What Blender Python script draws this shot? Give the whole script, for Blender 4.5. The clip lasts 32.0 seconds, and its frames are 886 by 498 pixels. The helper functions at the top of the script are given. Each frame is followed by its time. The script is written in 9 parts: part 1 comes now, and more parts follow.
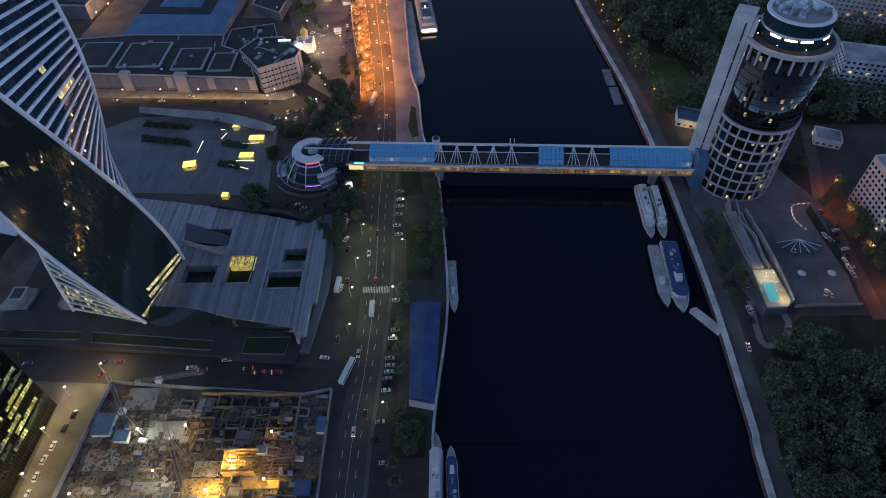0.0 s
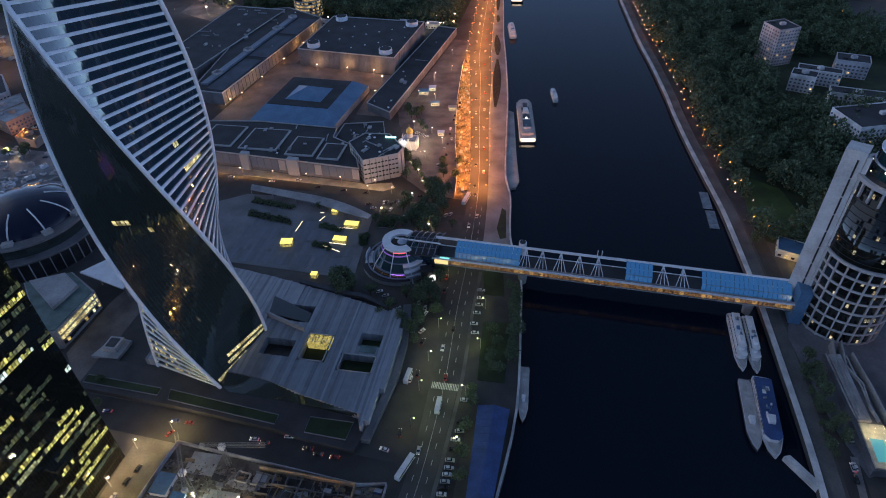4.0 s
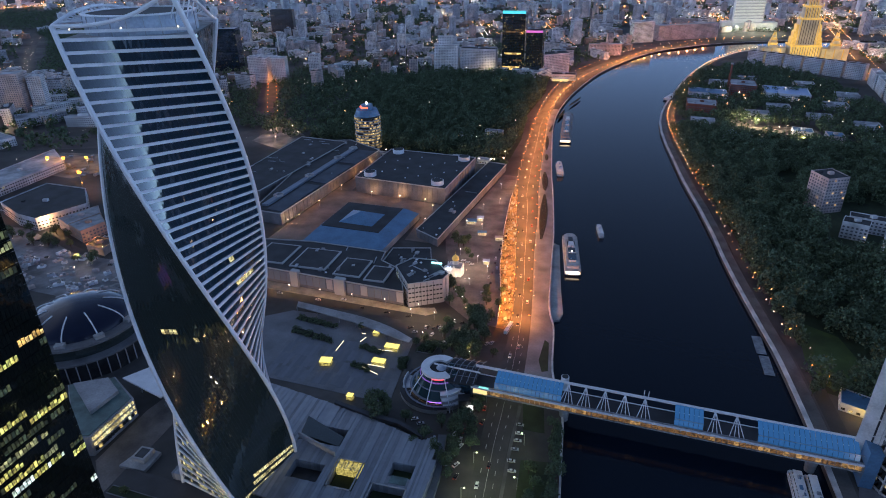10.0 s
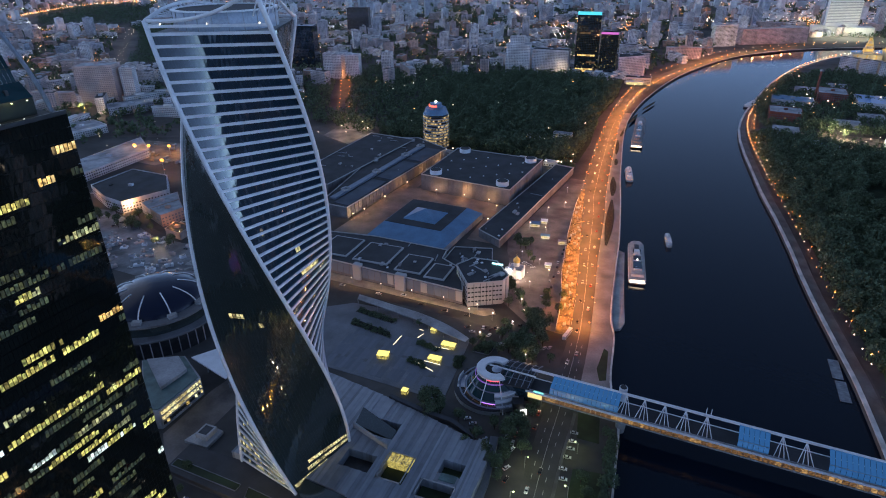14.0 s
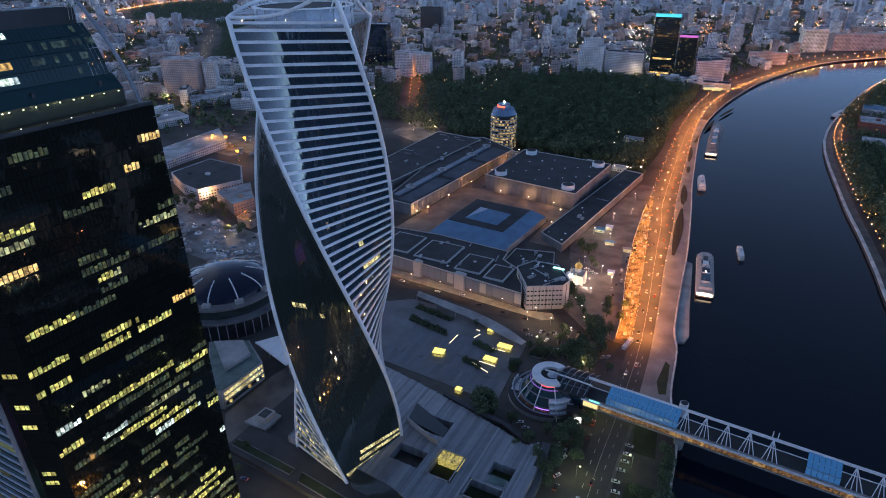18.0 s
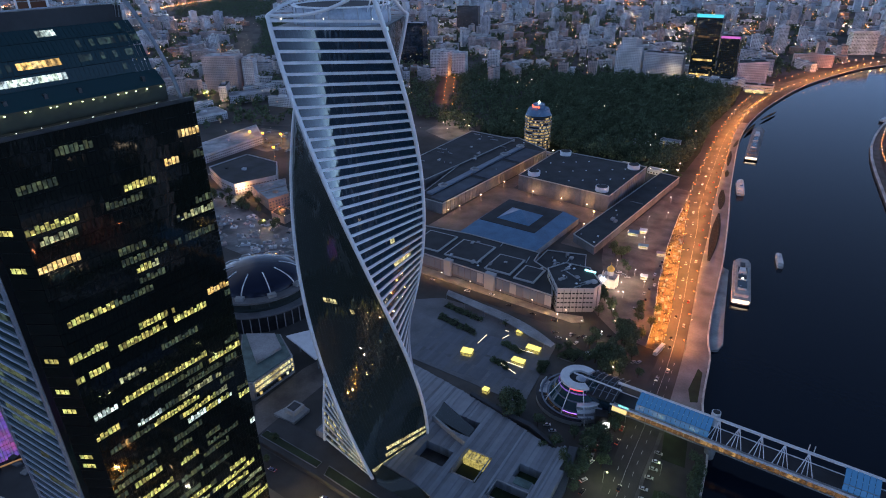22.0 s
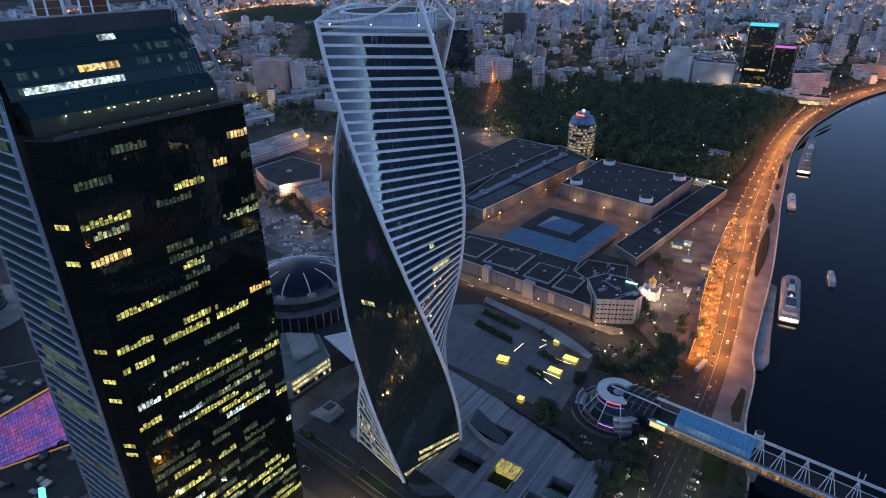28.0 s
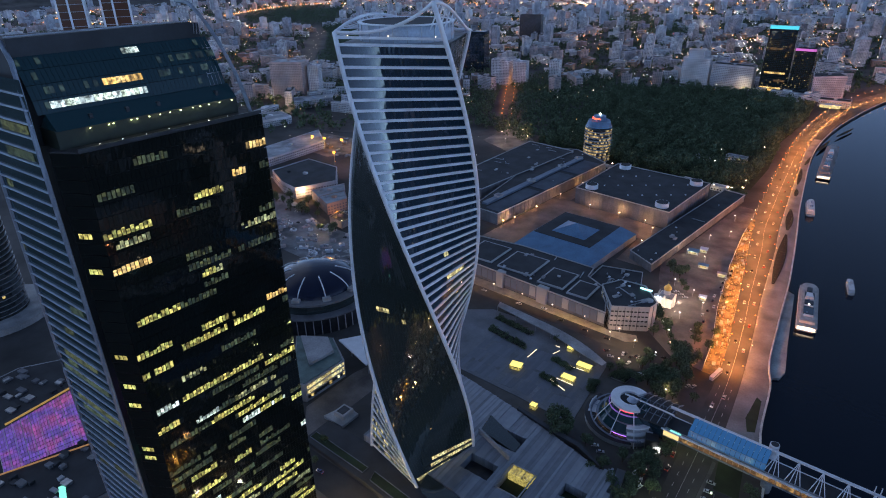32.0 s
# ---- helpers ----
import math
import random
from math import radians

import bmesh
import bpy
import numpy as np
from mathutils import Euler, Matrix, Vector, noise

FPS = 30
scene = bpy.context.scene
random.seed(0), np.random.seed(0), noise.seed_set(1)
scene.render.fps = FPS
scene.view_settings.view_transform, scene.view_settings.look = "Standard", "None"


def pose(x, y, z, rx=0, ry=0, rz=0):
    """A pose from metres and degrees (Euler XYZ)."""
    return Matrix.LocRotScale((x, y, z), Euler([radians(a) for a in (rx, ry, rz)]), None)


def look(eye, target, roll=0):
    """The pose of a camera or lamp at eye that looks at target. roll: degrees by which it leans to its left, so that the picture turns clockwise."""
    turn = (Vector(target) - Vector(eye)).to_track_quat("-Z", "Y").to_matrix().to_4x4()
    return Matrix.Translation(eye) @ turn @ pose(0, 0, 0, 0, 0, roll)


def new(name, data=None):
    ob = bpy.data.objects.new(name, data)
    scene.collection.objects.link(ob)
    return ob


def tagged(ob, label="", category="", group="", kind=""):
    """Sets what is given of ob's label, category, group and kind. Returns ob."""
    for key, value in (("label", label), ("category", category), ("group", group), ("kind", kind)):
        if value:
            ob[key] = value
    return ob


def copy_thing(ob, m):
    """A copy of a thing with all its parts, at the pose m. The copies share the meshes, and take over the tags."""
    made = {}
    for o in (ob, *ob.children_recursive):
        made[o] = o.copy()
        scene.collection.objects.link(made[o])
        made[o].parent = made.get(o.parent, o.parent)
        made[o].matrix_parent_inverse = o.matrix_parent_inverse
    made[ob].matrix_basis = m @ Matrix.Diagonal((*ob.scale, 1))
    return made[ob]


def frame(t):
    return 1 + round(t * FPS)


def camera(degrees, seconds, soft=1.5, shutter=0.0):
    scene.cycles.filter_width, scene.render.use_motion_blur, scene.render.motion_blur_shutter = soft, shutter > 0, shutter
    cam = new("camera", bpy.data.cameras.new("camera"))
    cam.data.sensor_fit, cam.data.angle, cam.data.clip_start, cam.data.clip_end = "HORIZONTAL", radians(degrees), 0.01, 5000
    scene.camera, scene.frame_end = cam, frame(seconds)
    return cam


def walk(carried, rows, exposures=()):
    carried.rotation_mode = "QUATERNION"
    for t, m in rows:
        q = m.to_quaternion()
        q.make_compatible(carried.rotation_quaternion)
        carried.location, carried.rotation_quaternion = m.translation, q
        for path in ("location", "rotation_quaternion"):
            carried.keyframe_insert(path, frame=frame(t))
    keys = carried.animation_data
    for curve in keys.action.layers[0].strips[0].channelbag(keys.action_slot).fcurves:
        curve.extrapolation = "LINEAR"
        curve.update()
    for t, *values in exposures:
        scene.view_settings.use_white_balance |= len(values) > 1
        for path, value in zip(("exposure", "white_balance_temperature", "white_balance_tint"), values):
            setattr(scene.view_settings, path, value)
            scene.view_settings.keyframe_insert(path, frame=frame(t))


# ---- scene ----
cam = camera(72.0, 32.0, soft=1.0)
PATH = [
    (0, (0.0, 0.0, 252.0), (-0.035, 1.34, 250.516), -2.2),
    (0.5, (0.0, 0.0, 252.0), (-0.069, 1.357, 250.532), -2.2),
    (1, (0.0, 0.0, 252.0), (-0.106, 1.357, 250.535), -2.3),
    (1.5, (0.0, 0.0, 252.0), (-0.135, 1.356, 250.536), -2.3),
    (2, (0.0, 0.0, 252.0), (-0.156, 1.355, 250.537), -2.3),
    (2.5, (0.0, 0.0, 252.0), (-0.174, 1.355, 250.539), -2.3),
    (3, (0.0, 0.0, 252.0), (-0.201, 1.384, 250.57), -2.3),
    (3.5, (0.0, 0.0, 252.0), (-0.258, 1.467, 250.665), -2.1),
    (4, (0.0, 0.0, 252.0), (-0.307, 1.538, 250.759), -2.0),
    (4.5, (0.0, 0.0, 252.0), (-0.339, 1.597, 250.845), -2.0),
    (6.5, (0.0, 0.0, 252.0), (-0.405, 1.745, 251.11), -1.2),
    (7, (0.0, 0.0, 252.0), (-0.41, 1.744, 251.111), -1.2),
    (7.5, (0.0, 0.0, 252.0), (-0.415, 1.743, 251.111), -1.2),
    (8, (0.0, 0.0, 252.0), (-0.421, 1.742, 251.111), -1.1),
    (8.5, (0.0, 0.0, 252.0), (-0.431, 1.739, 251.111), -1.1),
    (9, (0.0, 0.0, 252.0), (-0.448, 1.735, 251.111), -1.0),
    (9.5, (0.0, 0.0, 252.0), (-0.467, 1.73, 251.111), -1.0),
    (10, (0.0, 0.0, 252.0), (-0.483, 1.725, 251.111), -1.0),
    (10.5, (0.0, 0.0, 252.0), (-0.498, 1.721, 251.112), -1.0),
    (11, (0.0, 0.0, 252.0), (-0.511, 1.717, 251.112), -1.0),
    (11.5, (0.0, 0.0, 252.0), (-0.522, 1.714, 251.112), -1.0),
    (12, (0.0, 0.0, 252.0), (-0.535, 1.71, 251.112), -1.0),
    (12.5, (0.0, 0.0, 252.0), (-0.556, 1.703, 251.112), -1.0),
    (13, (0.0, 0.0, 252.0), (-0.591, 1.692, 251.112), -0.9),
    (13.5, (0.0, 0.0, 252.0), (-0.632, 1.677, 251.112), -0.9),
    (14, (0.0, 0.0, 252.0), (-0.674, 1.661, 251.113), -0.9),
    (14.5, (0.0, 0.0, 252.0), (-0.713, 1.645, 251.113), -0.9),
    (16.5, (0.0, 0.0, 252.0), (-0.798, 1.606, 251.114), -0.9),
    (17, (0.0, 0.0, 252.0), (-0.813, 1.598, 251.114), -0.9),
    (17.5, (0.0, 0.0, 252.0), (-0.834, 1.588, 251.115), -0.9),
    (18, (0.0, 0.0, 252.0), (-0.855, 1.577, 251.115), -0.8),
    (18.5, (0.0, 0.0, 252.0), (-0.871, 1.568, 251.115), -0.8),
    (19, (0.0, 0.0, 252.0), (-0.883, 1.561, 251.115), -0.8),
    (19.5, (0.0, 0.0, 252.0), (-0.894, 1.555, 251.114), -0.8),
    (20, (0.0, 0.0, 252.0), (-0.903, 1.549, 251.114), -0.8),
    (20.5, (0.0, 0.0, 252.0), (-0.913, 1.543, 251.114), -0.8),
    (21, (0.0, 0.0, 252.0), (-0.923, 1.537, 251.114), -0.8),
    (21.5, (0.0, 0.0, 252.0), (-0.933, 1.531, 251.114), -0.8),
    (22, (0.0, 0.0, 252.0), (-0.942, 1.526, 251.114), -0.8),
    (22.5, (0.0, 0.0, 252.0), (-0.951, 1.52, 251.114), -0.8),
    (23, (0.0, 0.0, 252.0), (-0.958, 1.516, 251.115), -0.8),
    (23.5, (0.0, 0.0, 252.0), (-0.967, 1.51, 251.115), -0.8),
    (24, (0.0, 0.0, 252.0), (-0.981, 1.502, 251.115), -0.8),
    (24.5, (0.0, 0.0, 252.0), (-0.995, 1.494, 251.117), -0.8),
    (25, (0.0, 0.0, 252.0), (-1.007, 1.488, 251.123), -0.8),
    (25.5, (0.0, 0.0, 252.0), (-1.019, 1.485, 251.13), -0.8),
    (27.5, (0.0, 0.0, 252.0), (-1.047, 1.467, 251.133), -0.8),
    (28, (0.0, 0.0, 252.0), (-1.053, 1.463, 251.133), -0.8),
    (28.5, (0.0, 0.0, 252.0), (-1.058, 1.459, 251.133), -0.8),
    (29, (0.0, 0.0, 252.0), (-1.064, 1.455, 251.133), -0.8),
    (29.5, (0.0, 0.0, 252.0), (-1.07, 1.451, 251.133), -0.8),
    (30, (0.0, 0.0, 252.533), (-1.075, 1.447, 251.666), -0.8),
    (30.5, (0.0, 0.0, 253.138), (-1.079, 1.443, 252.27), -0.8),
    (31, (0.0, 0.0, 253.777), (-1.083, 1.44, 252.91), -0.8),
    (31.5, (0.0, 0.0, 254.758), (-1.087, 1.437, 253.891), -0.8),
    (32, (0.0, 0.0, 256.058), (-1.091, 1.435, 255.192), -0.9),
]
walk(cam, [(t, look(eye, target, roll)) for t, eye, target, roll in PATH], exposures=[(0.0, 2.15, 7700, 8.0), (4.0, 2.2, 7700, 8.0), (8.0, 2.35, 7700, 8.0), (32.0, 2.25, 7700, 8.0)])

# ---- light and sky: dusk, the sun just gone on the left ----
world = bpy.data.worlds.new("dusk")
scene.world = world
world.use_nodes = True
_wn = world.node_tree.nodes
_sky = _wn.new("ShaderNodeTexSky")
_sky.sky_type = "NISHITA"
_sky.sun_disc = False
_sky.sun_elevation = radians(20.0)
_sky.sun_rotation = radians(-90)
_sky.altitude = 13000
_sky.air_density, _sky.dust_density, _sky.ozone_density = 1.0, 0.0, 1.6
world.node_tree.links.new(_sky.outputs[0], _wn["Background"].inputs[0])
_wn["Background"].inputs[1].default_value = 0.1


_sun = bpy.data.lights.new("afterglow", "SUN")  # broad glow of the western sky
_sun.energy, _sun.color, _sun.angle = 0.08, (0.84, 0.91, 1.0), radians(70)
new("afterglow", _sun).matrix_world = look((-2820, 0, 1026), (0, 0, 0))

GLOW, LAMP = 0.24, 0.6  # all lamps and lit panes against the sky


def lamp(name, x, y, z, power, color, radius=0.6, label=""):
    data = bpy.data.lights.new(name, "POINT")
    data.energy, data.color, data.shadow_soft_size = power * LAMP, color, radius
    ob = new(name, data)
    ob.location = (x, y, z)
    return ob


# ---- materials ----
def principled(name):
    m = bpy.data.materials.new(name)
    m.use_nodes = True
    return m, m.node_tree.nodes, m.node_tree.links, m.node_tree.nodes["Principled BSDF"]


def mat(name, color, rough=0.7, metal=0.0, scale=0.2, amount=0.35, fine=3.0, bump=0.15, tint=None, spec=0.5):
    """A surface with stains at one scale and grain at another."""
    m, n, l, b = principled(name)
    co = n.new("ShaderNodeTexCoord")
    big = n.new("ShaderNodeTexNoise")
    big.inputs["Scale"].default_value, big.inputs["Detail"].default_value = scale, 6
    small = n.new("ShaderNodeTexNoise")
    small.inputs["Scale"].default_value, small.inputs["Detail"].default_value = fine, 4
    l.new(co.outputs["Object"], big.inputs["Vector"])
    l.new(co.outputs["Object"], small.inputs["Vector"])
    ramp = n.new("ShaderNodeValToRGB")
    lo = tuple(c * (1 - amount) for c in color)
    hi = tint or tuple(min(1, c * (1 + amount)) for c in color)
    ramp.color_ramp.elements[0].position, ramp.color_ramp.elements[0].color = 0.3, (*lo, 1)
    ramp.color_ramp.elements[1].position, ramp.color_ramp.elements[1].color = 0.7, (*hi, 1)
    l.new(big.outputs[0], ramp.inputs[0])
    mix = n.new("ShaderNodeMix")
    mix.data_type, mix.blend_type = "RGBA", "OVERLAY"
    mix.inputs[0].default_value = 0.35
    l.new(ramp.outputs[0], mix.inputs[6])
    l.new(small.outputs[0], mix.inputs[7])
    l.new(mix.outputs[2], b.inputs["Base Color"])
    rr = n.new("ShaderNodeMapRange")
    rr.inputs[3].default_value, rr.inputs[4].default_value = max(0.02, rough - 0.12), min(1, rough + 0.12)
    l.new(small.outputs[0], rr.inputs[0])
    l.new(rr.outputs[0], b.inputs["Roughness"])
    if bump:
        bp = n.new("ShaderNodeBump")
        bp.inputs["Strength"].default_value = bump
        bp.inputs["Distance"].default_value = 0.05
        l.new(small.outputs[0], bp.inputs["Height"])
        l.new(bp.outputs[0], b.inputs["Normal"])
    b.inputs["Metallic"].default_value = metal
    b.inputs["Specular IOR Level"].default_value = spec
    return m


def pieces(name, color, vary=0.25, rough=0.7, metal=0.0, scale=1.5, per_object=False):
    """A material whose colour differs from piece to piece."""
    m, n, l, b = principled(name)
    rnd = n.new("ShaderNodeObjectInfo" if per_object else "ShaderNodeNewGeometry")
    noi = n.new("ShaderNodeTexNoise")
    noi.inputs["Scale"].default_value, noi.inputs["Detail"].default_value = scale, 5
    co = n.new("ShaderNodeTexCoord")
    l.new(co.outputs["Object"], noi.inputs["Vector"])
    add = n.new("ShaderNodeMath")
    add.operation = "MULTIPLY_ADD"
    add.inputs[1].default_value, add.inputs[2].default_value = 0.55, 0.0
    l.new(rnd.outputs["Random" if per_object else "Random Per Island"], add.inputs[0])
    add2 = n.new("ShaderNodeMath")
    add2.operation = "MULTIPLY_ADD"
    add2.inputs[1].default_value = 0.45
    l.new(noi.outputs[0], add2.inputs[0])
    l.new(add.outputs[0], add2.inputs[2])
    ramp = n.new("ShaderNodeValToRGB")
    ramp.color_ramp.elements[0].position, ramp.color_ramp.elements[0].color = 0.1, (*[c * (1 - vary) for c in color], 1)
    ramp.color_ramp.elements[1].position, ramp.color_ramp.elements[1].color = 0.9, (*[min(1, c * (1 + vary)) for c in color], 1)
    l.new(add2.outputs[0], ramp.inputs[0])
    l.new(ramp.outputs[0], b.inputs["Base Color"])
    b.inputs["Roughness"].default_value, b.inputs["Metallic"].default_value = rough, metal
    return m


def glow(name, color, strength, sampled=False):
    m, n, l, b = principled(name)
    b.inputs["Base Color"].default_value = (*[c * 0.5 for c in color], 1)
    b.inputs["Emission Color"].default_value = (*color, 1)
    b.inputs["Emission Strength"].default_value = strength * GLOW
    if not sampled:
        m.cycles.emission_sampling = "NONE"
    return m


def windows(name, lit=0.1, strength=1.0, warm=(1.0, 0.72, 0.25), cool=(0.75, 0.9, 0.6), glass=(0.02, 0.025, 0.03), rough=0.08):
    """Panes of which a share is lit from inside, each in its own colour and strength, with blinds and furniture hinted at."""
    m, n, l, b = principled(name)
    geo = n.new("ShaderNodeNewGeometry")
    lit_at = n.new("ShaderNodeMath")
    lit_at.operation = "LESS_THAN"
    lit_at.inputs[1].default_value = lit
    l.new(geo.outputs["Random Per Island"], lit_at.inputs[0])
    hue = n.new("ShaderNodeMath")
    hue.operation = "MULTIPLY"
    hue.inputs[1].default_value = 7919.0
    l.new(geo.outputs["Random Per Island"], hue.inputs[0])
    fr = n.new("ShaderNodeMath")
    fr.operation = "FRACT"
    l.new(hue.outputs[0], fr.inputs[0])
    col = n.new("ShaderNodeMix")
    col.data_type = "RGBA"
    col.inputs[6].default_value, col.inputs[7].default_value = (*warm, 1), (*cool, 1)
    l.new(fr.outputs[0], col.inputs[0])
    co = n.new("ShaderNodeTexCoord")
    noi = n.new("ShaderNodeTexNoise")
    noi.inputs["Scale"].default_value, noi.inputs["Detail"].default_value = 0.9, 3
    l.new(co.outputs["Object"], noi.inputs["Vector"])
    mr = n.new("ShaderNodeMapRange")
    mr.inputs[1].default_value, mr.inputs[2].default_value = 0.35, 0.65
    mr.inputs[3].default_value, mr.inputs[4].default_value = 0.15 * strength * GLOW, 1.4 * strength * GLOW
    l.new(noi.outputs[0], mr.inputs[0])
    mul = n.new("ShaderNodeMath")
    mul.operation = "MULTIPLY"
    l.new(mr.outputs[0], mul.inputs[0])
    l.new(lit_at.outputs[0], mul.inputs[1])
    hue2 = n.new("ShaderNodeMath")
    hue2.operation = "MULTIPLY"
    hue2.inputs[1].default_value = 3571.0
    l.new(geo.outputs["Random Per Island"], hue2.inputs[0])
    fr2 = n.new("ShaderNodeMath")
    fr2.operation = "FRACT"
    l.new(hue2.outputs[0], fr2.inputs[0])
    lvl = n.new("ShaderNodeMath")
    lvl.operation = "MULTIPLY_ADD"
    lvl.inputs[1].default_value, lvl.inputs[2].default_value = 0.9, 0.2
    l.new(fr2.outputs[0], lvl.inputs[0])
    mul2 = n.new("ShaderNodeMath")
    mul2.operation = "MULTIPLY"
    l.new(mul.outputs[0], mul2.inputs[0])
    l.new(lvl.outputs[0], mul2.inputs[1])
    l.new(col.outputs[2], b.inputs["Emission Color"])
    l.new(mul2.outputs[0], b.inputs["Emission Strength"])
    b.inputs["Base Color"].default_value = (*glass, 1)
    b.inputs["Roughness"].default_value = rough
    m.cycles.emission_sampling = "NONE"
    return m


ASPHALT = mat("asphalt", (0.034, 0.034, 0.037), 0.8, scale=0.05, fine=1.2, tint=(0.06, 0.058, 0.056))
PAVING = mat("granite_paving", (0.22, 0.215, 0.215), 0.7, scale=0.06, fine=0.8)
GROUND = mat("town_ground", (0.05, 0.05, 0.05), 0.95, scale=0.012, fine=0.15, amount=0.6, tint=(0.11, 0.105, 0.1))
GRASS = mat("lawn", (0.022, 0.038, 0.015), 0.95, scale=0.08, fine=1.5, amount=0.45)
SOIL = mat("building_site_soil", (0.1, 0.08, 0.06), 0.95, scale=0.12, fine=0.9, amount=0.75, tint=(0.24, 0.21, 0.18))
HALLWALL = mat("hall_cladding", (0.15, 0.15, 0.16), 0.8, scale=0.07, fine=0.8)
FRAMEBLUE = mat("blue_grey_steel", (0.2, 0.23, 0.28), 0.45, 0.3, scale=0.2, fine=1.5, amount=0.15)
DRUMBLUE = mat("pale_blue_cladding", (0.4, 0.46, 0.55), 0.5, scale=0.2, fine=1.0, amount=0.12)
CONCRETE = mat("concrete", (0.32, 0.32, 0.32), 0.8, scale=0.08, fine=1.0)
QUAY = mat("quay_granite", (0.58, 0.57, 0.56), 0.75, scale=0.1, fine=1.2)
WHITE = mat("white_painted_metal", (0.72, 0.74, 0.78), 0.4, scale=0.15, fine=1.5, amount=0.1, bump=0.03)
STEEL = mat("grey_steel", (0.35, 0.36, 0.38), 0.4, 0.7, scale=0.3, fine=2.0, bump=0.05)
ROOF = mat("bitumen_roof", (0.032, 0.034, 0.039), 0.85, scale=0.06, fine=0.7, amount=0.4)
ROOFBLUE = mat("blue_sheet_roof", (0.075, 0.19, 0.32), 0.5, 0.1, scale=0.08, fine=0.8, amount=0.2)
PANEL = pieces("cladding_panel", (0.38, 0.38, 0.39), 0.12, 0.6, scale=0.4)
GREYWALL = mat("grey_render", (0.3, 0.3, 0.31), 0.8, scale=0.07, fine=0.8)
DARKMETAL = mat("dark_metal", (0.04, 0.042, 0.048), 0.4, 0.5, scale=0.2, fine=2)
LEAF = pieces("foliage", (0.085, 0.125, 0.07), 0.75, 0.9, scale=0.05)
BEDSOIL = mat("peat_soil", (0.012, 0.012, 0.01), 0.95, scale=0.3, fine=2.0, amount=0.5)
BARK = mat("bark", (0.07, 0.05, 0.035), 0.95, scale=1.0, fine=6)
BLUEPAINT = mat("blue_paint", (0.03, 0.075, 0.2), 0.5, scale=0.15, fine=1.0, amount=0.25)
SHIPWHITE = mat("ship_white", (0.7, 0.71, 0.72), 0.45, scale=0.3, fine=2, amount=0.12, bump=0.03)
SHIPDARK = mat("ship_dark_hull", (0.04, 0.045, 0.06), 0.6, scale=0.3, fine=2)

_m, _n, _l, _b = principled("river_water")
_b.inputs["Base Color"].default_value = (0.004, 0.01, 0.02, 1)
_b.inputs["Roughness"].default_value = 0.06
_b.inputs["IOR"].default_value = 1.24
_co = _n.new("ShaderNodeTexCoord")
_a = _n.new("ShaderNodeTexNoise")
_a.inputs["Scale"].default_value, _a.inputs["Detail"].default_value = 0.25, 3
_bp = _n.new("ShaderNodeBump")
_bp.inputs["Strength"].default_value, _bp.inputs["Distance"].default_value = 0.3, 0.3
_l.new(_co.outputs["Object"], _a.inputs["Vector"])
_l.new(_a.outputs[0], _bp.inputs["Height"])
_l.new(_bp.outputs[0], _b.inputs["Normal"])
WATER = _m


def glassy(name, color, rough=0.04, ior=1.55):
    m, n, l, b = principled(name)
    co = n.new("ShaderNodeTexCoord")
    noi = n.new("ShaderNodeTexNoise")
    noi.inputs["Scale"].default_value, noi.inputs["Detail"].default_value = 0.05, 3
    l.new(co.outputs["Object"], noi.inputs["Vector"])
    bp = n.new("ShaderNodeBump")
    bp.inputs["Strength"].default_value, bp.inputs["Distance"].default_value = 0.25, 0.4
    l.new(noi.outputs[0], bp.inputs["Height"])
    l.new(bp.outputs[0], b.inputs["Normal"])
    b.inputs["Base Color"].default_value = (*color, 1)
    b.inputs["Roughness"].default_value = rough
    b.inputs["IOR"].default_value = ior
    return m


GLASS = glassy("dark_curtain_glass", (0.02, 0.032, 0.032), ior=1.85)
GLASSBLACK = glassy("black_curtain_glass", (0.006, 0.008, 0.007), ior=1.5)
GLASSTEAL = glassy("teal_curtain_glass", (0.008, 0.035, 0.042), ior=1.45)
GLASSBLUE = glassy("blue_curtain_glass", (0.011, 0.03, 0.048), ior=1.9)
ORANGE = glow("sodium_lamp", (1.0, 0.3, 0.07), 5)
TOWNO = glow("town_sodium_lights", (1.0, 0.36, 0.12), 10)
TOWNW = glow("town_white_lights", (1.0, 0.76, 0.6), 9)
WARMW = glow("warm_lamp", (1.0, 0.82, 0.66), 6.5)
COOLW = glow("white_lamp", (0.85, 0.92, 1.0), 6)
REDL = glow("red_lamp", (1.0, 0.1, 0.06), 3)
WIN_FAR = windows("far_windows", 0.05, 1.2, (1, 0.45, 0.12), (1, 0.8, 0.5), (0.09, 0.1, 0.12), 0.3)
WIN_TOWER = windows("tower_lit_panes", 0.9, 0.7, (0.72, 0.75, 0.42), (0.5, 0.66, 0.45))
WIN_OFFICE = windows("office_windows", 0.35, 1.2)
WIN_DARK = windows("dark_windows", 0.03, 1.0)


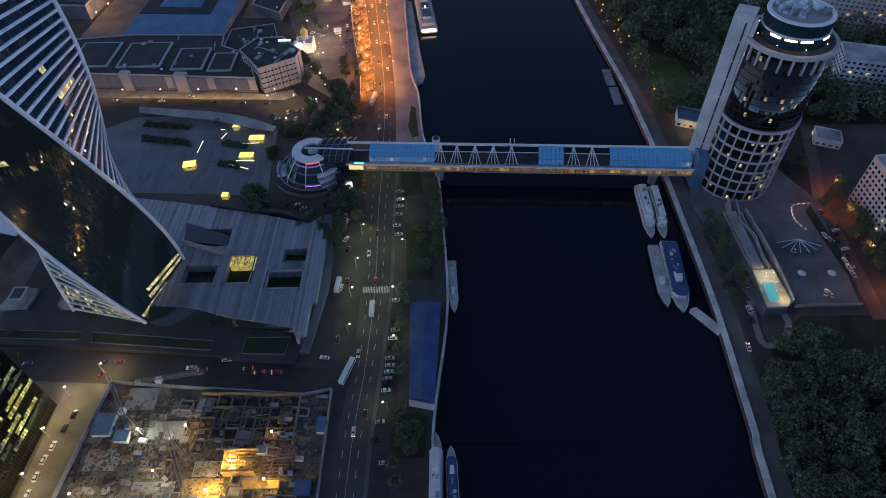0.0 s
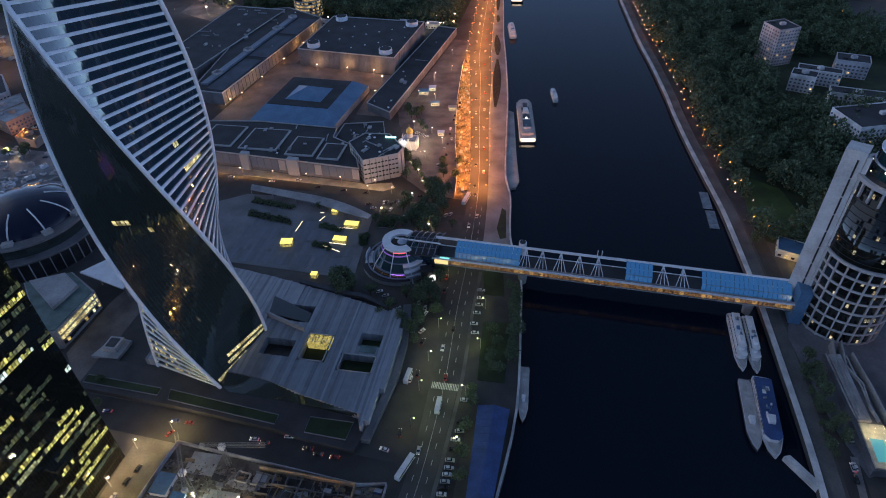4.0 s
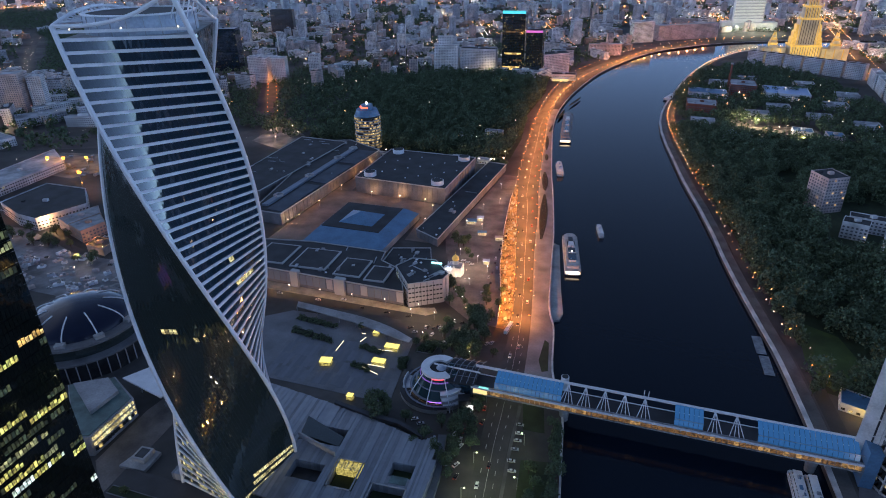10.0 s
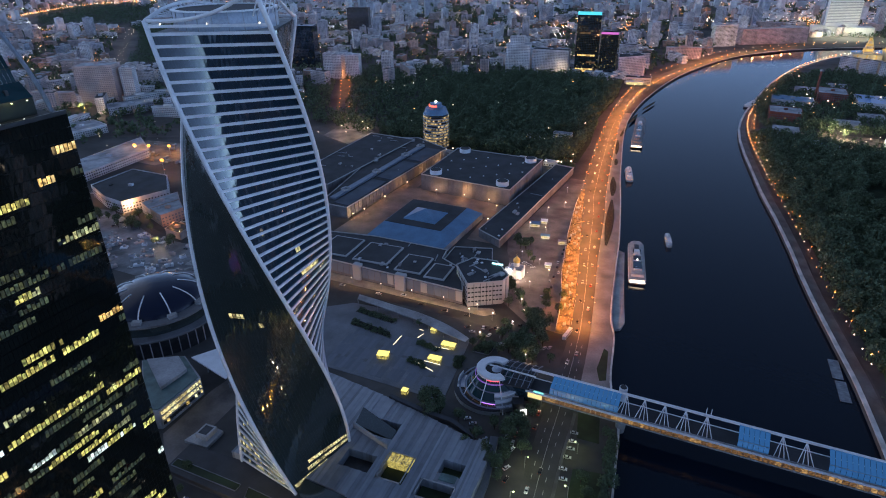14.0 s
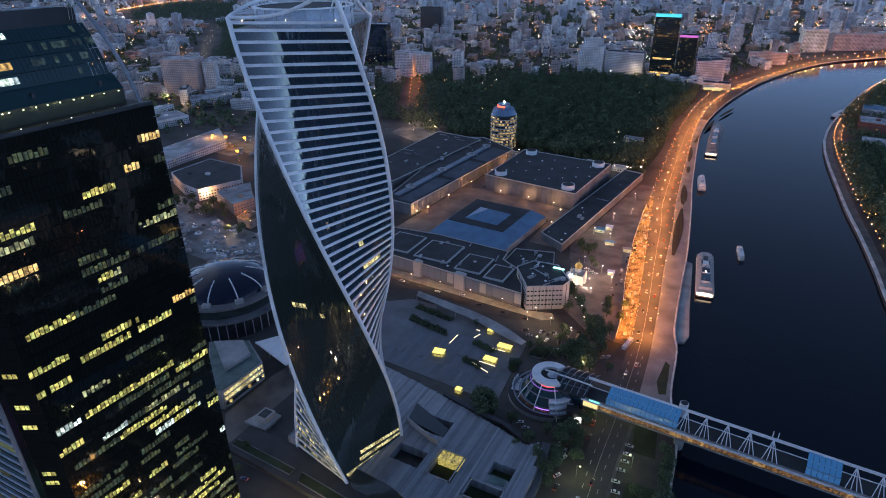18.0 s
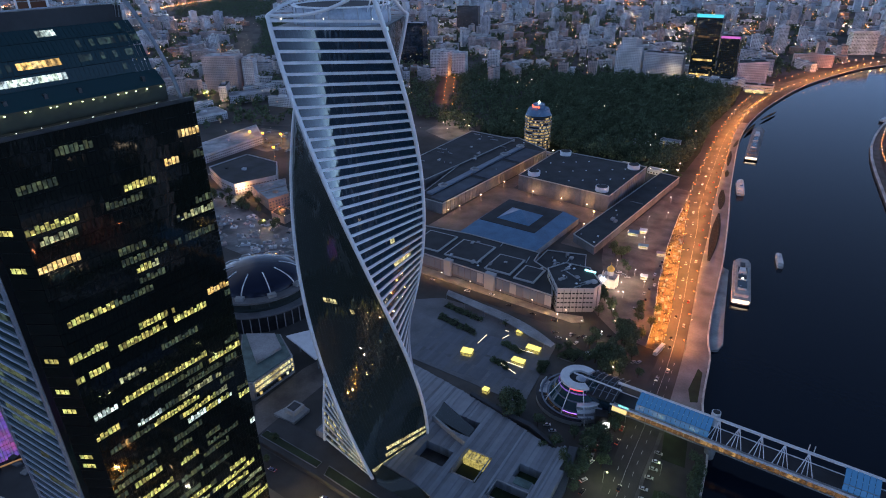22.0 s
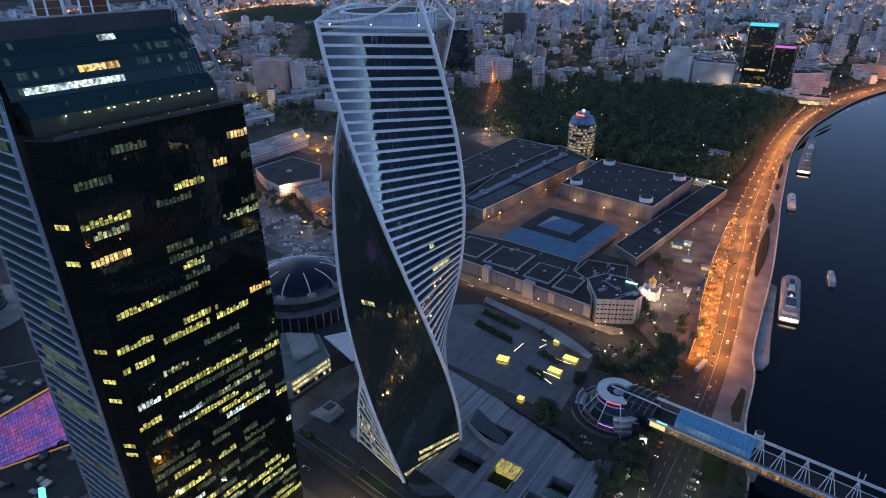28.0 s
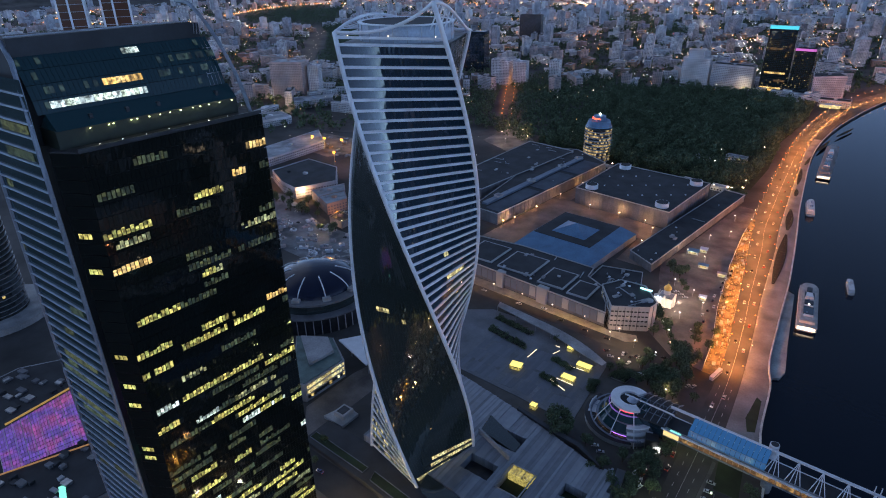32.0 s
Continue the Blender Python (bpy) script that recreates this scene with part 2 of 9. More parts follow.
# ---- building blocks ----
class MB:
    """Collects the vertices and faces of one mesh."""

    def __init__(self):
        self.v, self.f = [], []

    def add(self, vs, fs):
        o = len(self.v)
        self.v += [tuple(p) for p in vs]
        self.f += [tuple(i + o for i in q) for q in fs]
        return self

    def quad(self, a, b, c, d):
        return self.add((a, b, c, d), ((0, 1, 2, 3),))

    def prism(self, poly, z0, z1, top=None):
        n = len(poly)
        top = top or poly
        vs = [(x, y, z0) for x, y in poly] + [(x, y, z1) for x, y in top]
        fs = [tuple(range(n, 2 * n)), tuple(reversed(range(n)))]
        fs += [(i, (i + 1) % n, n + (i + 1) % n, n + i) for i in range(n)]
        return self.add(vs, fs)

    def box(self, x0, y0, z0, x1, y1, z1):
        return self.prism([(x0, y0), (x1, y0), (x1, y1), (x0, y1)], z0, z1)

    def obox(self, cx, cy, z0, lx, ly, h, deg=0.0):
        c, s = math.cos(radians(deg)), math.sin(radians(deg))
        pts = [(cx + c * a - s * b, cy + s * a + c * b) for a, b in ((-lx / 2, -ly / 2), (lx / 2, -ly / 2), (lx / 2, ly / 2), (-lx / 2, ly / 2))]
        return self.prism(pts, z0, z0 + h)

    def cyl(self, cx, cy, z0, z1, r0, r1=None, n=24, a0=0.0):
        r1 = r0 if r1 is None else r1
        ring = lambda r: [(cx + r * math.cos(a0 + math.tau * i / n), cy + r * math.sin(a0 + math.tau * i / n)) for i in range(n)]
        return self.prism(ring(r0), z0, z1, ring(r1))

    def ring(self, cx, cy, z0, z1, r0, r1, n=32, a0=0.0, a1=360.0):
        """A ring of square section between radius r0 and r1."""
        full = a1 - a0 >= 359.9
        k = n if full else n + 1
        vs = []
        for i in range(k):
            a = radians(a0 + (a1 - a0) * i / n)
            c, s = math.cos(a), math.sin(a)
            vs += [(cx + r0 * c, cy + r0 * s, z0), (cx + r1 * c, cy + r1 * s, z0), (cx + r1 * c, cy + r1 * s, z1), (cx + r0 * c, cy + r0 * s, z1)]
        fs = []
        for i in range(n):
            j = (i + 1) % k
            for e in range(4):
                fs.append((4 * i + e, 4 * i + (e + 1) % 4, 4 * j + (e + 1) % 4, 4 * j + e))
        if not full:
            fs += [(3, 2, 1, 0), (4 * n, 4 * n + 1, 4 * n + 2, 4 * n + 3)]
        return self.add(vs, fs)

    def bar(self, a, b, w=0.3, h=None, n=4):
        """A straight bar from a to b."""
        return self.tube([a, b], w / 2, n)

    def tube(self, path, r, n=6, closed=False):
        path = [Vector(p) for p in path]
        vs, k = [], len(path)
        for i, p in enumerate(path):
            a, b = path[(i - 1) % k if closed else max(i - 1, 0)], path[(i + 1) % k if closed else min(i + 1, k - 1)]
            d = (b - a).normalized()
            u = d.cross(Vector((0, 0, 1)))
            u = u.normalized() if u.length > 1e-3 else Vector((1, 0, 0))
            w = u.cross(d)
            vs += [p + r * (math.cos(math.tau * (j + 0.5) / n) * u + math.sin(math.tau * (j + 0.5) / n) * w) for j in range(n)]
        fs = []
        for i in range(k if closed else k - 1):
            q = (i + 1) % k
            fs += [(i * n + j, i * n + (j + 1) % n, q * n + (j + 1) % n, q * n + j) for j in range(n)]
        if not closed:
            fs += [tuple(reversed(range(n))), tuple(range((k - 1) * n, k * n))]
        return self.add(vs, fs)

    def blob(self, x, y, z, r):
        """A small eight-sided bead."""
        return self.add(((x + r, y, z), (x - r, y, z), (x, y + r, z), (x, y - r, z), (x, y, z + r), (x, y, z - r)),
                        ((0, 2, 4), (2, 1, 4), (1, 3, 4), (3, 0, 4), (2, 0, 5), (1, 2, 5), (3, 1, 5), (0, 3, 5)))

    def mesh(self, name, material, smooth=False):
        me = bpy.data.meshes.new(name)
        me.from_pydata(self.v, [], self.f)
        me.materials.append(material)
        if smooth:
            me.polygons.foreach_set("use_smooth", [True] * len(me.polygons))
        me.update()
        return me


def part(name, mb, material, parent=None, label="", smooth=False):
    me = mb if isinstance(mb, bpy.types.Mesh) else mb.mesh(name, material, smooth)
    ob = new(name, me)
    if parent is not None:
        ob.parent = parent
        ob.matrix_parent_inverse = parent.matrix_world.inverted()
    if label:
        ob["label"] = label
    return ob


def joined(name, mb, material, parent, label=""):
    """Many pieces too small to pick apart, as one part."""
    return tagged(part(name, mb, material, parent, label), kind="stuff")


def thing(name, x, y, z, label, category, group="", kind=""):
    ob = new(name)
    ob.location = (x, y, z)
    ob.empty_display_size = 0.5
    ob.matrix_world = Matrix.Translation((x, y, z))
    return tagged(ob, label, category, group, kind)


def setting(name, mb, material, label, category, smooth=False):
    return tagged(part(name, mb, material, None, "", smooth), label, category, "", "structure")


def lerp(a, b, t):
    return a + (b - a) * t


def along(line, step, start=0.0):
    """Points every step metres along a line of (x, y), with the heading."""
    out, left = [], start
    for (x0, y0), (x1, y1) in zip(line, line[1:]):
        d = math.hypot(x1 - x0, y1 - y0)
        while left <= d:
            t = left / d
            out.append((lerp(x0, x1, t), lerp(y0, y1, t), math.atan2(y1 - y0, x1 - x0)))
            left += step
        left -= d
    return out


def offset(line, d):
    """The line moved d metres to its right."""
    out = []
    for i, p in enumerate(line):
        a, b = line[max(i - 1, 0)], line[min(i + 1, len(line) - 1)]
        h = math.atan2(b[1] - a[1], b[0] - a[0])
        out.append((p[0] + d * math.sin(h), p[1] - d * math.cos(h)))
    return out


def smooth_line(line, n=6):
    """A finer, rounded version of a line of points."""
    out = []
    pts = [line[0]] + list(line) + [line[-1]]
    for i in range(1, len(pts) - 2):
        p0, p1, p2, p3 = pts[i - 1 : i + 3]
        for k in range(n):
            t = k / n
            out.append(tuple(0.5 * (2 * b + (c - a) * t + (2 * a - 5 * b + 4 * c - d) * t * t + (3 * b - a - 3 * c + d) * t**3) for a, b, c, d in zip(p0, p1, p2, p3)))
    return out + [tuple(line[-1])]


def ribbon(a, b, z, depth=0.0):
    """A strip of ground between two lines with as many points, with skirts that go down by depth."""
    mb, n = MB(), len(a)
    vs = [(x, y, z) for x, y in a] + [(x, y, z) for x, y in b]
    fs = [(i, n + i, n + i + 1, i + 1) for i in range(n - 1)]
    if depth:
        vs += [(x, y, z - depth) for x, y in a] + [(x, y, z - depth) for x, y in b]
        fs += [(i, i + 1, 2 * n + i + 1, 2 * n + i) for i in range(n - 1)] + [(n + i + 1, n + i, 3 * n + i, 3 * n + i + 1) for i in range(n - 1)]
    mb.add(vs, fs)
    return mb

# ---- ground, river, quays, roads ----
BANK_L = smooth_line([(-20, -4500), (-14, -700), (-12, -100), (-10, 92), (-10, 117), (-8.6, 136), (-3, 190), (-6, 258), (-9, 293), (-18.5, 330), (-23, 380), (-29.6, 411), (-35.4, 480), (-39.4, 535), (-43.4, 575), (-52, 650), (-66, 766), (-84, 999), (-64, 1224), (-5, 1482), (120, 1754), (358, 1942), (760, 2030), (1600, 2060), (4800, 2100)], 4)
BANK_R = smooth_line([(106, -4500), (112, -700), (116, -100), (124.4, 89), (127, 117), (128, 136), (130.4, 190), (130, 258), (129.5, 293), (128, 330), (125, 380), (121.5, 411), (113.5, 480), (108.5, 535), (106, 575), (99, 650), (87, 766), (75.5, 999), (110, 1224), (170, 1470), (248, 1659), (379, 1816), (760, 1890), (1600, 1915), (4800, 1950)], 4)
WATER_Z = -3.0
far_l = [(-5000, p[1]) if p[1] < 1000 else (lerp(-5000, 4800, min(1, max(0, (p[0] + 84) / 1600))), lerp(1000, 5200, min(1, (p[1] - 1000) / 700))) for p in BANK_L]
far_r = [(4800, p[1]) for p in BANK_R]
g = MB()
rows_g = [[(*a, 0.0), (*l, 0.0), (l[0] + 0.3, l[1], -7.0), (r[0] - 0.3, r[1], -7.0), (*r, 0.0), (*b, 0.0)] for a, l, r, b in zip(far_l, BANK_L, BANK_R, far_r)]
for row in rows_g:
    g.v += row
for i in range(len(rows_g) - 1):
    for k in range(5):
        o = 6 * i + k
        g.f.append((o, o + 1, o + 7, o + 6))
setting("ground", g, GROUND, "dark town ground with soil and worn paving", "ground")
setting("water", ribbon(offset(BANK_L, 0.15), offset(BANK_R, -0.15), WATER_Z), WATER, "dark calm river water that mirrors the evening sky", "water")
setting("quay_wall_right", ribbon(BANK_R, offset(BANK_R, 2.8), 0.9, 3.5), QUAY, "pale granite quay parapet along the river", "quay")
setting("quay_wall_left", ribbon(offset(BANK_L, -1.2), BANK_L, 0.7, 3.5), QUAY, "grey granite quay parapet along the river", "quay")

ROAD_L = [(-57, -700), (-55, -100), (-53.5, 91), (-49.5, 156), (-49.5, 205), (-52, 256), (-53, 297), (-54.5, 371), (-61.5, 440), (-70, 500), (-85, 600), (-96, 667), (-107, 852), (-112, 1000), (-106, 1180), (-75, 1384), (48, 1715), (150, 1830), (330, 1975), (740, 2065), (1600, 2095)]
ROAD_R = [(-41, -700), (-40, -100), (-39.5, 91), (-36.4, 156), (-34.5, 205), (-36, 256), (-36, 297), (-40, 371), (-47, 440), (-54, 500), (-63, 600), (-71, 667), (-86, 852), (-95, 1000), (-86, 1180), (-40, 1384), (78, 1690), (175, 1805), (345, 1957), (745, 2046), (1600, 2076)]
ROAD_L, ROAD_R = smooth_line(ROAD_L, 5), smooth_line(ROAD_R, 5)
setting("road", ribbon(ROAD_L, ROAD_R, 0.06), mat("worn_asphalt", (0.06, 0.058, 0.056), 0.8, scale=0.05, fine=1.2, tint=(0.09, 0.088, 0.085)), "asphalt embankment road with lane markings", "road")
mid_road = [((a[0] + b[0]) / 2, (a[1] + b[1]) / 2) for a, b in zip(ROAD_L, ROAD_R)]
mk = MB()
for frac in (0.25, 0.75):
    line = [(lerp(a[0], b[0], frac), lerp(a[1], b[1], frac)) for a, b in zip(ROAD_L, ROAD_R)]
    for x, y, h in along(line, 9.0):
        if 60 < y < 370:
            mk.obox(x, y, 0.064, 3.2, 0.22, 0.006, math.degrees(h))
for x, y, h in along(mid_road, 6.0):
    if 60 < y < 1000:
        mk.obox(x, y, 0.064, 6.0, 0.14, 0.006, math.degrees(h))
for k in range(17):
    mk.obox(-48 + k * 0.85, 199.5, 0.064, 0.45, 4.2, 0.006, 0)
setting("road_marking", mk, mat("road_paint", (0.6, 0.6, 0.57), 0.7, scale=0.5, fine=3), "worn white lane lines and zebra crossing", "road marking")
bl_at = lambda y: np.interp(y, [p[1] for p in BANK_L[:70]], [p[0] for p in BANK_L[:70]])
rr_at = lambda y: np.interp(y, [p[1] for p in ROAD_R[:75]], [p[0] for p in ROAD_R[:75]])
ys = [300 + 10 * i for i in range(76)]
setting("pavement_promenade", ribbon([(rr_at(y) + 0.3, y) for y in ys], [(bl_at(y) - 1.3, y) for y in ys], 0.16, 0.16), PAVING, "pale granite promenade between road and river", "pavement")
ys2 = [60 + 8 * i for i in range(30)]
setting("pavement_lower", ribbon([(rr_at(y) + 0.3, y) for y in ys2], [(rr_at(y) + 2.2, y) for y in ys2], 0.15, 0.15), mat("dark_footway", (0.1, 0.1, 0.1), 0.8, scale=0.08, fine=0.8), "granite footway beside the parking strip", "pavement")

PROM_R_L = offset(BANK_R, 12)
PROM_R_R = offset(BANK_R, 21)
setting("road_far_bank", ribbon(PROM_R_L, PROM_R_R, 0.05), ASPHALT, "narrow asphalt embankment road by the trees", "road")
setting("pavement_far_bank", ribbon(offset(BANK_R, 3.2), offset(BANK_R, 10.5), 0.12, 0.12), mat("dark_paving", (0.11, 0.11, 0.11), 0.8, scale=0.08, fine=0.8), "granite footway along the far quay", "pavement")


# ---- twisted glass tower ----
EVO, EVO_RATE, EVO_H, EVO_FL = (-171.7, 203.3), -0.646, 4.1, 55


def evo_r(z):
    return 28.99 + 2.88 * z / 230 - 0.83 * (z / 230) ** 2


def evo_pt(z, corner, more=0.0):
    a = radians(34.45 + corner * 90 + EVO_RATE * z)
    r = evo_r(z) + more
    return Vector((EVO[0] + r * math.cos(a), EVO[1] + r * math.sin(a), z))


def evo_mix(z, c, u, out=0.0):
    p = evo_pt(z, c).lerp(evo_pt(z, c + 1), u)
    if out:
        a = radians(79.45 + c * 90 + EVO_RATE * z)
        p += out * Vector((math.cos(a), math.sin(a), 0))
    return p


def evolution_tower():
    t = thing("twisted_tower", *EVO, 0, "tall twisted glass tower with white spiral ribs and floor bands", "skyscraper")
    top = EVO_FL * EVO_H
    rnd = random.Random(5)
    core = MB()
    core.add([evo_pt(k * EVO_H, c, -1.2) for k in range(EVO_FL + 1) for c in range(4)],
             [(4 * k + i, 4 * k + (i + 1) % 4, 4 * k + 4 + (i + 1) % 4, 4 * k + 4 + i) for k in range(EVO_FL) for i in range(4)] + [tuple(4 * EVO_FL + i for i in range(4))])
    part("floor_core", core, DARKMETAL, t)
    for c in range(4):
        banded = c in (0, 2)
        cols = 26
        panes = MB()
        for k in range(EVO_FL):
            z0, z1 = k * EVO_H + 0.02, (k + 1) * EVO_H - 0.02
            for i in range(cols):
                j = [rnd.uniform(-0.014, 0.014) for _ in range(4)]
                panes.quad(evo_mix(z0, c, (i + 0.02) / cols, j[0]), evo_mix(z0, c, (i + 0.98) / cols, j[1]), evo_mix(z1, c, (i + 0.98) / cols, j[2]), evo_mix(z1, c, (i + 0.02) / cols, j[3]))
        joined("curtain_wall", panes, GLASSBLUE if banded else GLASS, t, "bluish glass between white bands" if banded else "dark mirror glass")
        if banded:
            for k in range(1, EVO_FL + 1):
                z = k * EVO_H
                b = MB()
                lo, hi, n = z - 0.55, z + 0.55, 10
                vs = []
                for i in range(n + 1):
                    u = i / n
                    vs += [evo_mix(lo, c, u, 0.1), evo_mix(lo, c, u, 0.55), evo_mix(hi, c, u, 0.55), evo_mix(hi, c, u, 0.1)]
                b.add(vs, [(4 * i + e, 4 * i + 4 + e, 4 * i + 5 + e, 4 * i + 1 + e) for i in range(n) for e in range(3)])
                part("floor_band", b, WHITE, t)
    rim_z = {0: 230.0, 1: 241.0, 2: 227.0, 3: 233.0}
    for c in range(4):
        path = [evo_pt(z, c, 0.1) for z in np.linspace(0, rim_z[c], 118)]
        part("spiral_rib", MB().tube(path, 0.95, 8), WHITE, t, "white spiral corner rib", True)
    # crown: a swooping rim over the four corners, with spokes to an inner drum
    rim = []
    sag = {0: 0.3, 1: -0.6, 2: 1.0, 3: -1.2}
    for c in range(4):
        z0, z1 = rim_z[c], rim_z[(c + 1) % 4]
        a, b = evo_pt(z0, c), evo_pt(z1, c + 1)
        for i in range(14):
            u = i / 14
            p = a.lerp(b, u)
            p.z = lerp(z0, z1, u ** 2.8 if c == 0 else u * u * (3 - 2 * u)) - sag[c] * math.sin(math.pi * u)
            q = Vector((EVO[0], EVO[1], p.z))
            rim.append(q + (p - q) * (1 + 0.07 * math.sin(math.pi * u)))
    part("crown_rim", MB().tube(rim, 0.68, 8, True), WHITE, t, "white swooping crown tube", True)
    drum = part("crown_drum", MB().cyl(*EVO, top - 1, top + 6.6, 19.5, 19.5, 44), DRUMBLUE, t, "pale blue round plant room", True)
    part("drum_lip", MB().ring(*EVO, top + 6.6, top + 7.1, 18.2, 19.9, 44), WHITE, drum)
    for k in range(22):
        a = math.tau * k / 22
        part("drum_seam", MB().obox(EVO[0] + 19.6 * math.cos(a), EVO[1] + 19.6 * math.sin(a), top - 1, 0.25, 0.25, 7.6, math.degrees(a)), STEEL, drum)
    part("drum_roof", MB().cyl(*EVO, top + 5.8, top + 6.8, 18.4, 18.4, 40), ROOF, drum)
    part("roof_deck", MB().add([evo_pt(top + 0.2, c, -1.0) for c in range(4)], [(0, 1, 2, 3)]), CONCRETE, t)
    for c in (0, 3):
        b = MB()
        vs = []
        for i in range(11):
            vs += [evo_mix(227.6, c, i / 10, 0.1), evo_mix(227.6, c, i / 10, 0.5), evo_mix(228.6, c, i / 10, 0.5), evo_mix(228.6, c, i / 10, 0.1)]
        b.add(vs, [(4 * i + e, 4 * i + 4 + e, 4 * i + 4 + (e + 1) % 4, 4 * i + (e + 1) % 4) for i in range(10) for e in range(4)])
        part("crown_band", b, WHITE, t)
    for i in list(range(16, 27)) + list(range(42, 55)) + [7, 33, 37]:
        p = rim[i]
        d = Vector((p.x - EVO[0], p.y - EVO[1], 0)).normalized() * 19.6
        part("crown_spoke", MB().bar(p, (EVO[0] + d.x, EVO[1] + d.y, top + 5.0), 0.55), WHITE, t)
    for c, u in ((0, 0.12), (0, 0.5), (0, 0.93), (3, 0.4)):
        p = evo_mix(228.9, c, u, 0.3)
        part("crown_light", MB().blob(p.x, p.y, p.z, 0.3), WARMW, t)
    # lit storeys
    lit = MB()
    for c, k, u0, u1 in ((3, 3, 0.35, 0.98), (3, 2, 0.3, 0.98), (3, 1, 0.05, 0.6), (0, 32, 0.45, 0.52), (0, 29, 0.42, 0.75), (3, 25, 0.25, 0.42), (3, 24, 0.55, 0.6)):
        n = max(2, int((u1 - u0) * 26))
        for i in range(n):
            a, b = lerp(u0, u1, i / n), lerp(u0, u1, (i + 0.85) / n)
            z0, z1 = k * EVO_H + 0.9, (k + 1) * EVO_H - 0.9
            lit.quad(evo_mix(z0, c, a, 0.08), evo_mix(z0, c, b, 0.08), evo_mix(z1, c, b, 0.08), evo_mix(z1, c, a, 0.08))
    for k in range(1, 9):
        for i in range(26):
            if rnd.random() < (0.5 if k < 5 else 0.12):
                z0, z1 = k * EVO_H + 0.9, (k + 1) * EVO_H - 0.9
                lit.quad(evo_mix(z0, 2, i / 26, 0.08), evo_mix(z0, 2, (i + 0.85) / 26, 0.08), evo_mix(z1, 2, (i + 0.85) / 26, 0.08), evo_mix(z1, 2, i / 26, 0.08))
    joined("lit_window", lit, WIN_LIT, t, "warm lit office panes")


WIN_LIT = windows("lit_panes", 1.0, 1.0, (0.95, 0.8, 0.42), (0.85, 0.9, 0.55))
evolution_tower()


# ---- dark office tower with a sail-shaped side ----
GREENWALL = mat("dark_green_wall", (0.012, 0.017, 0.011), 0.6, scale=0.3, fine=2, amount=0.3)


def imperial_tower():
    fx = lambda y: -187.0 + (y - 68) * 0.045
    t = thing("sail_tower", -205, 100, 0, "dark glass office tower with lit rows and curved steel side frame", "skyscraper")
    y0, y1, zl, h = 73.0, 135.5, 206.0, 4.12
    rnd = random.Random(11)
    part("tower_body", MB().prism([(-187.4, y0 + 0.6), (-184.6, y1 - 0.6), (-215, y1 - 2), (-222, y0 + 0.6)], 0, zl), DARKMETAL, t)
    n, cols = int(zl / h), 44
    # lit rows: storey, first and last pane, warmth
    runs = [(47, 38, 45, 1), (48, 10, 18, 3), (45, 33, 37, 1), (44, 22, 30, 0), (43, 0, 11, 0), (40, 0, 9, 1), (38, 19, 29, 3), (38, 31, 43, 3), (37, 20, 24, 0), (35, 2, 13, 0), (32, 37, 44, 1), (32, 17, 27, 0), (31, 26, 36, 0), (32, 0, 9, 0), (31, 11, 24, 0), (30, 0, 8, 0), (26, 8, 33, 0), (26, 1, 7, 2), (25, 33, 44, 0)]
    for k in range(2, 25):
        for _ in range(rnd.choice((1, 1, 2, 2))):
            a = rnd.randrange(-3, cols)
            runs.append((k, a, a + rnd.randrange(5, 17), rnd.choice((0, 0, 0, 0, 0, 1, 2, 3))))
    for k in range(2, 26):
        for _ in range(2):
            a = rnd.randrange(-3, cols)
            runs.append((k, a, a + rnd.randrange(4, 16), rnd.choice((3, 3, 3, 4))))
    for k in range(25, 49):
        if rnd.random() < 0.6:
            a = rnd.randrange(cols)
            runs.append((k, a, a + rnd.randrange(4, 12), rnd.choice((3, 3, 4))))
    dark, lit = MB(), [MB(), MB(), MB(), MB(), MB()]
    for k in range(n):
        z0, z1 = k * h + 0.08, (k + 1) * h - 0.08
        for i in range(cols):
            ya, yb = lerp(y0, y1, (i + 0.03) / cols), lerp(y0, y1, (i + 0.97) / cols)
            j = [rnd.uniform(-0.008, 0.008) for _ in range(4)]
            dark.quad((fx(ya) + j[0], ya, z0), (fx(yb) + j[1], yb, z0), (fx(yb) + j[2], yb, z1), (fx(ya) + j[3], ya, z1))
            for kk, a, b, tone in runs:
                if kk == k and a <= i < b and rnd.random() < 0.98:
                    ya, yb = ya + 0.1, yb - 0.1
                    zb = z1 - 0.4 - rnd.choice((0, 0, 0, 0.2, 0.5, 1.0))
                    if rnd.random() < 0.5:
                        zm = lerp(z0 + 0.95, zb, rnd.uniform(0.3, 0.6))
                        lit[tone].quad((fx(ya) + 0.06, ya, z0 + 0.95), (fx(yb) + 0.06, yb, z0 + 0.95), (fx(yb) + 0.06, yb, zm - 0.06), (fx(ya) + 0.06, ya, zm - 0.06))
                        lit[tone].quad((fx(ya) + 0.06, ya, zm), (fx(yb) + 0.06, yb, zm), (fx(yb) + 0.06, yb, zb), (fx(ya) + 0.06, ya, zb))
                    else:
                        lit[tone].quad((fx(ya) + 0.06, ya, z0 + 0.95), (fx(yb) + 0.06, yb, z0 + 0.95), (fx(yb) + 0.06, yb, zb), (fx(ya) + 0.06, ya, zb))
                    break
    joined("curtain_wall", dark, GLASSBLACK, t, "near-black glass facade")
    for m_, s, lab in zip(lit, (WIN_GREEN, WIN_AMBER, WIN_COOL, WIN_DIM, WIN_TOWER), ("yellow-green lit office panes", "amber lit office panes", "white lit office panes", "dim olive office panes", "half-lit yellowish office panes")):
        joined("lit_window", m_, s, t, lab)
